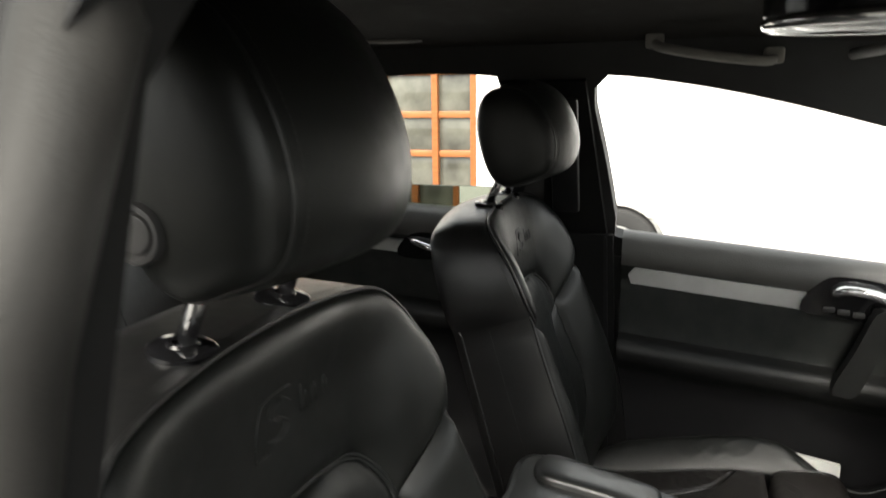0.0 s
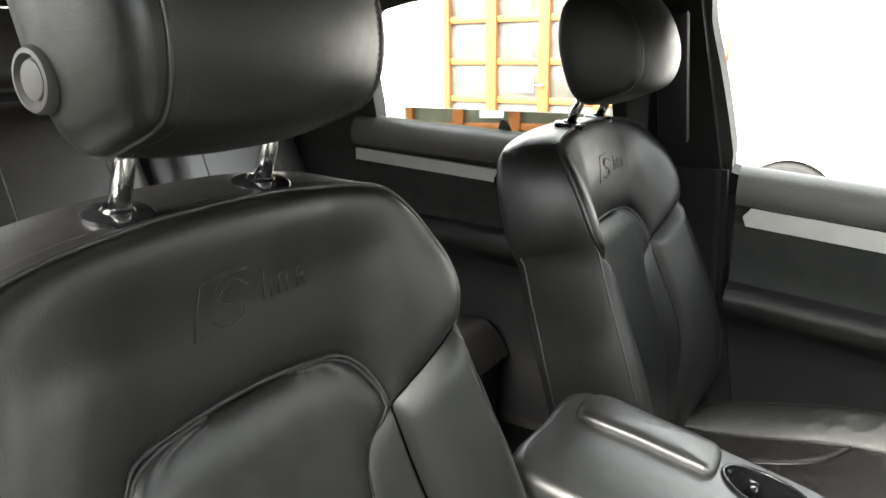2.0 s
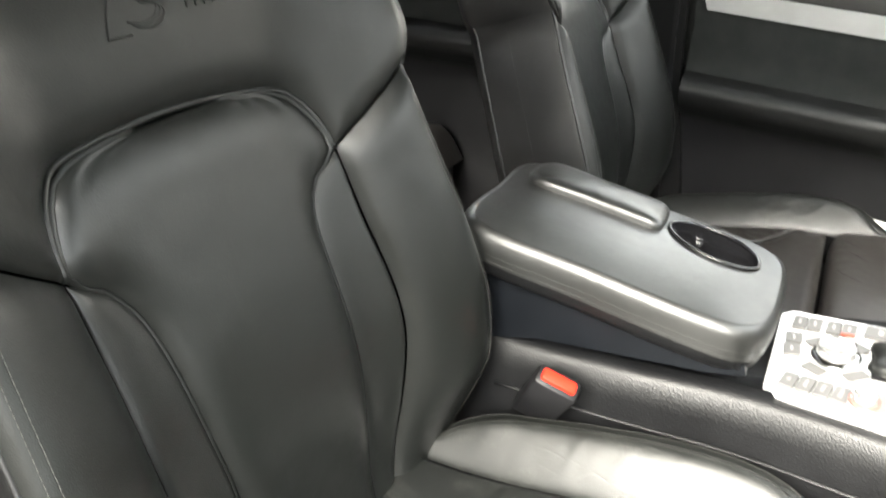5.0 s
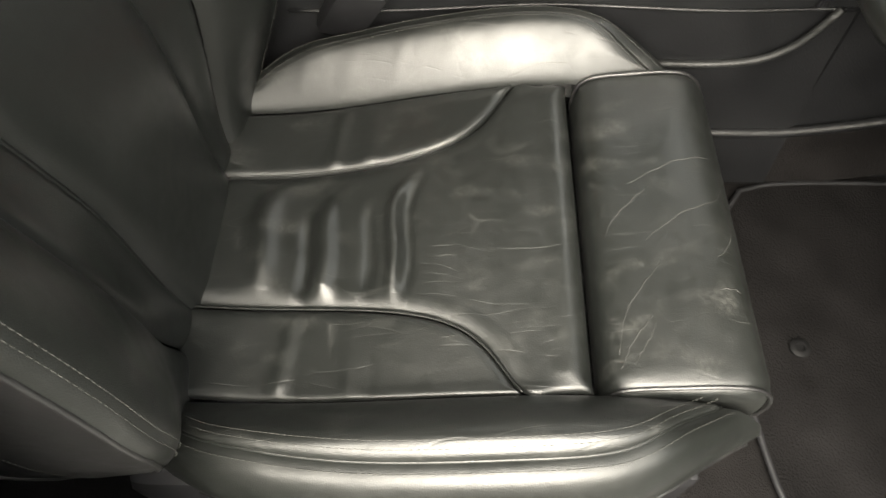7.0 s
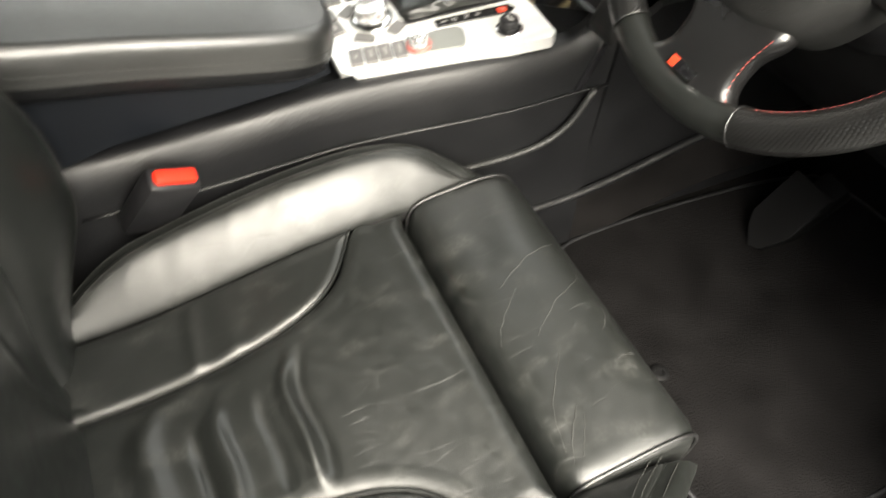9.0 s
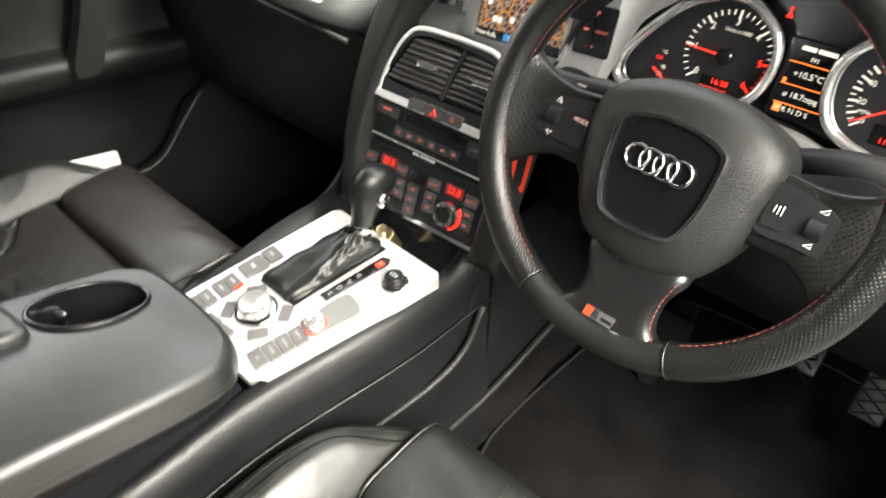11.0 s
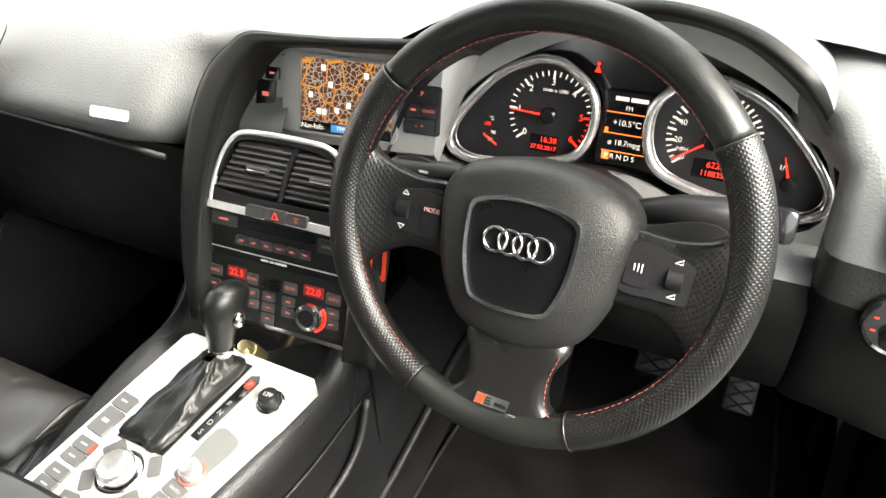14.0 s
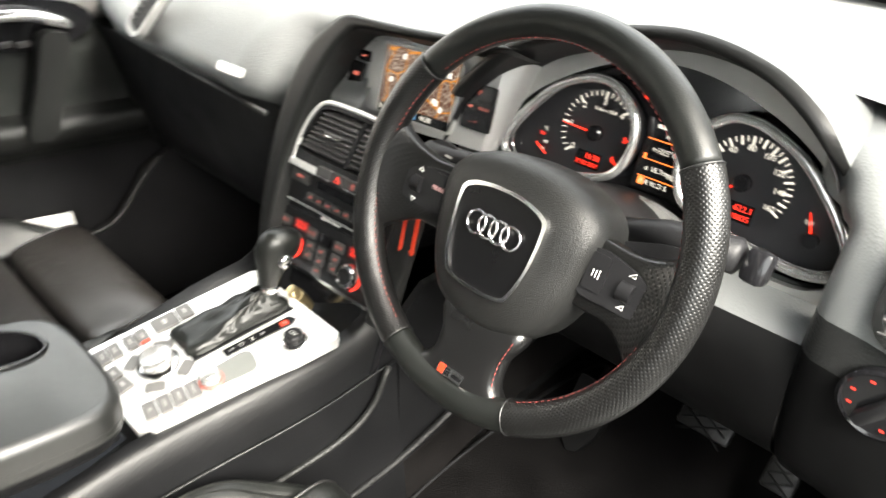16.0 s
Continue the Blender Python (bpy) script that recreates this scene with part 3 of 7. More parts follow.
def grab(y0, z0, y1, z1, x):
    g = thing("grab_handle", "dark grey folding grab handle under the roof rail", "grab handle", "grab handles")
    a, b = Vector((x, y0, z0)), Vector((x, y1, z1))
    tube("bar", curve([a, a.lerp(b, 0.06) + Vector((0.03, 0, -0.012)), a.lerp(b, 0.5) + Vector((0.036, 0, -0.016)), a.lerp(b, 0.94) + Vector((0.03, 0, -0.012)), b], 20).tolist(), 0.0095, GRABGREY, g, k=10)
    for p in (a, b):
        box("foot", (0.03, 0.035, 0.03), Matrix.Translation(p + Vector((0.004, 0, 0))), GRABGREY, g, 0.006)
    return g


grab(-0.46, 1.636, -0.245, 1.602, -0.60)
grab(-1.20, 1.678, -0.93, 1.668, -0.60)
hk = thing("coat_hook", "grey folding coat hook plate", "coat hook")
box("plate", (0.012, 0.065, 0.03), pose(-0.60, -0.845, 1.668, 0, 20, 0), GRABGREY, hk, 0.004)
tube("hook", [(-0.592, -0.86, 1.672), (-0.58, -0.85, 1.66), (-0.585, -0.835, 1.655)], 0.004, PLASTIC, hk)
vis = thing("sun_visor", "dark folded sun visor over the passenger", "sun visor")
box("flap", (0.42, 0.16, 0.02), pose(-0.36, -0.05, 1.612, 10, 0, 0), GREYTRIM, vis, 0.009, seg=3)
lamp = thing("roof_console", "black oval roof lamp console with chrome rings", "roof lamp")
disc("housing", [(0.11, 0.09), (0.105, -0.004), (0.098, -0.012), (0.08, -0.014), (0, -0.014)], pose(0.02, -0.19, 1.622) @ Matrix.Diagonal((1.0, 1.25, 1, 1)), GLOSS, lamp)
for r in (0.102, 0.082):
    tube("ring", [(0.02 + r * math.cos(a), -0.19 + 1.25 * r * math.sin(a), 1.610 + 0.2 * (0.102 - r)) for a in np.linspace(0, 2 * math.pi, 48, endpoint=False)], 0.007, CHROME, lamp, "chrome ring", closed=True)

# ---- rear bench ----
def rear_seat(x, w):
    r = thing("rear_seat", "black leather rear seat with headrest", "car seat", "rear seats")
    fc = lambda U, V, H: (x + U, -1.02 - V, 0.78 - 0.03 * V / 0.5 + H - 0.07 * sm((0.06 - V) / 0.06) ** 2)
    a = curve([(-w, 0.0), (-w, 0.25), (-w, 0.52)], 20)
    # side window reflection on the rear leather is put into this paler colour
    strip("cushion", a, a * np.array((-1, 1)), fc, LEATHER_DUSTY_LIT, r, 0.03, 0.05, m=14, sink=0.0)
    box("cushion_body", (2 * w, 0.50, 0.20), pose(x, -1.29, 0.66), LEATHER_SIDE, r, 0.02)
    fb = lambda U, V, H: (x + U, -1.56 - 0.36 * V + H * 0.94, 0.78 + 0.93 * V + H * 0.34)
    a = curve([(-w, 0.0), (-w * 0.99, 0.35), (-w * 0.93, 0.64)], 20)
    strip("backrest", a, a * np.array((-1, 1)), fb, LEATHER_DUSTY_LIT, r, 0.05, 0.07, m=14, sink=0.0)
    box("back_body", (1.9 * w, 0.09, 0.60), pose(x, -1.725, 1.07, 21, 0, 0), LEATHER_SIDE, r, 0.02)
    for q in (-0.5, 0.5):
        e = curve([(q * w, 0.02), (q * w, 0.35), (q * w * 0.9, 0.62)], 20)
        tube("seam", np.stack(fb(e[:, 0], e[:, 1], 0.049), 1), 0.003, LEATHER_SIDE, r)
    box("headrest", (0.26, 0.10, 0.16), pose(x, -1.80, 1.475, 15, 0, 0), LEATHER_DUSTY_LIT, r, 0.035, seg=4)
    for q in (-0.06, 0.06):
        tube("post", [(x + q, -1.785, 1.34), (x + q, -1.80, 1.42)], 0.006, CHROME, r, k=8)


rear_seat(0.47, 0.24)
rear_seat(0.0, 0.22)
rear_seat(-0.47, 0.24)


# ---- front seats ----
CREASE = mat("worn_leather_crease", (0.022, 0.022, 0.021), 0.5, var=0.2, vsize=120)
def seat(cx, s, who, dy=0.0, dz=0.0, hv=0.0, hs=1.0, hd=0.0, tv=0.016, bd=0.075, pd=0.018, fwd=-0.018, by=0.0, uw=1.0, crest=0.005, lip=0.0, hh=1.0):
    """A front seat; u runs towards its door."""
    root = thing("front_seat", who, "car seat", "front seats")

    def at(U, V, D):
        U, V, D = np.broadcast_arrays(U, V, D)
        return cx + s * U * uw, dy + by - 0.595 - SA * V + CA * D, dz + 1.3 * by + 0.69 + CA * V + SA * D

    def fb(U, V, H):
        au = np.abs(U)
        bol = 0.068 * sm((au - 0.11) / 0.15) * sm((0.72 - V) / 0.24) * sm((V + 0.03) / 0.16)
        lum = 0.004 + 0.032 * sm(V / 0.22) + 0.012 * np.exp(-((V - 0.26) / 0.13) ** 2) + fwd * sm((V - 0.48) / 0.14) + lip * sm((V - 0.575) / 0.09)
        return at(U, V, lum + bol + H)

    fl = s < 0
    back = new("backrest")
    back.parent = root
    N = 40
    edge = [(-0.250, 0.482), (-0.276, 0.520), (-0.270, 0.585), (-0.242, 0.645), (-0.20, 0.678), (-0.10, 0.694), (0, 0.698), (0.10, 0.694), (0.20, 0.678), (0.242, 0.645), (0.270, 0.585), (0.276, 0.520), (0.250, 0.482)]
    if s < 0:
        edge[:3] = [(-0.250, 0.482), (-0.266, 0.520), (-0.262, 0.585)]
    outer = curve([(u, v - tv * sm((v - 0.5) / 0.15)) for u, v in edge], 64)
    inner = curve([(-0.160, 0.422), (-0.155, 0.450), (-0.140, 0.480), (-0.108, 0.498), (0, 0.508), (0.108, 0.500), (0.140, 0.482), (0.155, 0.452), (0.160, 0.422)], 64)
    puck = lambda U, V: 0.0012 * np.sin(70 * U + 40 * V) * np.exp(-((np.abs(U) - 0.2) / 0.05) ** 2)
    strip("shoulder_panel", inner, outer, fb, LEATHER, back, 0.013, 0.03, m=20, flip=not fl, fold=puck)
    low = [(0.252, 0.480), (0.262, 0.40), (0.276, 0.27), (0.282, 0.15), (0.262, 0.05), (0.240, 0.0), (0.22, -0.06)]
    for q in (-1, 1):
        a = curve([(q * 0.158, 0.418), (q * 0.124, 0.396), (q * 0.106, 0.348), (q * 0.100, 0.23), (q * 0.088, 0.04), (q * 0.082, -0.06)], N)
        b = curve([(q * 0.161, 0.420), (q * 0.163, 0.34), (q * 0.168, 0.22), (q * 0.148, 0.08), (q * 0.128, 0.0), (q * 0.12, -0.06)], N)
        strip("side_panel", a, b, fb, LEATHER, back, 0.008, 0.02, flip=(q > 0) == fl)
        c = curve([(q * x, y) for x, y in low], N)
        d = curve([(q * 0.163, 0.422), (q * 0.165, 0.34), (q * 0.170, 0.22), (q * 0.150, 0.08), (q * 0.130, 0.0), (q * 0.122, -0.06)], N)
        strip("bolster", d, c, fb, LEATHER, back, 0.014, 0.03, m=16, flip=(q > 0) == fl)
        for o in (0.010, 0.017):
            stitches("stitching", np.stack(fb(c[2:, 0] - q * o, c[2:, 1], 0.0095 + 0.0018 * (o > 0.012)), 1), SEAM, back)
    l = curve([(-0.085, -0.06), (-0.091, 0.04), (-0.102, 0.23), (-0.108, 0.348), (-0.126, 0.396), (-0.157, 0.423), (-0.138, 0.476), (-0.106, 0.495), (-0.05, 0.503)], N)
    strip("centre_panel", l, l * np.array((-1, 1)), fb, LEATHER, back, 0.017, 0.04, m=20, flip=not fl)
    for e in (inner, l, l * np.array((-1, 1))):
        tube("seam", np.stack(fb(e[:, 0], e[:, 1], -0.0015), 1), 0.0034, LEATHER, back, k=6)
    whole = np.vstack([curve([(-x, y) for x, y in low[::-1]], 24), outer[1:-1], curve(low, 24)])
    t = np.gradient(whole, axis=0)
    nrm = np.stack([-t[:, 1], t[:, 0]], 1)
    nrm /= np.linalg.norm(nrm, axis=1)[:, None]
    X = np.stack(fb(whole[:, 0], whole[:, 1], -0.004), 1)
    D0 = (X[:, 1] - dy - by + 0.595 + SA * whole[:, 1]) / CA
    rows = [X]
    for k, o in ((0.06, 0.0025), (0.5, 0.004), (0.85, 0.002), (0.95, -0.006), (1.0, -0.025)):
        w = whole + nrm * (o + crest * math.sin(min(1.0, 1.5 * k) * math.pi / 2) * np.clip(nrm[:, 1:], 0, 1) ** 2)
        rows.append(np.stack(at(w[:, 0], w[:, 1], D0 + (-bd - D0) * k), 1))
    R = np.array(rows)
    for nm, i0, i1 in (("side_wing", 0, 25), ("shoulder_wrap", 24, 87), ("side_wing", 86, len(whole))):
        ob = loft(nm, [r_[i0:i1] for r_ in R], LEATHER_SIDE, back)
    h = len(whole) // 2
    rim = whole + nrm * -0.02
    strip("back_shell", rim[:h], rim[::-1][:h], lambda U, V, H: at(U, V, 0.003 - bd - H), PLASTIC, back, 0.02, 0.08, m=10, flip=fl)
    for i0, i1 in ((0, 25), (86, len(whole))):
        tube("piping", R[0][i0:i1], 0.0026, LEATHER_SIDE, back)
        stitches("stitching", R[2][i0:i1], SEAM, back)
        tube("piping", R[3][i0:i1], 0.002, LEATHER_SIDE, back)
    tube("piping", np.stack(fb(outer[:, 0], outer[:, 1], 0.0), 1), 0.0025, LEATHER_SIDE, back)
    stitches("stitching", R[1][26:86], SEAM, back)
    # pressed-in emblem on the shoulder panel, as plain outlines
    em = lambda U, V: np.stack(fb(f * np.array(U, float), np.array(V, float), 0.0102), 1)
    f = -s
    tube("emblem", em([-0.030, -0.052, -0.048, -0.040, -0.020, 0.000, 0.010], [0.568, 0.568, 0.583, 0.612, 0.614, 0.614, 0.613]), 0.0011, LEATHER, back, k=6)
    swirl = curve([(0.008, 0.601), (-0.004, 0.606), (-0.018, 0.604), (-0.024, 0.597), (-0.018, 0.591), (-0.004, 0.589), (0.003, 0.583), (-0.002, 0.576), (-0.014, 0.573), (-0.028, 0.575)], 30)
    for o in (-0.0035, 0.0, 0.0035):
        tube("emblem", em(swirl[:, 0] + o, swirl[:, 1] - 0.6 * o), 0.0009, LEATHER, back, k=6)
    for u, h in ((0.030, 0.026), (0.040, 0.017), (0.050, 0.017), (0.060, 0.017), (0.074, 0.017), (0.083, 0.013)):
        tube("emblem", em([u, u, u], [0.580, 0.580 + h / 2, 0.580 + h]), 0.0010, LEATHER, back, k=6)
    tube("emblem", em([0.050, 0.056, 0.060], [0.595, 0.5985, 0.594]), 0.0010, LEATHER, back, k=6)
    tube("emblem", em([0.074, 0.080, 0.083, 0.078, 0.074], [0.589, 0.589, 0.593, 0.598, 0.596]), 0.0010, LEATHER, back, k=6)

    # headrest on two chrome posts
    head = new("headrest")
    head.parent = root
    prof = curve([(0.095, 0.742), (0.138, 0.750), (0.164, 0.79), (0.170, 0.85), (0.155, 0.915), (0.12, 0.957), (0.075, 0.966), (0.035, 0.945), (0.010, 0.89), (0.006, 0.81), (0.018, 0.762), (0.048, 0.742)], 48, closed=True)
    prof = prof.mean(0) + (prof - prof.mean(0)) * hs + np.array((0.032 + hd, -0.014 + hv))
    prof[:, 1] = prof[:, 1].min() + (prof[:, 1] - prof[:, 1].min()) * hh
    pc = prof.mean(0)
    rows = []
    for u in np.linspace(-0.108, 0.108, 17):
        k = 1 - 0.09 * (abs(u) / 0.108) ** 2.5
        q = pc + (prof - pc) * k
        rows.append(np.stack(at(u, q[:, 1], q[:, 0] + 0.004 - 0.02 * (u / 0.108) ** 2 * sm((q[:, 0] - 0.05) / 0.1)), 1))
    loft("cover", rows, LEATHER, head, closed=True)
    for q in (-1, 1):
        rows = []
        for k, o in ((0.912, -0.004), (0.912, 0.0), (0.895, 0.008), (0.84, 0.015), (0.7, 0.021), (0.4, 0.025), (0.0, 0.026)):
            z = pc + (prof - pc) * k
            rows.append(np.stack(at(q * (0.108 + o), z[:, 1], z[:, 0] + 0.004 - 0.02 * sm((z[:, 0] - 0.05) / 0.1)), 1))
        loft("side_cover", rows, LEATHER, head, closed=True)
        z = pc + (prof - pc) * 0.914
        tube("seam", np.stack(at(q * 0.108, z[:, 1], z[:, 0] + 0.004 - 0.02 * sm((z[:, 0] - 0.05) / 0.1)), 1), 0.002, LEATHER_SIDE, head, closed=True)
        z = pc + (prof - pc) * 0.937
        stitches("stitching", np.stack(at(q * 0.098, z[:, 1], z[:, 0] + 0.004 - 0.0167 * sm((z[:, 0] - 0.05) / 0.1)), 1), SEAM, head)
    o = np.stack(at(0.130, 0.788 + hv, 0.068 + hd)).ravel()
    disc("button", [(0.0225, -0.006), (0.0225, 0.004), (0.0205, 0.0075), (0.0175, 0.0080), (0.0160, 0.0050), (0.0150, 0.0030), (0.0135, 0.0030), (0.0130, 0.0060), (0.0110, 0.0066), (0, 0.0050)], Matrix.Translation(o) @ pose(0, 0, 0, 0, 90 * s, 0), KEYCAP, head, "round black height button")
    for q in (-1, 1):
        a, b = np.stack(at(q * 0.077, 0.66, pd - 0.028)), np.stack(at(q * 0.077, 0.80 + hv, pd + 0.045 + hd))
        tube("post", [a.ravel(), b.ravel()], 0.0083, CHROME, root, "chrome post", k=14)
        g = np.stack(at(q * 0.077, 0.6955 - tv + 0.45 * crest, pd - 0.012)).ravel()
        disc("guide", [(0.027, -0.010), (0.027, 0.001), (0.024, 0.003), (0.013, 0.0035), (0.011, 0.006), (0.008, 0.006)], Matrix.Translation(g) @ pose(0, 0, 0, -8, 0, 0), GLOSS, root, "black post guide")

    # cushion
    cush = new("cushion")
    cush.parent = root
    hide = LEATHER_WORN if s > 0 else LEATHER_DUSTY_LIT

    def fc(U, Y, H):
        au = np.abs(U)
        bol = 0.052 * sm((au - 0.165) / 0.07) * sm((Y + 0.70) / 0.2) * sm((-0.03 - Y) / 0.16)
        z = 0.690 + 0.045 * sm((Y + 0.56) / 0.33) + bol
        return cx + s * U, dy + Y, dz + z + H

    def rumple(U, Y):
        """Fine folds of slack leather: sharp ridges that wander and fade."""
        a = U + 0.010 * np.sin(37 * Y + 1.3) + 0.006 * np.sin(83 * Y + 51 * U)
        b = Y + 0.012 * np.sin(29 * U + 0.7) + 0.005 * np.sin(97 * U - 40 * Y)
        h = np.zeros_like(U)
        for ang, f, ph, amp in ((0.25, 118.0, 0.4, 0.0030), (1.1, 150.0, 2.0, 0.0022), (-0.7, 172.0, 4.1, 0.0020), (1.9, 96.0, 1.2, 0.0026)):
            w = np.sin(f * (a * math.sin(ang) + b * math.cos(ang)) + ph)
            h += amp * (1 - np.abs(w)) ** 2.2 * sm((np.sin(23 * a + 5 * ang) + np.sin(19 * b + 7 * ang)) / 1.6)
        return h

    def creases(U, Y):
        h = np.zeros_like(U)
        for y0, w, a, u0, ww in ((-0.545, 0.014, 0.005, 0.0, 0.06), (-0.50, 0.006, -0.004, 0.03, 0.05), (-0.48, 0.010, 0.005, 0.02, 0.06), (-0.435, 0.006, -0.003, 0.02, 0.05), (-0.41, 0.006, 0.006, 0.01, 0.06), (-0.395, 0.005, -0.003, 0.01, 0.06)):
            c = y0 + 2.0 * (U - 0.02) ** 2 + 0.004 * np.sin(50 * U)
            h += 2.1 * a * np.exp(-((Y - c) / w) ** 2) * np.exp(-((U - u0) / ww) ** 4)
        h += 0.004 * sm((Y + 0.265) / 0.03) - 0.004 * np.exp(-((Y + 0.33) / 0.06) ** 2)
        if s < 0:
            h += 0.7 * rumple(U, Y) * sm((-0.29 - Y) / 0.05)
        else:
            h += 0.09 * rumple(U + 0.3, Y)
        return h

    def puckers(U, Y):
        h = np.zeros_like(U)
        for k in range(7):
            y0 = -0.52 + 0.055 * k
            h += 0.0008 * np.exp(-((Y - y0 - 0.5 * (np.abs(U) - 0.21)) / 0.008) ** 2) * (0.4 + 0.6 * math.sin(3.1 * k + s) ** 2) * (1.0 if s < 0 else 0.5)
        return h + (0.55 if s < 0 else 0.07) * rumple(U + 0.5, Y)

    sl = curve([(-0.078, -0.61), (-0.082, -0.49), (-0.09, -0.41), (-0.105, -0.355), (-0.13, -0.318), (-0.178, -0.285), (-0.179, -0.255), (-0.179, -0.226)], 110)
    strip("centre_panel", sl, sl * np.array((-1, 1)), fc, hide, cush, 0.011, 0.020, m=84, fold=creases, flip=fl)
    for q in (-1, 1):
        a = curve([(q * 0.080, -0.61), (q * 0.084, -0.49), (q * 0.092, -0.41), (q * 0.107, -0.355), (q * 0.132, -0.32), (q * 0.179, -0.287)], 90)
        b = curve([(q * 0.172, -0.61), (q * 0.178, -0.45), (q * 0.180, -0.289)], 90)
        strip("side_panel", a, b, fc, hide, cush, 0.008, 0.012, m=36, flip=(q < 0) == fl, fold=lambda U, Y: 0.003 * np.exp(-((Y + 0.49 + 0.1 * U) / 0.008) ** 2) + 0.002 * np.exp(-((Y + 0.44) / 0.012) ** 2) + (0.8 if s < 0 else 0.08) * rumple(U + 0.7, Y))
        tube("piping", np.stack(fc(a[:, 0], a[:, 1], 0.0035), 1), 0.0011, LEATHER, cush)
        i = curve([(q * 0.176, -0.61), (q * 0.181, -0.40), (q * 0.182, -0.20), (q * 0.188, -0.125)], 110)
        j = curve([(q * 0.195, -0.61), (q * 0.226, -0.54), (q * 0.244, -0.43), (q * 0.247, -0.31), (q * 0.240, -0.22), (q * 0.212, -0.165), (q * 0.190, -0.122)], 110)
        strip("bolster", i, j, fc, LEATHER_WORN, cush, 0.012, 0.022, m=40, flip=(q < 0) == fl, fold=puckers)
        J = np.stack(fc(j[:, 0], j[:, 1], -0.003), 1)
        rows = [J]
        for o, z in ((0.010, 0.002), (0.020, -0.006), (0.030, -0.020), (0.035, -0.042), (0.033, -0.068), (0.018, -0.10), (0.0, -0.12)):
            w = J.copy()
            w[:, 0] += s * q * o * (1 - 0.72 * sm((j[:, 1] + 0.225) / 0.09))
            w[:, 1] += o * 1.3 * sm((j[:, 1] + 0.24) / 0.1)
            w[:, 2] += z
            rows.append(w)
        loft("outer_bolster", rows, LEATHER, cush)
        for k, e in ((0, np.stack(fc(j[:, 0] - q * 0.007, j[:, 1], 0.0058), 1)), (1, rows[1] + np.array((0, 0, 0.0004)))):
            stitches("stitching", e, SEAM, cush)
        stitches("stitching", np.stack(fc(j[:, 0] - q * 0.014, j[:, 1], 0.0085), 1), SEAM, cush)
        tube("piping", rows[0], 0.0018, LEATHER, cush)
        tube("piping", rows[5], 0.0022, LEATHER_SIDE, cush)
    # the drawn-out thigh rest: a thick roll in front of the cushion
    rows = []
    pr = curve([(-0.217, 0.700), (-0.215, 0.736), (-0.200, 0.752), (-0.16, 0.759), (-0.12, 0.763), (-0.092, 0.758), (-0.075, 0.739), (-0.071, 0.712), (-0.082, 0.69), (-0.15, 0.68), (-0.20, 0.682)], 90, closed=True)
    c0 = np.array((-0.146, 0.722))
    for u in np.concatenate([[-0.184, -0.183, -0.180, -0.174], np.linspace(-0.165, 0.165, 67), [0.174, 0.180, 0.183, 0.184]]):
        e = max(0.0, (abs(u) - 0.165) / 0.019)
        k = 1 - 0.22 * (1 - math.sqrt(max(0.0, 1 - e * e)))
        q = c0 + (pr - c0) * k
        w = 0.0016 * np.sin(34 * u + 60 * q[:, 0]) * np.exp(-((q[:, 0] + 0.13) / 0.04) ** 2) * math.exp(-((abs(u) - 0.12) / 0.06) ** 2)
        if s < 0:
            w = w + 0.9 * rumple(u + 0.1 + 0 * q[:, 0], q[:, 0]) * sm((q[:, 1] - 0.735) / 0.015)
        else:
            w = w + 0.10 * rumple(u + 0.22 + 0 * q[:, 0], q[:, 0]) * sm((q[:, 1] - 0.725) / 0.015)
        rows.append([(cx + s * u, dy + y, dz + z + o) for (y, z), o in zip(q, w)])
    loft("thigh_rest", rows, hide, cush, closed=True, caps=True)
    for q in (-1, 1):
        e = c0 + (pr - c0) * 0.965
        tube("piping", [(cx + s * q * 0.180, dy + y, dz + z) for y, z in e], 0.002, LEATHER_SIDE, cush, closed=True)
    # pale creases worn into the driver's thigh rest: (across 0..1, back to front 0..1)
    up = [p for p in pr if p[1] > 0.735]
    up.sort(key=lambda p: p[0])
    top_z = lambda y: float(np.interp(y, [p[0] for p in up], [p[1] for p in up]))
    worn = (((0.41, 0.25), (0.34, 0.61), (0.32, 0.9)), ((0.58, 0.04), (0.52, 0.13), (0.43, 0.37)), ((0.60, 0.32), (0.52, 0.60), (0.476, 0.86), (0.42, 0.95)), ((0.93, 0.05), (0.81, 0.13), (0.67, 0.40)), ((0.69, 0.71), (0.63, 0.88), (0.57, 0.96)), ((0.97, 0.05), (0.90, 0.14), (0.83, 0.29)), ((0.96, 0.13), (0.88, 0.27), (0.85, 0.30)), ((0.765, 0.69), (0.755, 0.82), (0.76, 0.92)))
    for k, w in enumerate(worn if s > 0 else worn[1::2]):
        q = curve(w, 24) + 0.0022 * np.sin(np.arange(24)[:, None] * (0.9, 1.7) + k)
        tube("crease", [(cx + s * (-0.172 + 0.344 * v), dy - 0.210 + 0.130 * f, dz + top_z(-0.210 + 0.130 * f) + 0.0001) for v, f in q], 0.0002 + 0.0004 * np.sin(np.linspace(0.1, 3.0, 24)), CREASE, cush, k=5)
    box("pan", (0.40, 0.40, 0.075), pose(cx, dy - 0.37, dz + 0.642), PLASTIC, root, 0.015)
    box("side_trim", (0.50, 0.50, 0.07), pose(cx, dy - 0.40, dz + 0.628), PLASTIC, root, 0.025)
    for q in (-1, 1):
        box("rail", (0.03, 0.56, 0.11 + dz), pose(cx + q * 0.2, dy - 0.38, ZF + (0.11 + dz) / 2), PLASTIC, root, 0.004)
    return root


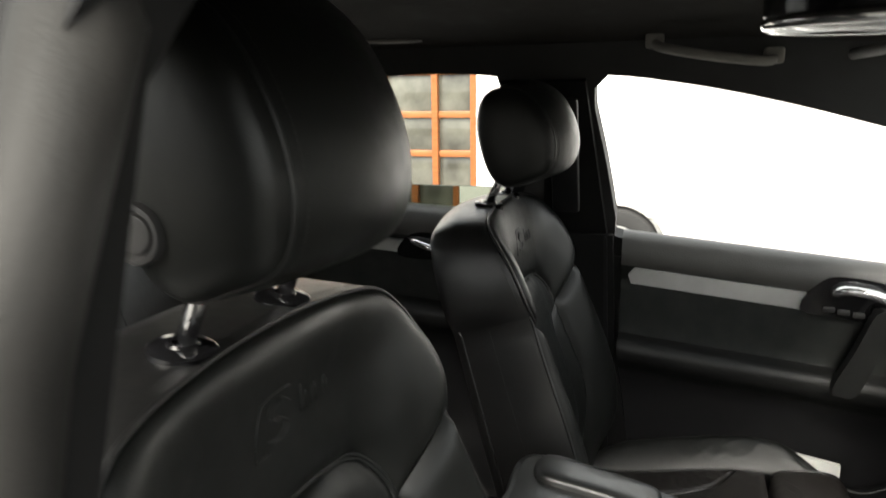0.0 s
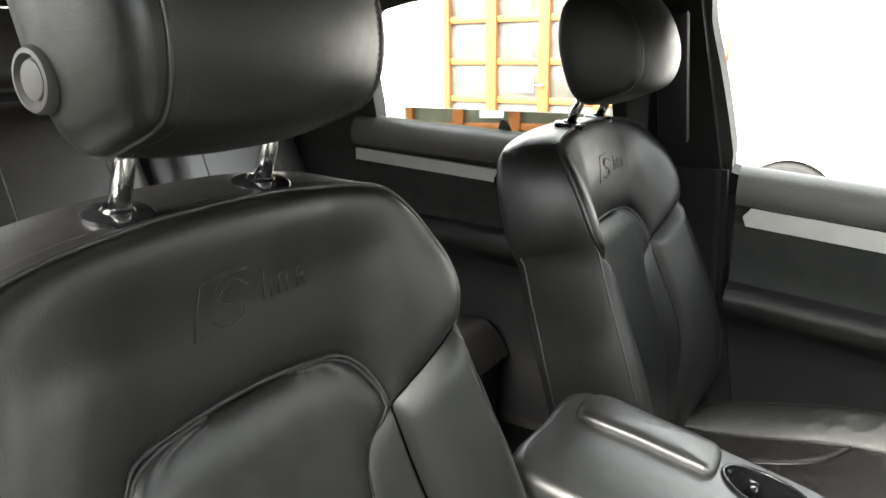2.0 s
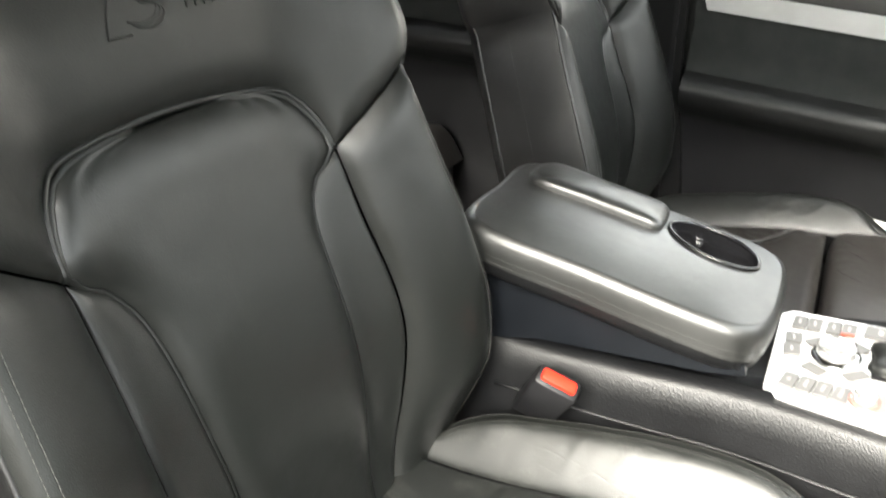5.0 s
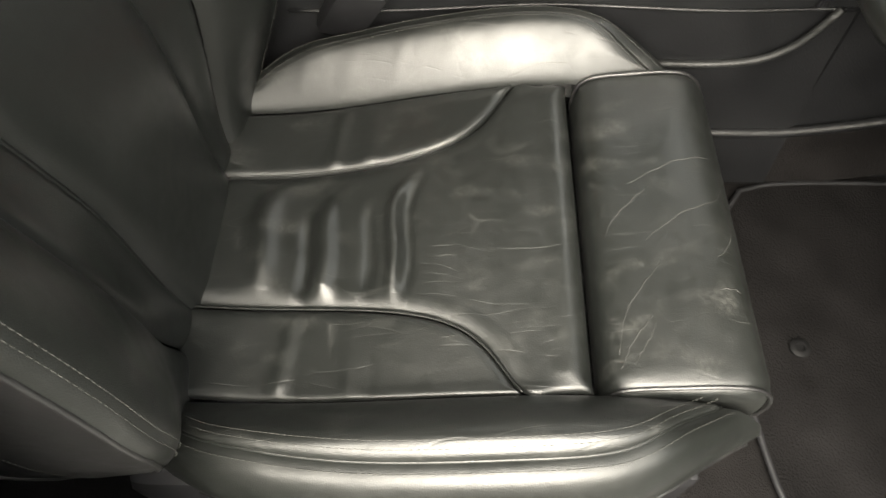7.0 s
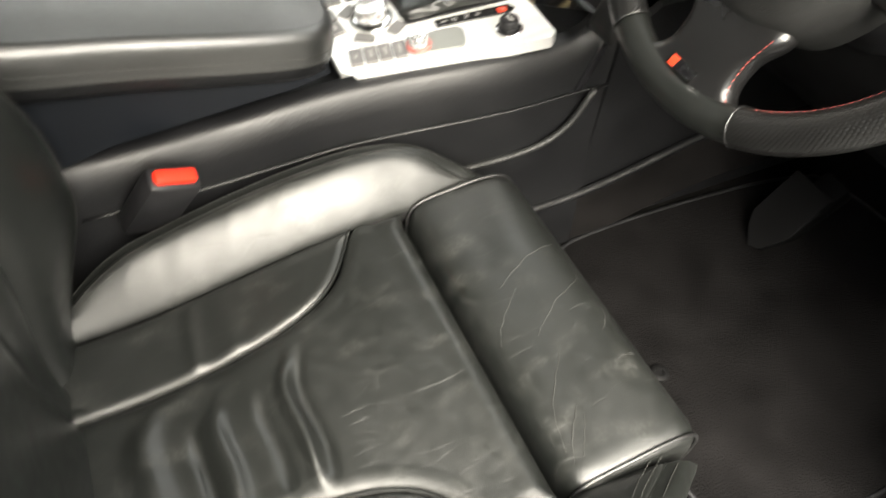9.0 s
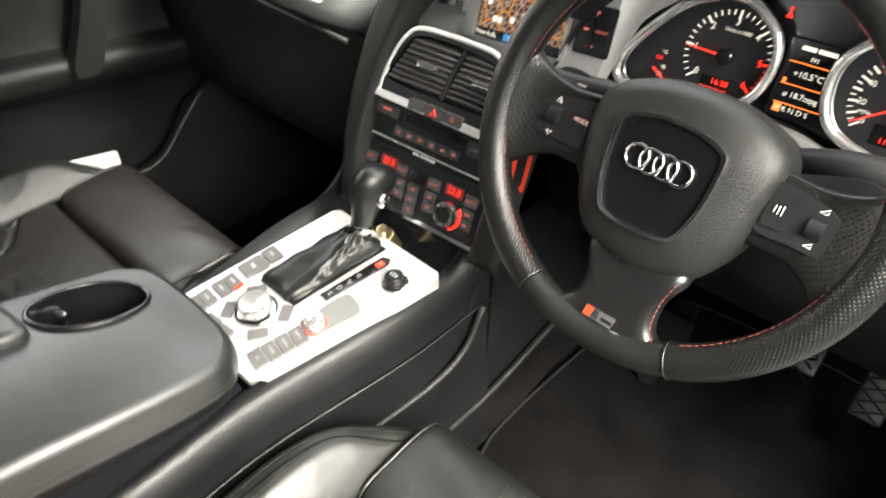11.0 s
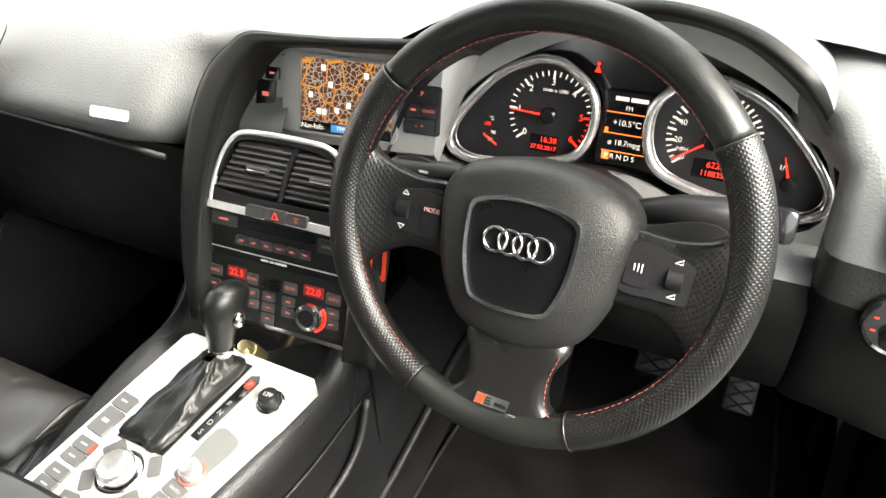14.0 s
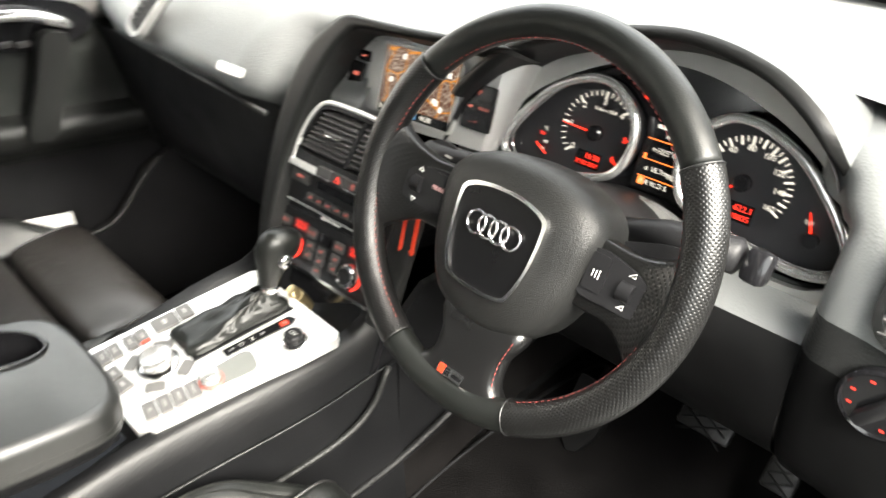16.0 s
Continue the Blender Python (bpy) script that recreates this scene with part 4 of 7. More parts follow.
DRIVER = 0.390
PASS = -0.4275
seat(DRIVER, 1, "black leather sports seat with creased cushion and drawn-out thigh rest", 0.0, 0.008, hd=0.028, hv=-0.013, hs=1.06, tv=0.027, pd=0.062, crest=0.030, lip=0.022, fwd=0.018, by=-0.010, uw=0.95)
seat(PASS, -1, "black leather sports seat beside the passenger door", 0.035, 0.002, hd=0.016, hv=-0.034, hh=0.83, tv=0.022, pd=0.052, crest=0.012, bd=0.05, fwd=0.018, by=-0.010, uw=0.88)


# ---- steering wheel ----
WT = radians(23.5)
RIM = Matrix.Translation((0.366, 0.0240, 1.148)) @ Matrix(((1, 0, 0, 0), (0, math.sin(WT), -math.cos(WT), 0), (0, math.cos(WT), math.sin(WT), 0), (0, 0, 0, 1))) @ pose(0, 0, 0, 0, 0, -1.6)
WM = RIM @ pose(0, 0, -0.020)
REDPRINT = mat("dull_red_print", (0.42, 0.09, 0.07), 0.5, var=0.05, vsize=90)
wheel = thing("steering_wheel", "three-spoke black leather steering wheel with perforated grips and red thread", "steering wheel")
wp = lambda x, y, z=0.0: tuple(WM @ Vector((x, y, z)))
RW = 0.1750
PERF = mat("perforated_leather", (0.006, 0.006, 0.006), 0.31, var=0.1, vsize=20, spec=0.42)


def dots(name, a0, a1, parent):
    """The perforated grip: part of a ring with rows of pin-pricks pressed in."""
    na, nb = int((a1 - a0) / 360 * 2 * math.pi * RW / 0.0007), 144
    A = np.radians(np.linspace(a0, a1, na + 1))[:, None]
    B = np.linspace(0, 2 * math.pi, nb, endpoint=False)[None, :]
    I, J = np.arange(na + 1)[:, None], np.arange(nb)[None, :]
    hole = ((I % 6 == 0) & (J % 6 == 0)) | ((I % 6 == 3) & (J % 6 == 3))
    r = 0.0164 - 0.0018 * hole
    c = RW + r * np.cos(B)
    X = np.stack([c * np.cos(A), c * np.sin(A), r * np.sin(B) + 0 * A], 2).reshape(-1, 3)
    M = np.array(RIM)
    return mesh(name, X @ M[:3, :3].T + M[:3, 3], [(i * nb + j, i * nb + (j + 1) % nb, (i + 1) * nb + (j + 1) % nb, (i + 1) * nb + j) for i in range(na) for j in range(nb)], PERF, parent, "perforated black leather grip")


rp = lambda x, y, z=0.0: tuple(RIM @ Vector((x, y, z)))
arc = lambda a0, a1, r, z=0.0, n=50: [rp(r * math.cos(radians(a)), r * math.sin(radians(a)), z) for a in np.linspace(a0, a1, n)]
tube("rim_top", arc(36, 144, RW), 0.0152, LEATHER, wheel, k=18)
tube("rim_bottom", arc(245, 295, RW), 0.0152, LEATHER, wheel, k=18)
dots("grip", 144.3, 244.7, wheel)
dots("grip", 295.3, 395.7, wheel)
for a in (36, 144, 245, 295):
    c, s_ = math.cos(radians(a)), math.sin(radians(a))
    ring = [rp((RW + 0.0163 * math.cos(b)) * c, (RW + 0.0163 * math.cos(b)) * s_, 0.0163 * math.sin(b)) for b in np.linspace(0, 2 * math.pi, 20, endpoint=False)]
    tube("joint", ring, 0.0009, LEATHER_SIDE, wheel, closed=True, k=6)
for a0, a1 in ((40, 140), (145, 170), (192, 241), (299, 345), (8, 35)):
    stitches("red_stitching", arc(a0, a1, RW - 0.0152, 0.006, 60), REDTHREAD, wheel, 0.004, 0.0022, 0.0006)

# airbag cover, domed
hubline = curve([(-0.079, -0.010), (-0.080, 0.022), (-0.065, 0.042), (-0.030, 0.055), (0.004, 0.058), (0.038, 0.055), (0.073, 0.042), (0.088, 0.022), (0.087, -0.010), (0.079, -0.050), (0.060, -0.086), (0.033, -0.101), (0.004, -0.105), (-0.025, -0.101), (-0.052, -0.086), (-0.071, -0.050)], 64, True)
hc = np.array((0.004, -0.018))
rows = []
for k, z in ((1.0, -0.035), (1.02, 0.0), (1.0, 0.014), (0.95, 0.024), (0.85, 0.031), (0.6, 0.036), (0.3, 0.038), (0.02, 0.0385)):
    rows.append([wp(*(hc + (p - hc) * k), z) for p in hubline])
HUBSKIN = mat("grained_airbag_skin", (0.011, 0.0112, 0.011), 0.42, 0, 0.0006, 950, 0.55, 0.12, 14, kind="cells", spec=0.36)
loft("airbag_cover", rows, HUBSKIN, wheel, closed=True)
sc_ = np.array((0.0025, -0.020))
shield = curve([(-0.0455, 0.010), (-0.0410, 0.021), (-0.020, 0.028), (0.0025, 0.0295), (0.025, 0.028), (0.0460, 0.021), (0.0505, 0.010), (0.0485, -0.026), (0.0405, -0.055), (0.031, -0.064), (0.0025, -0.067), (-0.026, -0.064), (-0.0355, -0.055), (-0.0435, -0.026)], 60, True)
sh = lambda k: sc_ + (shield - sc_) * k
slab("emblem_frame", sh(1.0).tolist(), 0.006, WM @ pose(0, 0, 0.0415), CHROME, wheel, 0.0018, "chrome shield frame", holes=[sh(0.93).tolist()])
slab("emblem_plate", sh(0.945).tolist(), 0.006, WM @ pose(0, 0, 0.0390), mat("shield_black", (0.004, 0.004, 0.0045), 0.3, var=0.15, vsize=30, spec=0.18), wheel, 0.001, "gloss black shield plate")
for k in range(4):
    cx_ = -0.0175 + 0.0130 * k
    tube("ring", [wp(cx_ + 0.0102 * math.cos(a), -0.0085 + 0.0102 * math.sin(a), 0.0412) for a in np.linspace(0, 2 * math.pi, 28, endpoint=False)], 0.0015, CHROME, wheel, "chrome ring", closed=True, k=6)
def spoke(q, ox):
    """A perforated leather arm that flares into the rim."""
    n, nb, dense = 126, 204, np.linspace(0, 2 * math.pi, 721)
    hi = curve([(0.055, 0.024), (0.085, 0.022), (0.115, 0.021), (0.138, 0.030), (0.151, 0.050), (0.156, 0.066)], n)
    lo_ = curve([(0.055, -0.042), (0.085, -0.043), (0.112, -0.045), (0.133, -0.060), (0.143, -0.082), (0.144, -0.098)], n)
    C, H = (hi + lo_) / 2, (hi - lo_) / 2
    f = sm((np.linspace(0, 1, n) - 0.45) / 0.55)
    C[:, 0] += 0.016 * f
    z = 0.0005 + 0.0195 * f
    flat = lambda a: np.sign(a) * np.abs(a) ** 0.42
    V = []
    for i in range(n):
        w, t_ = flat(np.cos(dense)), 0.0118 * flat(np.sin(dense)) + z[i]
        P = np.column_stack([C[i, 0] + H[i, 0] * w, C[i, 1] + H[i, 1] * w, t_])
        s_ = np.concatenate([[0], np.cumsum(np.linalg.norm(np.diff(P, axis=0), axis=1))])
        g = np.linspace(0, s_[-1], nb, endpoint=False)
        P = np.column_stack([np.interp(g, s_, P[:, k]) for k in range(3)])
        hole = ((i % 6 == 0) & (np.arange(nb) % 6 == 0)) | ((i % 6 == 3) & (np.arange(nb) % 6 == 3))
        P[:, 2] -= 0.0010 * hole * np.sign(P[:, 2] - z[i])
        P[:, 0] = q * P[:, 0] + ox * (1 - f[i])
        V += [wp(*p) for p in P]
    F = [(i * nb + j, i * nb + (j + 1) % nb, (i + 1) * nb + (j + 1) % nb, (i + 1) * nb + j) for i in range(n - 1) for j in range(nb)]
    return mesh("spoke", V, [a[::q] for a in F], PERF, wheel, "perforated leather spoke")


# spokes: leather arms with switch pods
for q in (-1, 1):
    ox = 0.006 if q > 0 else 0.0
    spoke(q, ox)
    podl = curve([(q * 0.080 + 0.004, 0.012), (q * 0.118 + 0.004, 0.010), (q * 0.137 + 0.004, 0.001), (q * 0.144 + 0.004, -0.018), (q * 0.134 + 0.004, -0.027), (q * 0.110 + 0.004, -0.028), (q * 0.078 + 0.004, -0.025)], 40, True)
    pod = slab("switch_pod", podl.tolist(), 0.012, WM @ pose(0, 0, 0.0165), PLASTIC, wheel, 0.002, "satin black switch pod")
    xw = q * 0.121 + 0.004
    disc("scroll_wheel", [(0.0, -0.006), (0.0085, -0.006), (0.0085, 0.006), (0.0, 0.006)], WM @ pose(xw, -0.009, 0.0145) @ pose(0, 0, 0, 0, 90, 0), PLASTIC, pod, "ribbed scroll wheel", k=20)
    bx_ = q * 0.092 + 0.004
    slab("key", rrect(0.019, 0.032, 0.003, 4, bx_, -0.005), 0.003, WM @ pose(0, 0, 0.0182), PLASTIC, pod, 0.0006)
    for yy, up in ((0.0045, 1), (-0.0235, -1)):
        tube("arrow", [wp(xw - 0.003, yy, 0.0167), wp(xw + 0.003, yy, 0.0167), wp(xw if q < 0 else xw + 0.003, yy + (up if q < 0 else 1) * 0.0038, 0.0167)], 0.00055, WHITE, pod, k=5, closed=True)
text("MODE", 0.0056, WM @ pose(-0.088, -0.004, 0.0186), mat("pale_red_print", (0.75, 0.42, 0.40), 0.5, var=0.05, vsize=90), wheel)
for k in range(3):
    tube("voice_mark", [wp(0.099 - 0.003 * k, -0.006 + d, 0.0186) for d in (-0.004 + 0.0006 * k, 0.0, 0.004 - 0.0006 * k)], 0.0005, WHITE, wheel, k=5)
# lower spoke, smooth leather, with a small red and silver badge
LACQ = mat("smooth_spoke_leather", (0.007, 0.007, 0.0072), 0.30, 0.0, 0.0008, 40, 0.35, var=0.15, vsize=20)
lo = curve([(-0.030, -0.085), (-0.027, -0.118), (-0.029, -0.143), (-0.046, -0.159), (-0.080, -0.1655), (-0.050, -0.181), (0.0, -0.1885), (0.050, -0.183), (0.084, -0.163), (0.062, -0.156), (0.049, -0.145), (0.047, -0.120), (0.055, -0.085)], 64, True)
LS = RIM @ pose(0, 0, -0.006)
lc_ = np.array((0.006, -0.155))
loft("lower_spoke", [[tuple(LS @ Vector((*(lc_ + (p - lc_) * k), z))) for p in lo] for k, z in ((0.9, -0.012), (1.0, -0.008), (1.02, 0.0), (1.0, 0.005), (0.95, 0.0092), (0.87, 0.0115), (0.7, 0.0124), (0.35, 0.0126), (0.02, 0.0126))], LACQ, wheel, "smooth black leather lower spoke", closed=True)
stitches("red_stitching", [tuple(LS @ Vector((x, y, 0.012))) for x, y in curve([(0.053, -0.095), (0.0475, -0.12), (0.050, -0.144), (0.062, -0.1545), (0.078, -0.160)], 24)], REDTHREAD, wheel, 0.0035, 0.002, 0.0006)
BD = RIM @ pose(0.006, 0.0065, -0.0075)
bd = slab("badge", [(-0.019, -0.166), (-0.017, -0.155), (0.014, -0.155), (0.012, -0.166)], 0.003, BD @ pose(0, 0, 0.0155), CHROME, wheel, 0.0006, "small red and silver badge")
slab("red_field", [(-0.0175, -0.165), (-0.016, -0.156), (-0.008, -0.156), (-0.0105, -0.165)], 0.001, BD @ pose(0, 0, 0.0160), RED, bd, 0.0002)
for k in range(3):
    slab("mark", [(-0.0085 + 0.0002 * k, -0.1642 + 0.0028 * k), (-0.003, -0.1642 + 0.0028 * k), (-0.003, -0.1630 + 0.0028 * k), (-0.0085, -0.1630 + 0.0028 * k)], 0.0004, BD @ pose(0, 0, 0.0161), GLOSS, bd, 0)
slab("mark", rrect(0.011, 0.003, 0.0005, 3, 0.006, -0.1615), 0.0004, BD @ pose(0, 0, 0.0161), GLOSS, bd, 0)

# column shroud, stalks, paddles
col = thing("steering_column", "black steering column shroud with stalks and shift paddles", "steering column")
rows = []
for z, r, fy in ((-0.03, 0.058, 0.0), (-0.06, 0.066, 0.0), (-0.12, 0.072, -0.004), (-0.19, 0.080, -0.008), (-0.26, 0.085, -0.01)):
    rows.append([wp(r * math.cos(a) * 1.05, fy - 0.012 + r * math.sin(a) * (0.82 if math.sin(a) > 0 else 0.95), z) for a in np.linspace(0, 2 * math.pi, 36, endpoint=False)])
loft("shroud", rows, PLASTIC, col, closed=True)
for q in (-1, 1):
    slab("paddle", curve([(q * 0.075, 0.012), (q * 0.110, 0.028), (q * 0.135, 0.034), (q * 0.153, 0.030), (q * 0.158, 0.016), (q * 0.148, 0.004), (q * 0.080, -0.012)], 30, True).tolist(), 0.005, WM @ pose(0, 0, -0.029), PLASTIC, col, 0.0015, "black shift paddle")
text("+", 0.020, WM @ pose(0.1465, 0.0195, -0.0285), REDPRINT, col)
tube("stalk", [wp(-0.05, 0.024, -0.040), wp(-0.10, 0.023, -0.036), wp(-0.158, 0.016, -0.034), wp(-0.163, 0.0155, -0.034)], [0.008, 0.0115, 0.0125, 0.009], PLASTIC, col, "black indicator stalk", k=12)
text("P<", 0.010, WM @ pose(-0.147, 0.0175, -0.0213), PRINT, col)
slab("mark", rrect(0.010, 0.0022, 0.001, 3, -0.122, 0.0215), 0.0004, WM @ pose(0, 0, -0.0225), PRINT, col, 0)
tube("stalk", [wp(0.05, 0.02, -0.06), wp(0.11, 0.036, -0.060), wp(0.172, 0.044, -0.058), wp(0.176, 0.044, -0.058)], [0.009, 0.014, 0.016, 0.010], PLASTIC, col, "black wiper stalk", k=12)
box("stalk_end", (0.022, 0.030, 0.022), WM @ pose(0.190, 0.043, -0.056), GLOSS, col, 0.006)
tube("stalk", [wp(-0.04, -0.04, -0.06), wp(-0.075, -0.048, -0.058), wp(-0.108, -0.052, -0.056)], [0.007, 0.010, 0.010], PLASTIC, col, "short cruise stalk", k=10)
text("SPEED", 0.006, WM @ pose(-0.090, -0.048, -0.0465), PRINT, col)
tag = thing("key_tag", "red rectangular key tag hanging behind the wheel", "key tag")
TG = Matrix.Translation((0.176, 0.083, 1.030)) @ pose(0, 0, 0, 80, 6, 20)
slab("tag", rrect(0.020, 0.062, 0.003, 4), 0.003, TG, RED, tag, 0.0008, holes=[rrect(0.011, 0.050, 0.002, 3)])
slab("filling", rrect(0.0112, 0.0502, 0.002, 3), 0.002, TG @ pose(0, 0, -0.0008), PLASTIC, tag, 0.0004)
tube("cord", [tuple(TG @ Vector((0, 0.031, 0))), (0.195, 0.088, 1.078), (0.235, 0.10, 1.09)], 0.001, PLASTIC, tag, k=5)


# ---- dashboard ----
dash = thing("dashboard", "grey grained dashboard with silver panels and a leather-look hood", "dashboard")
ST = radians(22)
SM = Matrix.Translation((0.0097, 0.150, 1.143)) @ pose(0, 0, 0, 0, 0, 3) @ Matrix(((1, 0, 0, 0), (0, math.sin(ST), -math.cos(ST), 0), (0, math.cos(ST), math.sin(ST), 0), (0, 0, 0, 1)))
SU = Matrix.Translation((0.0, 0.166, 1.143)) @ pose(0, 0, 0, 72, 0, 5)
DT = radians(12.5)
DM = Matrix.Translation((0.369, 0.240, 1.171)) @ Matrix(((1, 0, 0, 0), (0, math.sin(DT), -math.cos(DT), 0), (0, math.cos(DT), math.sin(DT), 0), (0, 0, 0, 1)))
sp = lambda x, h, z=0.0: tuple(SM @ Vector((x, h, z)))
up_ = lambda x, h, z=0.0: tuple(SU @ Vector((x, h, z)))
dp = lambda x, h, z=0.0: tuple(DM @ Vector((x, h, z)))


def mapped(M):
    A = np.array(M)
    return lambda U, V, H: tuple(A[k, 0] * U + A[k, 1] * V + A[k, 2] * H + A[k, 3] for k in range(3))


# passenger pad: a soft roll over the glove box
rows = []
for x in np.linspace(-0.735, 0.02, 30):
    e = sm((x + 0.16) / 0.06)
    l = 0.010 * sm((-0.45 - x) / 0.2)
    pr = curve([(1.0, 1.195), (0.75, 1.225), (0.5, 1.24), (0.32, 1.24), (0.21, 1.222), (0.135, 1.185), (0.092, 1.150), (0.074, 1.128), (0.072, 1.117 - 0.012 * e), (0.080, 1.108 - 0.02 * e), (0.100, 1.100 - 0.03 * e)], 44)
    rows.append([(x, y + 0.045 * sm((-0.5 - x) / 0.25) + 0.07 * e * sm((0.20 - y) / 0.10), z + l - 0.004 * e) for y, z in pr])
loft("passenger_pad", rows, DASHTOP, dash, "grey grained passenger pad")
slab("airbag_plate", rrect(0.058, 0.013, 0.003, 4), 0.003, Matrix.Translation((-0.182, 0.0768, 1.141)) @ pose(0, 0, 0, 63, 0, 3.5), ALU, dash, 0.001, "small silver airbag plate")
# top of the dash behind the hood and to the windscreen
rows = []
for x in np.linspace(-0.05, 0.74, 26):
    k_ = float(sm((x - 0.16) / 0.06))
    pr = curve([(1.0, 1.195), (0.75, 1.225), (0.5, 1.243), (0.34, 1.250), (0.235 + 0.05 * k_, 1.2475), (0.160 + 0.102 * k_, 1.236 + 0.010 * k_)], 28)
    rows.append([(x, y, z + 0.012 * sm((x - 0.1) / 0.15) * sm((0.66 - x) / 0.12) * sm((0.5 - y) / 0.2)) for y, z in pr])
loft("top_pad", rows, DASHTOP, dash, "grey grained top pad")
# glove box and lower passenger side
pr = curve([(0.105, 1.096), (0.112, 1.085), (0.120, 1.05), (0.135, 0.97), (0.150, 0.89), (0.18, 0.83), (0.26, 0.78), (0.45, 0.74), (0.8, 0.70)], 30)
loft("glove_box", [[(x, y, z) for y, z in pr] for x in np.linspace(-0.735, -0.10, 10)], PLASTIC, dash, "black glove box lid")
tube("glove_box_lip", [(-0.62, 0.105, 1.100), (-0.42, 0.088, 1.101), (-0.26, 0.085, 1.098), (-0.12, 0.088, 1.090)], 0.004, GRAIN, dash)
# far vent by the passenger door
VM = Matrix.Translation((-0.422, 0.092, 1.184)) @ pose(0, 0, 0, 52, 0, -8) @ pose(0, 0, 0, 0, 0, -12)
vent = new("side_vent")
vent.parent = dash
slab("frame", rrect(0.066, 0.118, 0.02, 6), 0.012, VM @ pose(0, 0, 0.006), PANELSILVER, vent, 0.003, "silver vent frame", holes=[rrect(0.056, 0.106, 0.016, 6)])
slab("throat", rrect(0.058, 0.108, 0.016, 6), 0.004, VM @ pose(0, 0, -0.006), PLASTIC, vent, 0)
for k in range(9):
    box("slat", (0.056, 0.0035, 0.012), VM @ pose(0, -0.044 + 0.011 * k, 0.0, 25, 0, 0), PLASTIC, vent, 0.001)

# curved leather band round the centre stack
o_ = curve([(0.232, 0.1000), (0.176, 0.098), (0.087, 0.092), (0.0, 0.089), (-0.026, 0.086), (-0.045, 0.074), (-0.077, 0.041), (-0.0995, -0.013), (-0.108, -0.076), (-0.109, -0.146), (-0.103, -0.203), (-0.088, -0.268)], 70)
i_ = curve([(0.232, 0.0970), (0.177, 0.087), (0.088, 0.081), (0.020, 0.077), (-0.002, 0.073), (-0.012, 0.064), (-0.027, 0.046), (-0.047, 0.007), (-0.0595, -0.034), (-0.068, -0.070), (-0.074, -0.112), (-0.0755, -0.168), (-0.074, -0.268)], 70)
strip("stack_band", i_, o_, lambda U, V, H: mapped(SM)(U, V, 0.030 + H), BANDGREY, dash, 0.006, 0.010, m=12, label="black grained band round the centre stack", flip=True)
loft("band_inner", [[sp(x, y, 0.029) for x, y in i_], [sp(x + 0.002, y - 0.002 * (k < 20), 0.0) for k, (x, y) in enumerate(i_)], [sp(x + 0.003, y - 0.003 * (k < 20), -0.03) for k, (x, y) in enumerate(i_)]], GRAIN, dash)
loft("band_outer", [[sp(x, y, 0.029) for x, y in o_], [sp(x - 0.002, y, 0.0) for x, y in o_], [sp(x - 0.004, y + 0.004, -0.06) for x, y in o_]], DASHTOP, dash)
r_i = curve([(0.122, -0.03), (0.126, -0.10), (0.124, -0.2), (0.122, -0.275)], 30)
strip("stack_band", r_i, r_i + np.array((0.045, 0)), lambda U, V, H: mapped(SM)(U, V, 0.016 + H), BANDGREY, dash, 0.012, 0.016, m=10)

# upper silver panel with the screen
slab("silver_panel", [(-0.026, 0.076), (0.0746, 0.086), (0.1674, 0.092), (0.2065, 0.094), (0.2029, -0.030), (0.1087, -0.034), (0.0025, -0.036), (-0.080, -0.038), (-0.070, 0.0), (-0.052, 0.050)], 0.02, SU, PANELSILVER, dash, 0.002, "satin silver panel")
rows = []
for k in np.linspace(0, 1, 9):
    row = []
    for t in np.linspace(0, 1, 12):
        a, b = Vector(up_(0.206 - 0.003 * t, 0.085 - 0.115 * t, -0.0005)), Vector(dp(-0.130 - 0.055 * t, 0.070 - 0.165 * t, 0.004))
        p = a.lerp(b, k)
        row.append((p.x + 0.006 * math.sin(math.pi * k), p.y - 0.004 * math.sin(math.pi * k), p.z))
    rows.append(row)
loft("panel_flank", rows, PANELSILVER, dash, "satin silver flank towards the instruments")
scr = thing("navigation_screen", "lit colour navigation screen showing an orange road map", "screen")
slab("bezel", rrect(0.147, 0.090, 0.010, 5, 0.085, 0.0205), 0.012, SU @ pose(0, 0, 0.006), PANELSILVER, scr, 0.003, holes=[rrect(0.118, 0.084, 0.002, 4, 0.093, 0.0200)])
MAP = bpy.data.materials.new("road_map_display")
MAP.use_nodes = True
n, l = MAP.node_tree.nodes, MAP.node_tree.links
co = n.new("ShaderNodeTexCoord").outputs["Object"]


def edge_mask(scale, lo_, hi, seed):
    mp = n.new("ShaderNodeMapping")
    mp.inputs["Location"].default_value = (seed, seed * 0.7, 0.3)
    v = n.new("ShaderNodeTexVoronoi")
    v.feature = "DISTANCE_TO_EDGE"
    v.inputs["Scale"].default_value = scale
    r = n.new("ShaderNodeMapRange")
    r.inputs["From Min"].default_value, r.inputs["From Max"].default_value = lo_, hi
    r.inputs["To Min"].default_value, r.inputs["To Max"].default_value = 1, 0
    l.new(co, mp.inputs["Vector"])
    l.new(mp.outputs["Vector"], v.inputs["Vector"])
    l.new(v.outputs["Distance"], r.inputs["Value"])
    return r.outputs["Result"]


def mixc(a, b, f):
    m = n.new("ShaderNodeMixRGB")
    if isinstance(a, tuple):
        m.inputs["Color1"].default_value = a
    else:
        l.new(a, m.inputs["Color1"])
    m.inputs["Color2"].default_value = b
    l.new(f, m.inputs["Fac"])
    return m.outputs["Color"]


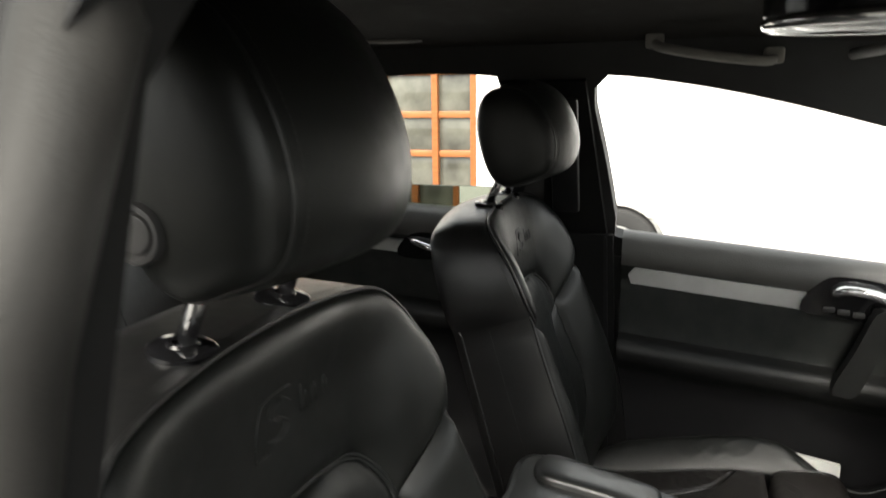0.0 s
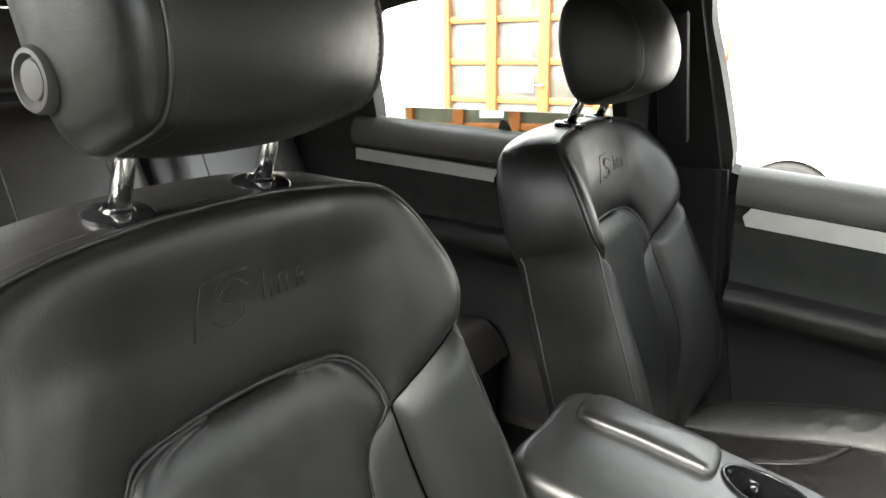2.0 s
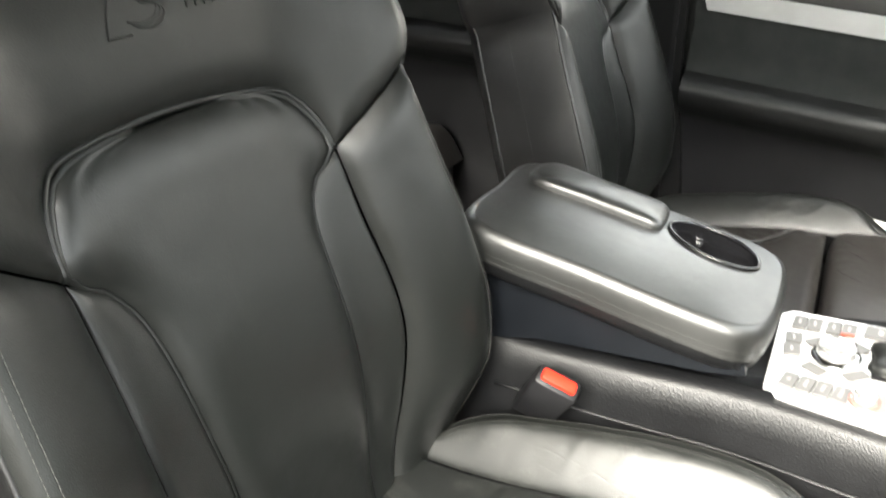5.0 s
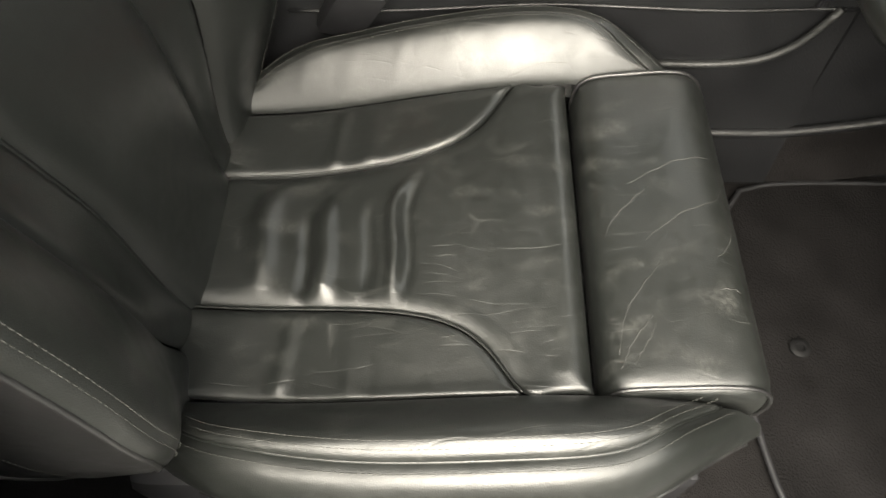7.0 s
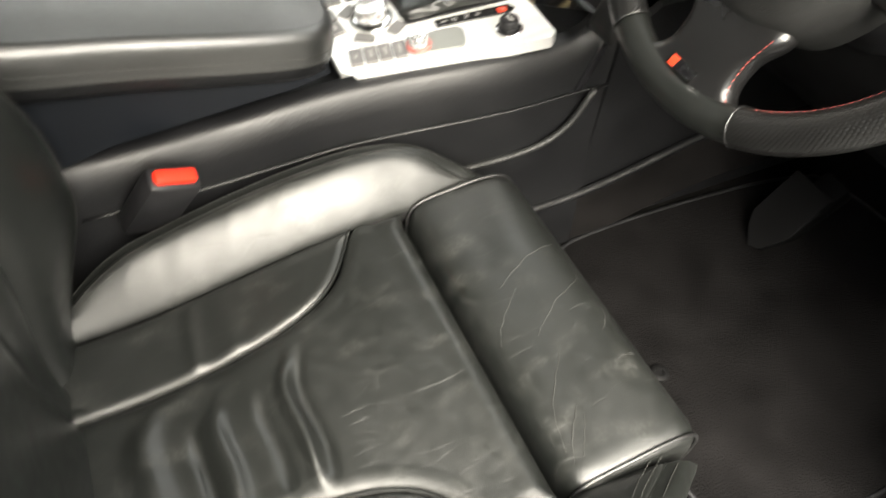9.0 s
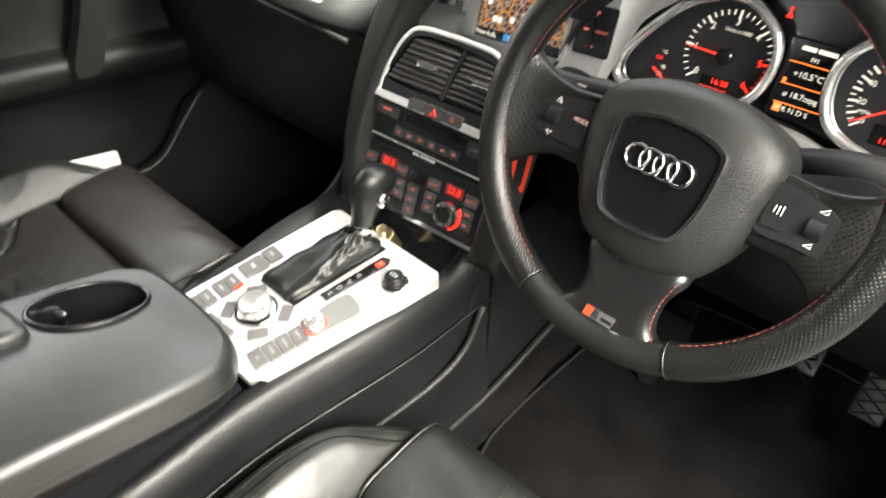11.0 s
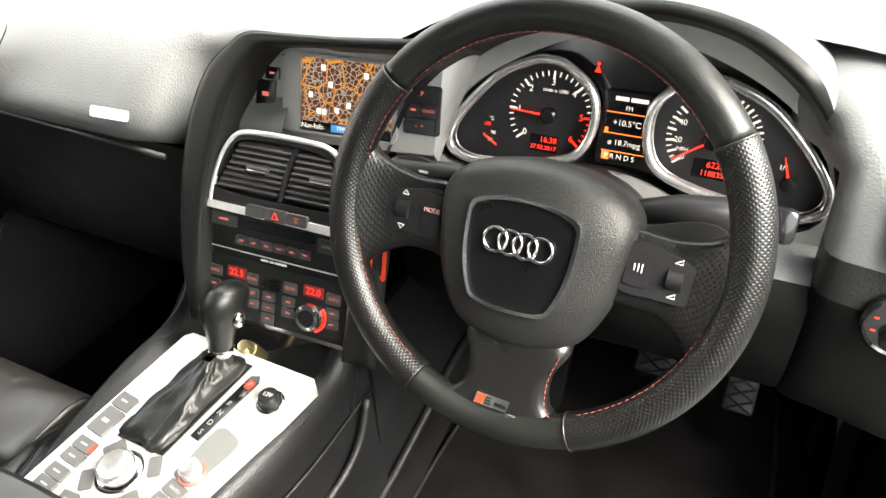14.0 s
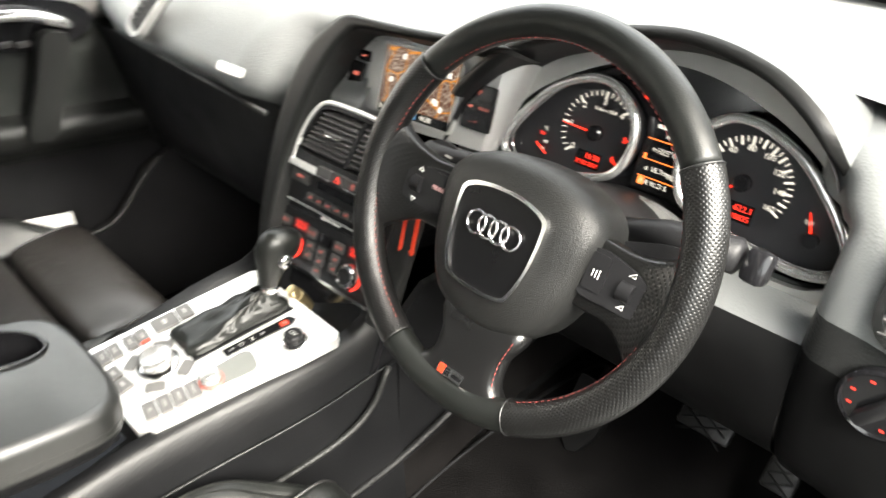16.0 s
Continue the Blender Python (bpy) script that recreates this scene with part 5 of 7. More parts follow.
c_ = mixc((0.14, 0.04, 0.012, 1), (0.62, 0.50, 0.40, 1), edge_mask(165, 0.04, 0.09, 3.1))
c_ = mixc(c_, (1.0, 0.36, 0.03, 1), edge_mask(38, 0.02, 0.04, 1.3))
pb = n["Principled BSDF"]
pb.inputs["Base Color"].default_value = (0.01, 0.01, 0.01, 1)
pb.inputs["Roughness"].default_value = 0.25
l.new(c_, pb.inputs["Emission Color"])
pb.inputs["Emission Strength"].default_value = 0.13
slab("map", rrect(0.118, 0.072, 0.001, 2, 0.093, 0.0260), 0.002, SU @ pose(0, 0, 0.0025), MAP, scr, 0)
slab("status_bar", rrect(0.118, 0.0115, 0.0005, 2, 0.093, -0.0160), 0.002, SU @ pose(0, 0, 0.0025), GLOSS, scr, 0)
text("Nav-Info", 0.0085, SU @ pose(0.050, -0.0158, 0.0028), GLOW_WHITE, scr)
slab("traffic_field", rrect(0.023, 0.0085, 0.0005, 2, 0.086, -0.0155), 0.0004, SU @ pose(0, 0, 0.0029), glow("blue_display", (0.05, 0.35, 0.8), 0.15), scr, 0)
text("TMC", 0.0075, SU @ pose(0.089, -0.0155, 0.0033), GLOW_WHITE, scr)
text("16:38", 0.0085, SU @ pose(0.113, -0.0155, 0.0030), GLOW_WHITE, scr)
random.seed(4)
for k in range(13):
    slab("map_sign", rrect(0.0055, 0.0065, 0.0006, 2, 0.040 + 0.105 * random.random(), -0.004 + 0.06 * random.random()), 0.0003, SU @ pose(0, 0, 0.0030), GLOW_WHITE, scr, 0)


def key(x, h, w, t, z=0.0, mt=None, r=0.002, nm="button", parent=None, mark=None, m=None, ms=0.005, label=""):
    """A flat button with an optional lettering or bar on it."""
    b = slab(nm, rrect(w, t, min(r, t * 0.45), 3, x, h), 0.006, (m or SM) @ pose(0, 0, z), mt or KEYCAP, parent or dash, 0.0008, label)
    if mark:
        text(mark, ms, (m or SM) @ pose(x, h, z + 0.0003), GLOW_DIM if mark[0] != " " else PRINT, b)
    elif mark == "":
        slab("mark", rrect(w * 0.35, t * 0.16, 0.0004, 2, x, h), 0.0003, (m or SM) @ pose(0, 0, z + 0.0004), GLOW_DIM, b, 0)
    return b


key(-0.0050, 0.0390, 0.0185, 0.0140, 0.003, GLOSS, mark="", m=SU)
key(-0.0145, 0.0135, 0.0250, 0.0320, 0.003, GLOSS, mark="", m=SU @ pose(0, 0, 0, 0, 0, -3))
slab("button_field", rrect(0.042, 0.054, 0.003, 4, 0.1855, 0.0180), 0.004, SU @ pose(0, 0, 0.001), GLOSS, dash, 0.001)
key(0.1855, 0.0355, 0.037, 0.0155, 0.004, GLOSS, mark="P", ms=0.008, m=SU)
key(0.1760, 0.0180, 0.0175, 0.0155, 0.004, GLOSS, mark="", m=SU)
key(0.1945, 0.0180, 0.0175, 0.0155, 0.004, GLOSS, mark="CHECK", ms=0.0045, m=SU)
key(0.1845, 0.0010, 0.036, 0.0155, 0.004, GLOSS, mark="-  +", ms=0.007, m=SU)

# centre vents: chrome-edged, with slats
cv = new("centre_vents")
cv.parent = dash
vf = curve([(-0.074, -0.122), (-0.070, -0.088), (-0.060, -0.058), (-0.045, -0.036), (-0.024, -0.026), (0.027, -0.024), (0.078, -0.028), (0.101, -0.038), (0.116, -0.060), (0.126, -0.090), (0.130, -0.122), (0.028, -0.126)], 70, True)
vi = curve([(-0.062, -0.096), (-0.057, -0.072), (-0.044, -0.045), (-0.026, -0.0335), (0.027, -0.031), (0.080, -0.036), (0.098, -0.047), (0.111, -0.072), (0.116, -0.096), (0.028, -0.100)], 70, True)
slab("vent_frame", vf.tolist(), 0.02, SM @ pose(0, 0, 0.020), PLASTIC, cv, 0.003, "black vent surround", holes=[vi.tolist()])
edge_ = curve([(-0.0725, -0.117), (-0.0690, -0.090), (-0.0600, -0.0605), (-0.0480, -0.039), (-0.0320, -0.0265), (0.0020, -0.0235), (0.063, -0.0245), (0.086, -0.0275), (0.103, -0.039), (0.118, -0.0605), (0.127, -0.090)], 60)
tube("bright_edge", [sp(x, y, 0.0185) for x, y in edge_], 0.0034, ALU, cv, "bright edge round the vents", k=8)
slab("bright_strip", [(-0.073, -0.1120), (0.130, -0.1150), (0.132, -0.1250), (-0.074, -0.1205)], 0.012, SM @ pose(0, 0, 0.0235), ALU, cv, 0.003, "bright strip under the vents")
slab("vent_throat", vi.tolist(), 0.002, SM @ pose(0, 0, 0.002), PLASTIC, cv, 0)
for x0, x1 in ((-0.066, 0.036), (0.036, 0.118)):
    for k in range(8):
        h = -0.0390 - 0.0072 * k
        a = max(x0, -0.036 + (h + 0.039) * 0.55) if x0 < 0 else 0.046 + (h + 0.039) * 0.30
        x1 = 0.038 + (h + 0.039) * 0.30 if x0 < 0 else 0.088 - (h + 0.039) * 0.50
        box("slat", (x1 - a, 0.0035, 0.014), SM @ pose((x1 + a) / 2, h, 0.013, 28, 0, 0), KEYCAP, cv, 0.0012)
    xm = -0.0045 if x0 < 0 else 0.081
    box("vane_tab", (0.030, 0.0055, 0.008), SM @ pose(xm, -0.0645, 0.021), KEYCAP, cv, 0.002, "dark vane tab")
    box("tab_edge", (0.026, 0.0016, 0.002), SM @ pose(xm, -0.067, 0.0245), SATIN, cv, 0.0006)
    slab("thumb_wheel", rrect(0.022, 0.008, 0.001, 3, (-0.038 if x0 < 0 else 0.092), -0.1035), 0.004, SM @ pose(0, 0, 0.0215), PLASTIC, cv, 0.001)
loft("divider", [[sp(x + d, y, z) for d, z in ((-0.003, 0.004), (-0.003, 0.019), (0, 0.0215), (0.003, 0.019), (0.003, 0.004))] for x, y in curve([(0.0440, -0.034), (0.0375, -0.050), (0.0320, -0.068), (0.0257, -0.0985)], 14)], PLASTIC, cv)
key(-0.0025, -0.1140, 0.026, 0.0135, 0.0262, parent=cv)
hz = key(0.026, -0.1145, 0.029, 0.0145, 0.0262, parent=cv)
tube("triangle", [sp(0.026 + 0.005 * math.cos(a), -0.1155 + 0.005 * math.sin(a), 0.0268) for a in (radians(90), radians(210), radians(330))], 0.0008, GLOW_RED, hz, closed=True, k=5)
key(0.055, -0.1145, 0.027, 0.0135, 0.0262, parent=cv, mark="ESP\nOFF", ms=0.004)

# radio and climate units
slab("unit_panel", [(-0.082, -0.120), (0.130, -0.124), (0.130, -0.258), (-0.082, -0.256)], 0.02, SM @ pose(0, 0, 0.006), PLASTIC, dash, 0.003, "black radio and climate panel")
rad = thing("radio_unit", "black disc changer with a slot and small keys", "radio")
slab("face", rrect(0.202, 0.050, 0.003, 4, 0.020, -0.1465), 0.006, SM @ pose(0, 0, 0.010), PLASTIC, rad, 0.001)
slab("disc_slot", rrect(0.096, 0.011, 0.002, 3, 0.024, -0.1365), 0.002, SM @ pose(0, 0, 0.0108), GLOSS, rad, 0.0004)
key(-0.056, -0.1345, 0.038, 0.0165, 0.0135, parent=rad, mark="")
for k in range(6):
    key(-0.0295 + 0.0181 * k, -0.1570, 0.0165, 0.0115, 0.0125, parent=rad, mark="")
key(0.0885, -0.1415, 0.024, 0.0165, 0.0118, parent=rad, mark=" LOAD", ms=0.0055)
for k, (x, w) in enumerate(((0.004, 0.011), (0.0145, 0.006), (0.0275, 0.017))):
    slab("legend", rrect(w, 0.0028, 0.0004, 2, x, -0.1760), 0.0003, SM @ pose(0, 0, 0.0104), WHITE, rad, 0)
slab("bright_line", [(-0.082, -0.1700), (0.130, -0.1722), (0.130, -0.1735), (-0.082, -0.1713)], 0.008, SM @ pose(0, 0, 0.0115), ALU, dash, 0.0008, "thin bright line between radio and climate unit")
clim = thing("climate_unit", "black climate unit with red displays and a round dial", "climate control")
slab("face", rrect(0.206, 0.072, 0.003, 4, 0.0205, -0.2175), 0.006, SM @ pose(0, 0, 0.010), PLASTIC, clim, 0.001)
for x, tx in ((-0.0350, "22.5"), (0.0755, "22.0")):
    slab("display", rrect(0.028, 0.014, 0.001, 2, x, -0.1995), 0.001, SM @ pose(0, 0, 0.0106), glow("red_display_field", (0.9, 0.015, 0.01), 0.035), clim, 0)
    text(tx, 0.012, SM @ pose(x, -0.1995, 0.0112), GLOW_RED, clim)
for x, w, tx in ((-0.068, 0.022, "AUTO"), (-0.0115, 0.018, "ECON"), (0.0435, 0.020, "SETUP"), (0.1030, 0.020, "AUTO")):
    key(x, -0.2025, w, 0.014, 0.0115, parent=clim, mark=tx, ms=0.005)
for k in range(5):
    box("grille_bar", (0.026, 0.0015, 0.003), SM @ pose(0.0165, -0.1965 - 0.003 * k, 0.0115), GLOSS, clim, 0.0004)
for x in (-0.043, 0.076):
    disc("dial", [(0.0175, 0), (0.017, 0.010), (0.0155, 0.013), (0.011, 0.0135), (0.0105, 0.010), (0, 0.010)], SM @ pose(x, -0.229, 0.011), CHROME, clim, "ribbed silver temperature dial", k=36)
    disc("dial_face", [(0.0103, 0.0), (0.0103, 0.012), (0, 0.0124)], SM @ pose(x, -0.229, 0.0115), PLASTIC, clim)
    tube("red_scale", [sp(x + 0.0195 * math.cos(radians(a)), -0.229 + 0.0195 * math.sin(radians(a)), 0.0125) for a in np.linspace(-70, 40, 14)], 0.0013, GLOW_RED, clim, "red scale arc", k=5)
for x in (0.0135, 0.042, -0.010, -0.068, 0.1030):
    for k in range(3 if x == 0.0135 else 2):
        key(x, -0.2200 - 0.0138 * k, 0.018, 0.0122, 0.0115, parent=clim, mark="")
slab("sill_strip", [(-0.080, -0.2525), (0.128, -0.2535), (0.128, -0.2585), (-0.080, -0.2575)], 0.012, SM @ pose(0, 0, 0.018), CHROME, dash, 0.002, "bright strip under the climate unit")
box("cubby", (0.20, 0.10, 0.012), SM @ pose(0.022, -0.312, -0.035), GLOSS, dash, 0.003)
plug = thing("socket_plug", "brass plug sitting in the ash tray socket", "plug")
disc("body", [(0.010, -0.02), (0.011, 0.0), (0.011, 0.012), (0.009, 0.013), (0.009, 0.022), (0.007, 0.028), (0, 0.029)], Matrix.Translation((0.010, 0.030, 0.868)) @ pose(0, 0, 0, 30, 0, 0), mat("worn_brass", (0.45, 0.36, 0.2), 0.35, 0.9, var=0.2, vsize=60), plug)

# ---- instrument cluster ----
hood = new("instrument_hood")
hood.parent = dash
K = curve([(-0.215, -0.075), (-0.190, -0.010), (-0.130, 0.050), (-0.050, 0.080), (0.040, 0.096), (0.115, 0.085), (0.167, 0.0565), (0.195, 0.030), (0.210, 0.000), (0.218, -0.035), (0.226, -0.090)], 60)
cut = max(i for i in range(60) if K[i, 1] > 0.002)
kc = np.array((0.01, -0.06))
kk = lambda f, d=0.0: kc + (K - kc) * f
loft("hood_inner", [[dp(x, y, -0.01) for x, y in kk(0.96)[:cut]], [dp(x, y, 0.03) for x, y in kk(1.0)[:cut]], [dp(x, y, 0.062) for x, y in kk(1.03)[:cut]]], PLASTIC, hood)
rows = []
for f, z in ((1.03, 0.062), (1.045, 0.072), (1.075, 0.074), (1.115, 0.066), (1.16, 0.040), (1.185, 0.0), (1.185, -0.10)):
    row = []
    for i in range(6, cut):
        e = sm((i - cut + 7) / 6.0)
        g = f + (1.05 - f) * 0.6 * e
        x, y = kc + (K[i] - kc) * g
        row.append(dp(x, y - 0.010 * e, z + (0.010 - z) * 0.9 * e * e))
    rows.append(row)
loft("hood_lip", rows[:4], BANDGREY, hood, "black grained lip of the instrument hood")
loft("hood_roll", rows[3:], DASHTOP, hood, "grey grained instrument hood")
sil = np.vstack([curve([(-0.24, -0.10), (-0.235, 0.02), (-0.17, 0.04)], 10), kk(0.99)[10:cut - 1], curve([(0.213, 0.006), (0.2275, -0.0355), (0.246, -0.098)], 6), curve([(0.18, -0.102), (0.118, -0.104), (0.06, -0.088), (0.02, -0.078), (-0.04, -0.080), (-0.12, -0.100), (-0.20, -0.11)], 16)])
tub = curve([(-0.186, -0.066), (-0.172, -0.032), (-0.142, 0.008), (-0.090, 0.044), (-0.030, 0.069), (0.040, 0.076), (0.110, 0.060), (0.165, 0.028), (0.198, -0.012), (0.212, -0.058), (0.200, -0.086), (0.170, -0.094), (0.115, -0.090), (0.06, -0.072), (0.02, -0.066), (-0.03, -0.070), (-0.08, -0.082), (-0.14, -0.090), (-0.175, -0.084)], 80, True)
tub[:, 0] += 0.17 * np.clip(tub[:, 0] - 0.11, 0, None)
slab("silver_surround", sil.tolist(), 0.012, DM @ pose(0, 0, 0.004), PALESILVER, hood, 0.001, "satin silver cluster surround", holes=[tub.tolist()])
clus = thing("instrument_cluster", "instrument cluster with two lit dials and an orange display", "instrument cluster")
slab("tub_floor", (np.array((0.01, -0.02)) + (tub - np.array((0.01, -0.02))) * 1.03).tolist(), 0.004, DM @ pose(0, 0, -0.024), GLOSS, clus, 0)
loft("tub_wall", [[dp(x, y, -0.026) for x, y in tub], [dp(x, y, 0.003) for x, y in tub]], PLASTIC, clus, closed=True)
tear = np.array([(-0.060, 0.0425), (-0.0442, 0.0400), (-0.017, 0.021), (-0.0064, -0.001), (-0.0089, -0.0317), (-0.0241, -0.0555), (-0.0613, -0.0690), (-0.105, -0.0765), (-0.143, -0.0795), (-0.166, -0.072), (-0.1719, -0.0555), (-0.1645, -0.0360), (-0.1428, -0.0066), (-0.1121, 0.0239), (-0.0780, 0.0405)])
FACE = mat("dial_face_black", (0.012, 0.012, 0.014), 0.5, var=0.15, vsize=60)


def dial(pts, name):
    ring = curve(pts, 64, True)
    d = new(name)
    d.parent = clus
    tube("chrome_rim", [dp(x, y, 0.002) for x, y in ring], 0.0052, SATIN, d, "chrome dial rim", closed=True, k=10)
    mid = ring.mean(0)
    tube("inner_rim", [dp(x, y, -0.008) for x, y in mid + (ring - mid) * 0.955], 0.0013, SATIN, d, "thin bright inner rim", closed=True, k=6)
    slab("face", ring.tolist(), 0.003, DM @ pose(0, 0, -0.016), FACE, d, 0)
    loft("wall", [[dp(x, y, -0.018) for x, y in ring], [dp(x, y, 0.002) for x, y in ring]], PLASTIC, d, closed=True)
    return d


def ticks(d, c, R, a0, a1, n_, big, mats):
    for k in range(n_):
        a = radians(a0 + (a1 - a0) * k / (n_ - 1))
        L, w = (0.009, 0.0011) if k % big == 0 else (0.0055, 0.0006)
        b = box("tick", (L, 2 * w, 0.0004), DM @ pose(c[0], c[1], -0.0155) @ pose(0, 0, 0, 0, 0, math.degrees(a)) @ pose(R - L / 2, 0, 0), mats(k), d, 0)


def needle(d, c, a, L):
    M_ = DM @ pose(c[0], c[1], -0.009) @ pose(0, 0, 0, 0, 0, a)
    slab("needle", [(-0.004, -0.0012), (L, -0.0005), (L, 0.0005), (-0.004, 0.0012)], 0.001, M_, GLOW_RED, d, 0, "red needle")
    disc("boss", [(0.009, -0.004), (0.009, 0.002), (0.007, 0.004), (0, 0.004)], M_, GLOSS, d, k=24)


tc, sc = (-0.060, -0.0185), (0.1127, -0.0172)
tach = dial(tear, "rev_counter")
ticks(tach, tc, 0.0475, 221, -41, 31, 5, lambda k: GLOW_RED if k > 24 else GLOW_WHITE)
for k, a in enumerate(np.linspace(221, -41, 7)):
    text(str(k), 0.0100, DM @ pose(tc[0] + 0.0355 * math.cos(radians(a)), tc[1] + 0.0355 * math.sin(radians(a)), -0.0155), GLOW_RED if k > 4 else GLOW_WHITE, tach)
text("1/min x 1000", 0.0055, DM @ pose(tc[0] + 0.003, tc[1] + 0.0265, -0.0155), GLOW_WHITE, tach)
needle(tach, tc, 178, 0.044)
slab("display", rrect(0.032, 0.019, 0.001, 2, -0.063, -0.0513), 0.0006, DM @ pose(0, 0, -0.0150), GLOSS, tach, 0)
text("16:38", 0.009, DM @ pose(-0.058, -0.0470, -0.0143), GLOW_RED, tach)
text("27.02.2017", 0.0068, DM @ pose(-0.063, -0.0560, -0.0143), GLOW_RED, tach)
for x, y, tx in ((-0.1275, -0.0330, "°C"), (-0.1325, -0.0400, "130"), (-0.1245, -0.0490, "90"), (-0.1275, -0.0580, "50")):
    text(tx, 0.0058, DM @ pose(x, y, -0.0155), GLOW_RED if tx == "130" else GLOW_WHITE, tach)
slab("needle", [(-0.1345, -0.0525), (-0.1180, -0.0620), (-0.1172, -0.0605), (-0.1340, -0.0505)], 0.001, DM @ pose(0, 0, -0.010), GLOW_RED, tach, 0)
spd = dial(np.array([(0.0435 - 0.965 * x + 0.18 * max(0.0, -0.0665 - 0.965 * x), y + 0.002) for x, y in tear]), "speedometer")
ticks(spd, sc, 0.0465, 220, -28, 33, 2, lambda k: GLOW_WHITE)
for k, a in enumerate(np.linspace(220, -28, 9)):
    text(str(20 * k), 0.0082, DM @ pose(sc[0] + 0.0345 * math.cos(radians(a)), sc[1] + 0.0345 * math.sin(radians(a)), -0.0155), GLOW_WHITE, spd)
text("MPH", 0.006, DM @ pose(sc[0] - 0.028, sc[1] - 0.0145, -0.0155), GLOW_WHITE, spd)
needle(spd, sc, 215, 0.044)
slab("display", rrect(0.034, 0.020, 0.001, 2, 0.1150, -0.0475), 0.0006, DM @ pose(0, 0, -0.0150), GLOSS, spd, 0)
text("622.1", 0.009, DM @ pose(0.1210, -0.0430, -0.0143), GLOW_RED, spd)
text("118835", 0.008, DM @ pose(0.1180, -0.0522, -0.0143), GLOW_RED, spd)
text("1/1", 0.007, DM @ pose(0.1822, -0.0335, -0.0155), GLOW_WHITE, spd)
slab("needle", [(0.1880, -0.0460), (0.1915, -0.0470), (0.1815, -0.0220), (0.1808, -0.0220)], 0.001, DM @ pose(0, 0, -0.010), GLOW_RED, spd, 0)
disc("boss", [(0.007, -0.004), (0.007, 0.003), (0, 0.004)], DM @ pose(0.1905, -0.0475, -0.009), PLASTIC, spd, k=20)
info = new("information_display")
info.parent = clus
slab("glass", [(-0.003, 0.0175), (0.0525, 0.0175), (0.0520, -0.060), (-0.003, -0.060)], 0.002, DM @ pose(0, 0, -0.0140), GLOSS, info, 0)
for h, tx, z in ((0.0010, "FM", 0.0062), (-0.0150, "+10.5°C", 0.0088), (-0.0362, "ø 18.7mpg", 0.0082)):
    text(tx, z, DM @ pose(0.0252, h, -0.0135), GLOW_WHITE, info)
for x, w in ((0.0165, 0.014), (0.0345, 0.018)):
    slab("station_line", rrect(w, 0.0042, 0.0005, 2, x, 0.0105), 0.0003, DM @ pose(0, 0, -0.0135), GLOW_WHITE, info, 0)
for h in (-0.0042, -0.0265, -0.0460):
    slab("rule", rrect(0.046, 0.0010, 0.0004, 2, 0.0250, h), 0.0003, DM @ pose(0, 0, -0.0135), GLOW_ORANGE, info, 0)
slab("trip_mark", rrect(0.0035, 0.0050, 0.0004, 2, 0.0045, -0.0235), 0.0003, DM @ pose(0, 0, -0.0135), GLOW_ORANGE, info, 0)
slab("gear_field", rrect(0.0078, 0.0085, 0.0005, 2, 0.0072, -0.0513), 0.0003, DM @ pose(0, 0, -0.0136), GLOW_ORANGE, info, 0)
text("P R N D S", 0.0078, DM @ pose(0.0225, -0.0515, -0.0131), GLOW_WHITE, info)
slab("belt_warning", [(-0.0185, 0.0330), (-0.0150, 0.0400), (-0.0115, 0.0330)], 0.0004, DM @ pose(0, 0, -0.0190), GLOW_RED, clus, 0, "red belt warning light")
disc("belt_warning", [(0.0017, 0), (0, 0.0004)], DM @ pose(-0.0148, 0.0420, -0.0190), GLOW_RED, clus, k=12)

# ---- driver's end of the dash ----
pr = curve([(0.34, 1.250), (0.23, 1.235), (0.175, 1.20), (0.150, 1.15), (0.140, 1.08), (0.150, 1.0), (0.19, 0.90), (0.28, 0.82)], 30)
LOWER = mat("matt_black_plastic_and_dash_shade", (0.004, 0.004, 0.0042), 0.6, 0, 0.0005, 600, 0.4, 0.2, 14, spec=0.1)
# one skin in three tones: windscreen light above and shade below, as colour
for nm, i0, i1, mt in (("end_lit_top", 0, 14, DASHTOP), ("end_half_shade", 13, 16, GRAIN), ("end_shade", 15, 30, LOWER)):
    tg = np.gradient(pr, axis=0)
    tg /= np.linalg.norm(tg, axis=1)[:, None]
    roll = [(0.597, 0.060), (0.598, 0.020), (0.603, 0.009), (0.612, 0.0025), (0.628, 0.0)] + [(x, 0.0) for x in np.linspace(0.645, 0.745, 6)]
    loft(nm, [[(x - 0.020 * sm((z - 1.185) / 0.03) - 0.032 * sm((z - 1.215) / 0.025) * sm((0.645 - x) / 0.04), y - o * t_[1], z + o * t_[0] - 0.02 * sm((x - 0.62) / 0.12)) for (y, z), t_ in zip(pr[i0:i1], tg[i0:i1])] for x, o in roll], mt, dash, "grained end of the dash, light and shade in its tones")
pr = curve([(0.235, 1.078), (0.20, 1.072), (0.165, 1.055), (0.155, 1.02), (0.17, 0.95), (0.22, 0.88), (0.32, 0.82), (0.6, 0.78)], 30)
# the knee panel likewise: pale where light reaches, the shade below coloured black
for nm, i0, i1, mt in (("knee_lit_top", 0, 4, DASHTOP), ("knee_shade", 3, 30, LOWER)):
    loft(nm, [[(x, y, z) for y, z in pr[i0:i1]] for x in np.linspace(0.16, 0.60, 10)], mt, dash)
EM = Matrix.Translation((0.685, 0.140, 1.165)) @ pose(0, 0, 0, 82, 0, 0)
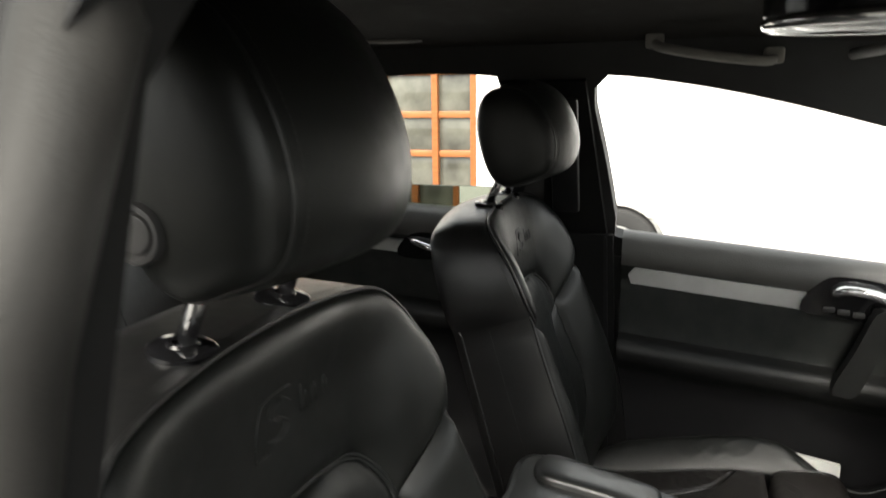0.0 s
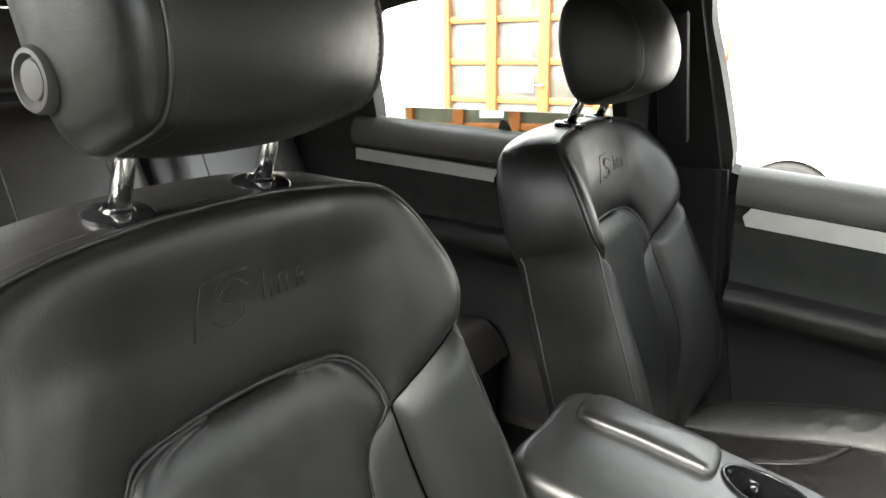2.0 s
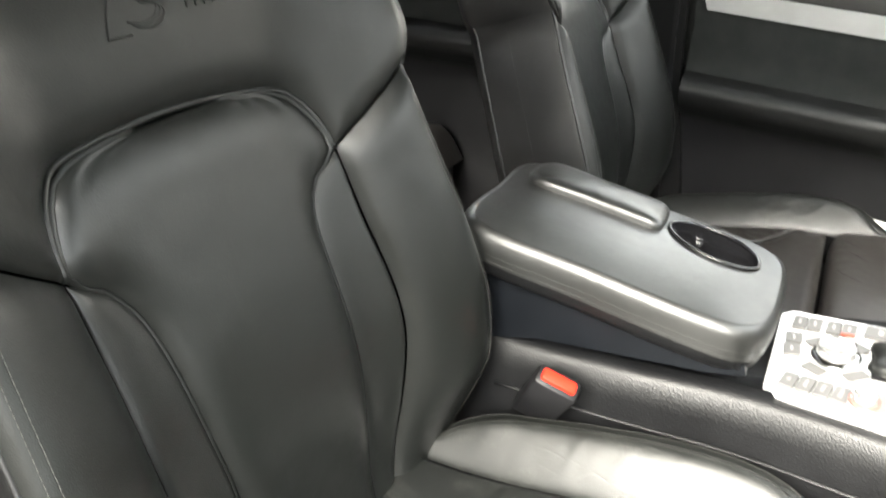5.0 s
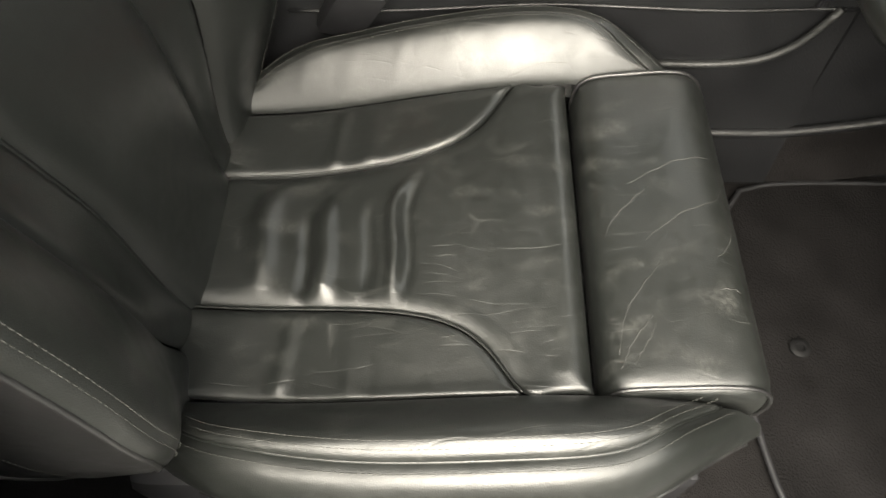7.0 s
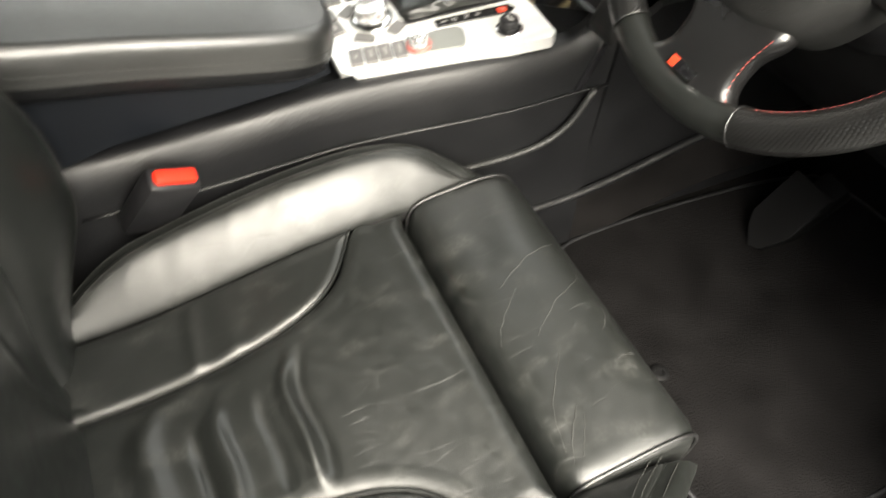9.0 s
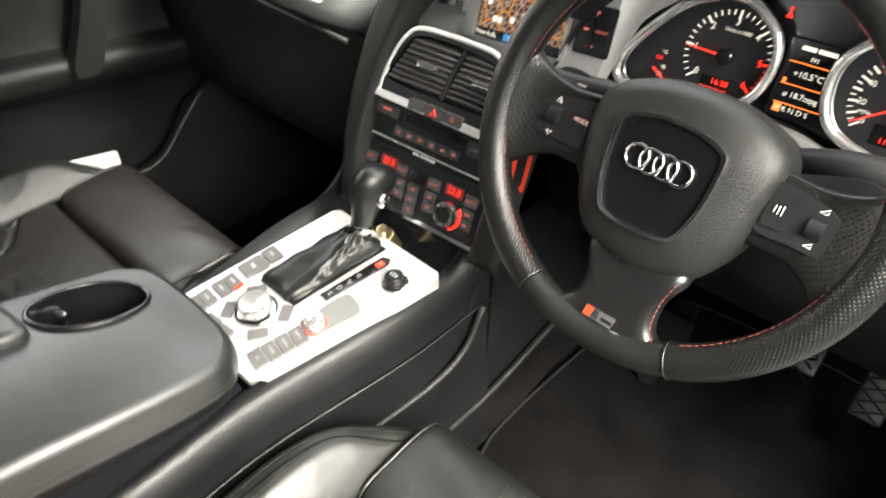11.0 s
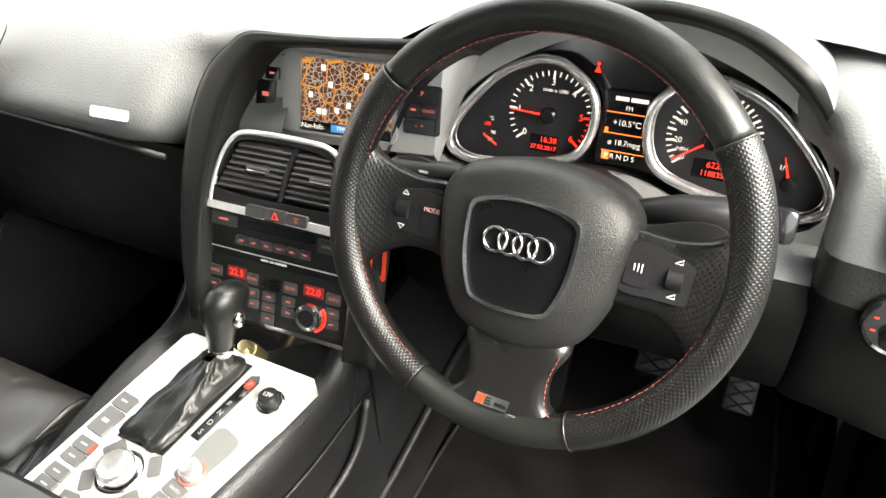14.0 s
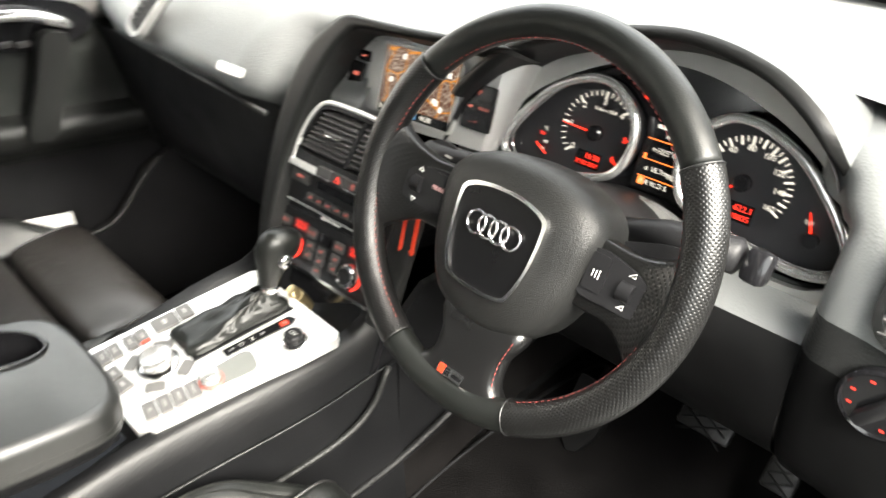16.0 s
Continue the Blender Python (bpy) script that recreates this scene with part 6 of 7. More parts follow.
slab("end_vent_frame", rrect(0.090, 0.110, 0.03, 6), 0.01, EM, CHROME, dash, 0.003, "silver frame of the end vent", holes=[rrect(0.076, 0.096, 0.024, 6)])
slab("end_vent_throat", rrect(0.078, 0.098, 0.024, 6), 0.003, EM @ pose(0, 0, -0.012), PLASTIC, dash, 0)
for k in range(8):
    box("end_vent_slat", (0.074, 0.0035, 0.012), EM @ pose(0, -0.040 + 0.0115 * k, -0.005, 25, 0, 0), KEYCAP, dash, 0.001)
lsw = thing("light_switch", "round black light switch with red marks", "light switch")
LM = Matrix.Translation((0.672, 0.134, 1.062)) @ pose(0, 0, 0, 92, 0, 0)
disc("rim", [(0.034, -0.006), (0.034, 0.002), (0.031, 0.004), (0.029, 0.002), (0, 0.002)], LM, GLOSS, lsw)
box("grip", (0.012, 0.044, 0.014), LM @ pose(0, 0, 0.008, 0, 0, -35), PLASTIC, lsw, 0.004)
for a in (60, 120, 165, 200, 250, 290):
    slab("mark", rrect(0.004, 0.002, 0.0005, 2), 0.0004, LM @ pose(0.023 * math.cos(radians(a)), 0.023 * math.sin(radians(a)), 0.0028), GLOW_RED, lsw, 0)
# pedals
PEDALRIB = mat("worn_pedal_metal", (0.006, 0.006, 0.006), 0.5, 0.3, var=0.3, vsize=90)
for x, w, nm in ((0.46, 0.085, "brake pedal"), (0.585, 0.048, "accelerator pedal")):
    pd = thing("pedal", "ribbed black and metal %s" % nm, "pedal", "pedals")
    PM = Matrix.Translation((x, 0.475, 0.635 if w < 0.07 else 0.66)) @ pose(0, 0, 0, 48, 0, 0)
    box("pad", (w, 0.08 if w > 0.07 else 0.085, 0.014), PM, PEDALRIB, pd, 0.005)
    for k in range(4):
        for q in (-1, 1):
            box("rib", (w * 0.95, 0.0035, 0.004), PM @ pose(0, -0.03 + 0.02 * k, 0.008, 0, 0, 28 * q), LOWER, pd, 0.001)
    tube("arm", [tuple(PM @ Vector((0, 0.02, -0.005))), (x, 0.60, 0.80), (x, 0.62, 0.98)], 0.009, PLASTIC, pd)
for k in range(2):
    tagged(box("pillar_foot", (0.02, 0.5, 0.3), pose(0.71 if k else -0.71, 0.75, 0.65), CARPET, None, 0.01), "dark carpeted side of the footwell", "footwell", kind="structure")
rest = thing("foot_rest", "black plastic foot rest with a worn pale edge", "foot rest")
FR = Matrix.Translation((0.268, 0.412, 0.553)) @ pose(0, 0, 0, 52, 0, 0)
slab("plate", [(-0.034, 0.070), (0.040, 0.070), (0.040, -0.015), (0.020, -0.058), (0.004, -0.064), (-0.020, -0.042), (-0.034, -0.02)], 0.022, FR, LOWER, rest, 0.005)
tube("edge", [tuple(FR @ Vector(p)) for p in ((0.0395, 0.045, -0.003), (0.0385, -0.015, -0.003), (0.020, -0.056, -0.003))], 0.0022, PLASTIC, rest, k=6)
box("bracket", (0.05, 0.16, 0.04), pose(0.268, 0.475, 0.525, 40, 0, 0), LOWER, rest, 0.006)
fm = thing("floor_mat", "black fitted floor mat with a round clip, worn and dusty", "floor mat")
MAT = mat("dusty_floor_mat", (0.0060, 0.0057, 0.0058), 0.95, 0, 0.003, 380, 0.9, 0.35, 14, spec=0.02)
slab("mat", curve([(0.20, 0.04), (0.40, 0.015), (0.60, 0.03), (0.66, 0.10), (0.66, 0.55), (0.62, 0.64), (0.26, 0.64), (0.17, 0.55), (0.15, 0.15)], 50, True).tolist(), 0.008, pose(0, 0, ZF + 0.0075), MAT, fm, 0.003)
tube("edge", [(x, y, ZF + 0.006) for x, y in curve([(0.20, 0.04), (0.40, 0.015), (0.60, 0.03), (0.66, 0.10), (0.66, 0.55), (0.62, 0.64), (0.26, 0.64), (0.17, 0.55), (0.15, 0.15)], 50, True)], 0.004, PLASTIC, fm, closed=True)
disc("clip", [(0.013, 0.0), (0.013, 0.004), (0.010, 0.006), (0.006, 0.006), (0.005, 0.003), (0, 0.003)], pose(0.412, 0.090, ZF + 0.0075), LOWER, fm, "dark round mat clip", k=24)


# ---- centre console ----
CONKEY = mat("grey_console_key", (0.10, 0.097, 0.095), 0.45, 0, 0.0003, 900, 0.2, 0.1, 40, spec=0.4)
console = thing("centre_console", "black grained centre console with brushed aluminium plate", "console")
# flanks: rows along the car, each a section across
rows = []
for y in np.linspace(-0.72, 0.10, 36):
    zt = 0.826 + 0.043 * sm((y + 0.55) / 0.6) + 0.06 * sm((y - 0.0) / 0.12) ** 2
    w = 0.098 + 0.036 * sm((y + 0.3) / 0.3)
    sec = [(-w - 0.03, 0.50), (-w - 0.02, 0.62), (-w - 0.012, 0.72), (-w - 0.010, zt - 0.045), (-w - 0.004, zt - 0.015), (-w + 0.014, zt), (-w + 0.024, zt - 0.02), (0.0, zt - 0.045)]
    c0 = -0.012
    row = [(c0 + x, y, z) for x, z in sec] + [(c0 - x, y, z) for x, z in sec[::-1]]
    rows.append(row)
loft("flank", rows, CONSKIN, console, "black grained console flank")
for q in (-1, 1):
    tube("groove", [(-0.012 + q * (0.112 + 0.036 * sm((y + 0.3) / 0.3)), y, 0.755 + 0.040 * sm((y + 0.5) / 0.6)) for y in np.linspace(-0.55, 0.10, 24)], 0.0022, CONSKIN, console)
    tube("pocket_rib", curve([(-0.012 + q * 0.135, -0.16, 0.70), (-0.012 + q * 0.150, -0.02, 0.715), (-0.012 + q * 0.156, 0.04, 0.745), (-0.012 + q * 0.155, 0.075, 0.80)], 20).tolist(), 0.005, GRAIN, console)
    rows = [[(-0.012 + q * (0.150 + 0.010 * k), y, 0.49 + 0.10 * (1 - k) + 0.05 * sm((y - 0.1) / 0.3)) for y in np.linspace(-0.10, 0.75, 20)] for k in (0.0, 0.5, 1.0)]
    loft("carpet_edge", rows, CARPET, console)
    tube("lower_rib", [(-0.012 + q * 0.158, y, 0.60 + 0.06 * sm((y - 0.05) / 0.35)) for y in np.linspace(-0.06, 0.42, 18)], 0.007, CONSKIN, console)
    slab("footwell_side", [(0.099, 0.50), (0.099, 0.86), (0.15, 0.90), (0.30, 0.90), (0.9, 0.80), (0.9, 0.50)], 0.012, YZ(-0.012 + q * 0.150 + (0.012 if q < 0 else 0)), CONSKIN, console, 0.003)
# the plate and what stands on it
PA = math.degrees(math.atan(0.13))
PM = Matrix.Translation((0.004, -0.163, 0.8545)) @ pose(0, 0, 0, PA, 0, 0)
plate_o = [(-0.085, 0.174), (-0.077, 0.182), (0.112, 0.178), (0.121, 0.168), (0.078, -0.062), (0.062, -0.076), (-0.100, -0.074), (-0.112, -0.062)]
slab("aluminium_plate", plate_o, 0.015, PM @ pose(0, 0, 0.004), ALU, console, 0.002, "brushed aluminium console plate")
slab("gaiter_frame", [(-0.053, 0.026), (-0.036, 0.166), (0.031, 0.166), (0.015, 0.026)], 0.004, PM @ pose(0, 0, 0.006), PLASTIC, console, 0.001)


def quad_key(cx_, cy_, w, t, ang, mark=None):
    m_ = PM @ pose(cx_, cy_, 0.0085, 0, 0, ang)
    b = slab("key", rrect(w, t, 0.0015, 3), 0.005, m_, CONKEY, console, 0.0008)
    if mark:
        text(mark, 0.005, m_ @ pose(0, 0, 0.0003), PRINT, b)
    else:
        slab("mark", rrect(w * 0.4, t * 0.14, 0.0003, 2), 0.0003, m_ @ pose(0, 0, 0.0003), PRINT, b, 0)


quad_key(-0.078, 0.064, 0.026, 0.020, -7)
quad_key(-0.079, 0.035, 0.026, 0.034, -7)
for k, y in enumerate((0.002, -0.0145, -0.035, -0.0515)):
    quad_key(-0.0775 - 0.001 * k, y, 0.027, 0.0155, -5)
slab("red_mark", rrect(0.004, 0.014, 0.001, 2), 0.001, PM @ pose(-0.063, 0.001, 0.0095, 0, 0, -5), RED, console, 0)
for x in (-0.042, -0.016):
    quad_key(x, -0.055, 0.022, 0.018, 4)
for k, tx in enumerate(("RADIO", "MEDIA", "NAME", "TEL")):
    quad_key(0.0585 - 0.0035 * k, -0.001 - 0.0170 * k, 0.027, 0.0155, -12, tx)
slab("ash_lid", curve([(0.052, 0.077), (0.072, 0.078), (0.087, 0.067), (0.080, 0.034), (0.074, 0.012), (0.045, 0.012), (0.046, 0.036)], 30, True).tolist(), 0.004, PM @ pose(0, 0, 0.0075), mat("grey_satin_lid", (0.16, 0.165, 0.155), 0.4, 0.2, var=0.06, vsize=30), console, 0.001, "grey satin lid")
dial_o = thing("menu_dial", "large ribbed silver menu dial with a black collar", "dial")
slab("island", rrect(0.098, 0.066, 0.012, 5), 0.004, PM @ pose(-0.011, -0.012, 0.0065, 0, 0, 6), SILVER, dial_o, 0.001)
disc("collar", [(0.026, 0), (0.026, 0.005), (0.024, 0.007), (0.020, 0.008)], PM @ pose(-0.011, -0.009, 0.006), CHROME, dial_o, k=40)
disc("knob", [(0.0205, 0.004), (0.0205, 0.016), (0.0195, 0.019), (0.017, 0.0205), (0.012, 0.0195), (0, 0.0185)], PM @ pose(-0.011, -0.009, 0.006), SATIN, dial_o, "silver turning knob", k=40)
for a in (35, 145, 215, 325):
    m_ = PM @ pose(-0.011, -0.009, 0.0085, 0, 0, a) @ pose(0.036, 0, 0)
    slab("corner_key", rrect(0.014, 0.024, 0.002, 3), 0.004, m_, CONKEY, dial_o, 0.001)
vol = thing("volume_knob", "small silver volume knob with a red ring", "knob")
disc("ring", [(0.015, 0), (0.015, 0.003), (0.013, 0.004)], PM @ pose(0.064, 0.021, 0.0075), mat("pink_ring", (0.45, 0.12, 0.1), 0.4, var=0.05, vsize=60), vol, "dull red ring", k=30)
disc("knob", [(0.012, 0.001), (0.0115, 0.014), (0.010, 0.016), (0.006, 0.0165), (0.005, 0.014), (0, 0.014)], PM @ pose(0.064, 0.021, 0.0075), SATIN, vol, "silver knob", k=30)
lig = thing("power_socket", "black power socket cap in a bright ring", "power socket")
disc("ring", [(0.0165, 0), (0.0165, 0.002), (0.0145, 0.0025), (0.0140, 0.001)], PM @ pose(0.086, 0.129, 0.006), CHROME, lig, k=32)
disc("cap", [(0.013, 0), (0.013, 0.006), (0.0115, 0.007), (0.0115, 0.014), (0.010, 0.0155), (0, 0.0155)], PM @ pose(0.086, 0.129, 0.0062), PLASTIC, lig, k=28)
text("12V", 0.008, PM @ pose(0.086, 0.129, 0.0220), WHITE, lig)
# gate letters
slab("gate_strip", [(0.0270, 0.058), (0.0400, 0.056), (0.0545, 0.148), (0.0500, 0.156), (0.0400, 0.152)], 0.004, PM @ pose(0, 0, 0.0064), GLOSS, console, 0.0005, "gloss black selector gate strip")
for tx, x, y in (("P", 0.047, 0.140), ("R", 0.0415, 0.109), ("N", 0.0395, 0.095), ("D", 0.0375, 0.080), ("S", 0.0355, 0.066)):
    m_ = PM @ pose(x, y, 0.0070, 0, 0, -12)
    if tx == "P":
        slab("gate_field", rrect(0.010, 0.012, 0.002, 3), 0.0005, m_, RED, console, 0.0001)
    text(tx, 0.0095, m_ @ pose(0, 0, 0.0003), PRINT, console)

# gear lever
gear = thing("gear_selector", "black leather gear lever with a gaiter and chrome collar", "gear lever")
bl = curve([(-0.049, 0.030), (-0.041, 0.095), (-0.0327, 0.161), (0.0, 0.163), (0.0274, 0.161), (0.019, 0.096), (0.0114, 0.031), (-0.02, 0.029)], 48, True)
bc, top = bl.mean(0), np.array((0.009, 0.141))
rows = []
for k, (f, z, sh_) in enumerate(((1.0, 0.005, 0.0), (1.01, 0.012, 0.0), (0.96, 0.019, 0.02), (0.86, 0.026, 0.10), (0.72, 0.032, 0.26), (0.58, 0.039, 0.45), (0.45, 0.047, 0.65), (0.34, 0.055, 0.82), (0.25, 0.063, 0.95), (0.20, 0.071, 1.0))):
    c = bc * (1 - sh_) + top * sh_
    w = lambda j: math.sin(0.9 * j + 2.1 * k) + 0.7 * math.sin(0.37 * j - 1.3 * k)
    rows.append([tuple(PM @ Vector((*(c + (p - bc) * f * (1 + 0.03 * w(j) * (0 < k < 9))), 0.004 + 0.62 * z + 0.0022 * w(j + 5) * (0 < k < 9)))) for j, p in enumerate(bl)])
loft("gaiter", rows, LEATHER, gear, "soft black leather gaiter", closed=True)
for i in (2, 6, 26, 42, 46):
    stitches("stitching", [r[i] for r in rows], SEAM, gear)
gb, gt = Vector((0.013, -0.020, 0.914)), Vector((0.023, -0.008, 0.990))
ax = (gt - gb).normalized()
disc("collar", [(0.0125, -0.004), (0.0145, 0.0), (0.0145, 0.008), (0.0125, 0.011)], Matrix.Translation(gb) @ ax.to_track_quat("Z", "Y").to_matrix().to_4x4(), CHROME, gear, "chrome collar", k=28)
rows = []
for h, rx, ry, o in ((0.0, 0.0125, 0.0125, 0.0), (0.016, 0.0145, 0.0150, 0.0), (0.032, 0.0170, 0.0190, 0.001), (0.046, 0.0205, 0.0245, 0.003), (0.058, 0.0225, 0.0285, 0.006), (0.068, 0.0225, 0.0295, 0.009), (0.077, 0.0200, 0.0270, 0.011), (0.084, 0.0145, 0.0205, 0.011), (0.0875, 0.0075, 0.0110, 0.010), (0.0885, 0.0005, 0.0005, 0.010)):
    c = gb + ax * h + Vector((0, o, 0))
    rows.append([tuple(c + Vector((rx * math.cos(a), ry * math.sin(a), -0.25 * ry * math.sin(a) * min(1, h / 0.05)))) for a in np.linspace(0, 2 * math.pi, 28, endpoint=False)])
loft("knob", rows, LEATHER, gear, "leather knob", closed=True)
for i in (4, 10):
    stitches("stitching", [r_[i] for r_ in rows[1:8]], SEAM, gear)
tube("release", [gt + Vector((0.008, 0.004, -0.028)), gt + Vector((0.021, 0.000, -0.026)), gt + Vector((0.024, 0.000, -0.026))], [0.010, 0.010, 0.007], CHROME, gear, "chrome release button", k=14)

# ---- armrest ----
arm = thing("armrest", "black leather centre armrest with a cup holder and split lid", "armrest")
ang = -math.degrees(math.atan2(0.050, 0.28))
AM = Matrix.Translation((-0.012, -0.34, 0.940)) @ pose(0, 0, 0, ang, 0, 0)
sec_o = curve([(-0.112, -0.26), (-0.116, -0.10), (-0.112, 0.04), (-0.100, 0.085), (-0.07, 0.102), (0.0, 0.106), (0.07, 0.102), (0.102, 0.085), (0.115, 0.04), (0.118, -0.10), (0.114, -0.26), (0.0, -0.275)], 72, True)
cup_c = np.array((-0.045, 0.008))
cup = np.array([(cup_c[0] + 0.040 * math.cos(a) * 1.0, cup_c[1] + 0.058 * math.sin(a)) for a in np.linspace(0, 2 * math.pi, 36, endpoint=False)])
cup = np.array([(cup_c[0] + (p[0] - cup_c[0]) * math.cos(0.25) + (p[1] - cup_c[1]) * math.sin(0.25), cup_c[1] - (p[0] - cup_c[0]) * math.sin(0.25) + (p[1] - cup_c[1]) * math.cos(0.25)) for p in cup])
oc = np.array((0.0, -0.08))
# body: rolled sides
rows = []
for k, z in ((0.90, 0.0), (0.955, -0.003), (0.985, -0.011), (1.0, -0.024), (1.0, -0.040), (0.985, -0.052), (0.95, -0.058), (0.80, -0.060)):
    rows.append([tuple(AM @ Vector((*(oc + (p - oc) * np.array((k, 1 - (1 - k) * 0.7))), z))) for p in sec_o])
loft("side_roll", rows[:5], LEATHER_ARM, arm, closed=True)
loft("underside", rows[4:], CONSKIN, arm, "black plastic underside", closed=True)
top_o = np.array([oc + (p - oc) * np.array((0.905, 1 - 0.095 * 0.7)) for p in sec_o])
dome = lambda x, y: 0.007 * max(0.0, 1 - (abs(x) / 0.105) ** 2.2) * float(sm((0.099 - y) / 0.075)) * float(sm((y + 0.27) / 0.05))
th = np.linspace(-math.pi, math.pi, 96, endpoint=False)


def around(p):
    """Distance of a closed outline from the cup's middle, at the angles th."""
    d = p - cup_c
    a = np.arctan2(d[:, 1], d[:, 0])
    k = np.argsort(a)
    return np.interp(th, a[k], np.hypot(d[k, 0], d[k, 1]), period=2 * math.pi)


r_o, r_c = around(top_o), around(cup)
rows = []
for k in np.linspace(0, 1, 10):
    q = cup_c + (r_o * (1 - k) + r_c * k)[:, None] * np.stack([np.cos(th), np.sin(th)], 1)
    rows.append([tuple(AM @ Vector((x, y, dome(x, y)))) for x, y in q])
loft("top", rows, LEATHER_ARM, arm, "domed leather top", closed=True)
for o in (0.0, 0.008):
    p_ = [tuple(AM @ Vector((*(oc + (p - oc) * np.array((1.002, 1.001))), -0.028 - o))) for p in sec_o[18:58]]
    stitches("stitching", p_, SEAM, arm)
lid = curve([(-0.098, -0.235), (-0.100, -0.15), (-0.098, -0.07), (-0.085, -0.058), (-0.030, -0.055), (-0.022, -0.068), (-0.022, -0.15), (-0.025, -0.235)], 50, True)
lid_rows = []
lc = lid.mean(0)
for k, z in ((1.0, -0.002), (1.0, 0.004), (0.96, 0.009), (0.88, 0.012), (0.5, 0.0145), (0.02, 0.015)):
    lid_rows.append([tuple(AM @ Vector((*(lc + (p - lc) * k), z + dome(*(lc + (p - lc) * k))))) for p in lid])
loft("lid", lid_rows, LEATHER_ARM, arm, "padded leather lid", closed=True)
loft("cup_well", [[tuple(AM @ Vector((*(cup_c + (p - cup_c) * k), z + dome(*p)))) for p in cup] for k, z in ((1.0, 0.001), (0.97, -0.01), (0.93, -0.06), (0.90, -0.085), (0.02, -0.086))], GLOSS, arm, "gloss black cup holder", closed=True)
tube("cup_rim", [tuple(AM @ Vector((*p, 0.0015 + dome(*p)))) for p in cup], 0.0028, GLOSS, arm, closed=True)
for a in (20, 200):
    p = cup_c + np.array((0.034 * math.cos(radians(a)), 0.050 * math.sin(radians(a))))
    box("cup_spring", (0.012, 0.010, 0.02), AM @ pose(p[0], p[1], -0.025), CHROME, arm, 0.003)
# the wedge-shaped box under it
slab("storage_box", [(-0.62, 0.80), (-0.62, 0.945), (-0.50, 0.928), (-0.262, 0.882), (-0.258, 0.868), (-0.30, 0.858), (-0.5, 0.835)], 0.20, YZ(0.088), mat("blue_black_plastic", (0.004, 0.005, 0.0068), 0.5, 0, 0.0004, 900, 0.3, 0.15, 20, spec=0.2), arm, 0.004, "dark blue-black storage box")
tube("box_edge", [(0.090, -0.60, 0.935), (0.090, -0.50, 0.922), (0.090, -0.265, 0.878)], 0.0035, CONSKIN, arm)


# ---- outside ----
BX = -8.0
fac = thing("glazed_front", "timber-framed glazed shop front with small panes", "shop front")
PANE = mat("dim_shop_glass", (0.085, 0.085, 0.07), 0.06, var=0.5, vsize=2.2)
posts = [-5.75, -5.04, -4.26, -3.507, -2.98]
for k, y in enumerate(posts):
    w = 0.10 if k in (1, 2) else 0.055
    box("post", (0.14, w * 1.5, 4.4), pose(BX, y, 2.2), ROUGH_WOOD, fac, 0.006)
bars = [0.22, 0.74, 1.25, 1.80, 2.35, 2.90]
for a, b in zip(posts, posts[1:]):
    ya, yb = a, b
    for z in bars:
        box("bar", (0.07, yb - ya, 0.085), pose(BX, (ya + yb) / 2, z), ROUGH_WOOD, fac, 0.005)
    for z0, z1 in zip(bars, bars[1:]):
        box("pane", (0.01, yb - ya - 0.04, z1 - z0 - 0.04), pose(BX - 0.01, (ya + yb) / 2, (z0 + z1) / 2), PANE, fac, 0.001)
for y, z, w, h in ((-4.565, 1.50, 0.23, 0.40), (-4.59, 0.99, 0.33, 0.29), (-4.56, 1.93, 0.15, 0.21), (-3.99, 1.81, 0.08, 0.11)):
    tagged(box("notice", (0.004, w, h), pose(BX + 0.012, y, z), CARD, None, 0.0008), "white paper notice taped inside the shop window", "notice", "notices")
tube("door_lever", [(BX + 0.06, -4.24, 0.95), (BX + 0.11, -4.24, 0.95), (BX + 0.115, -4.35, 0.945)], 0.014, CHROME, fac, k=8)
tagged(box("backdrop_wall", (0.3, 9.0, 4.2), pose(BX - 0.05, -5.80 - 4.5, 2.1), RENDERWALL, None, 0.01), "pale rendered wall beside the shop front", "wall", kind="structure")
tagged(box("backdrop_wall_upper", (0.3, 12.0, 1.2), pose(BX - 0.05, -5.75 + 6, 3.2), RENDERWALL, None, 0.01), "pale rendered wall over the shop front", "wall", kind="structure")
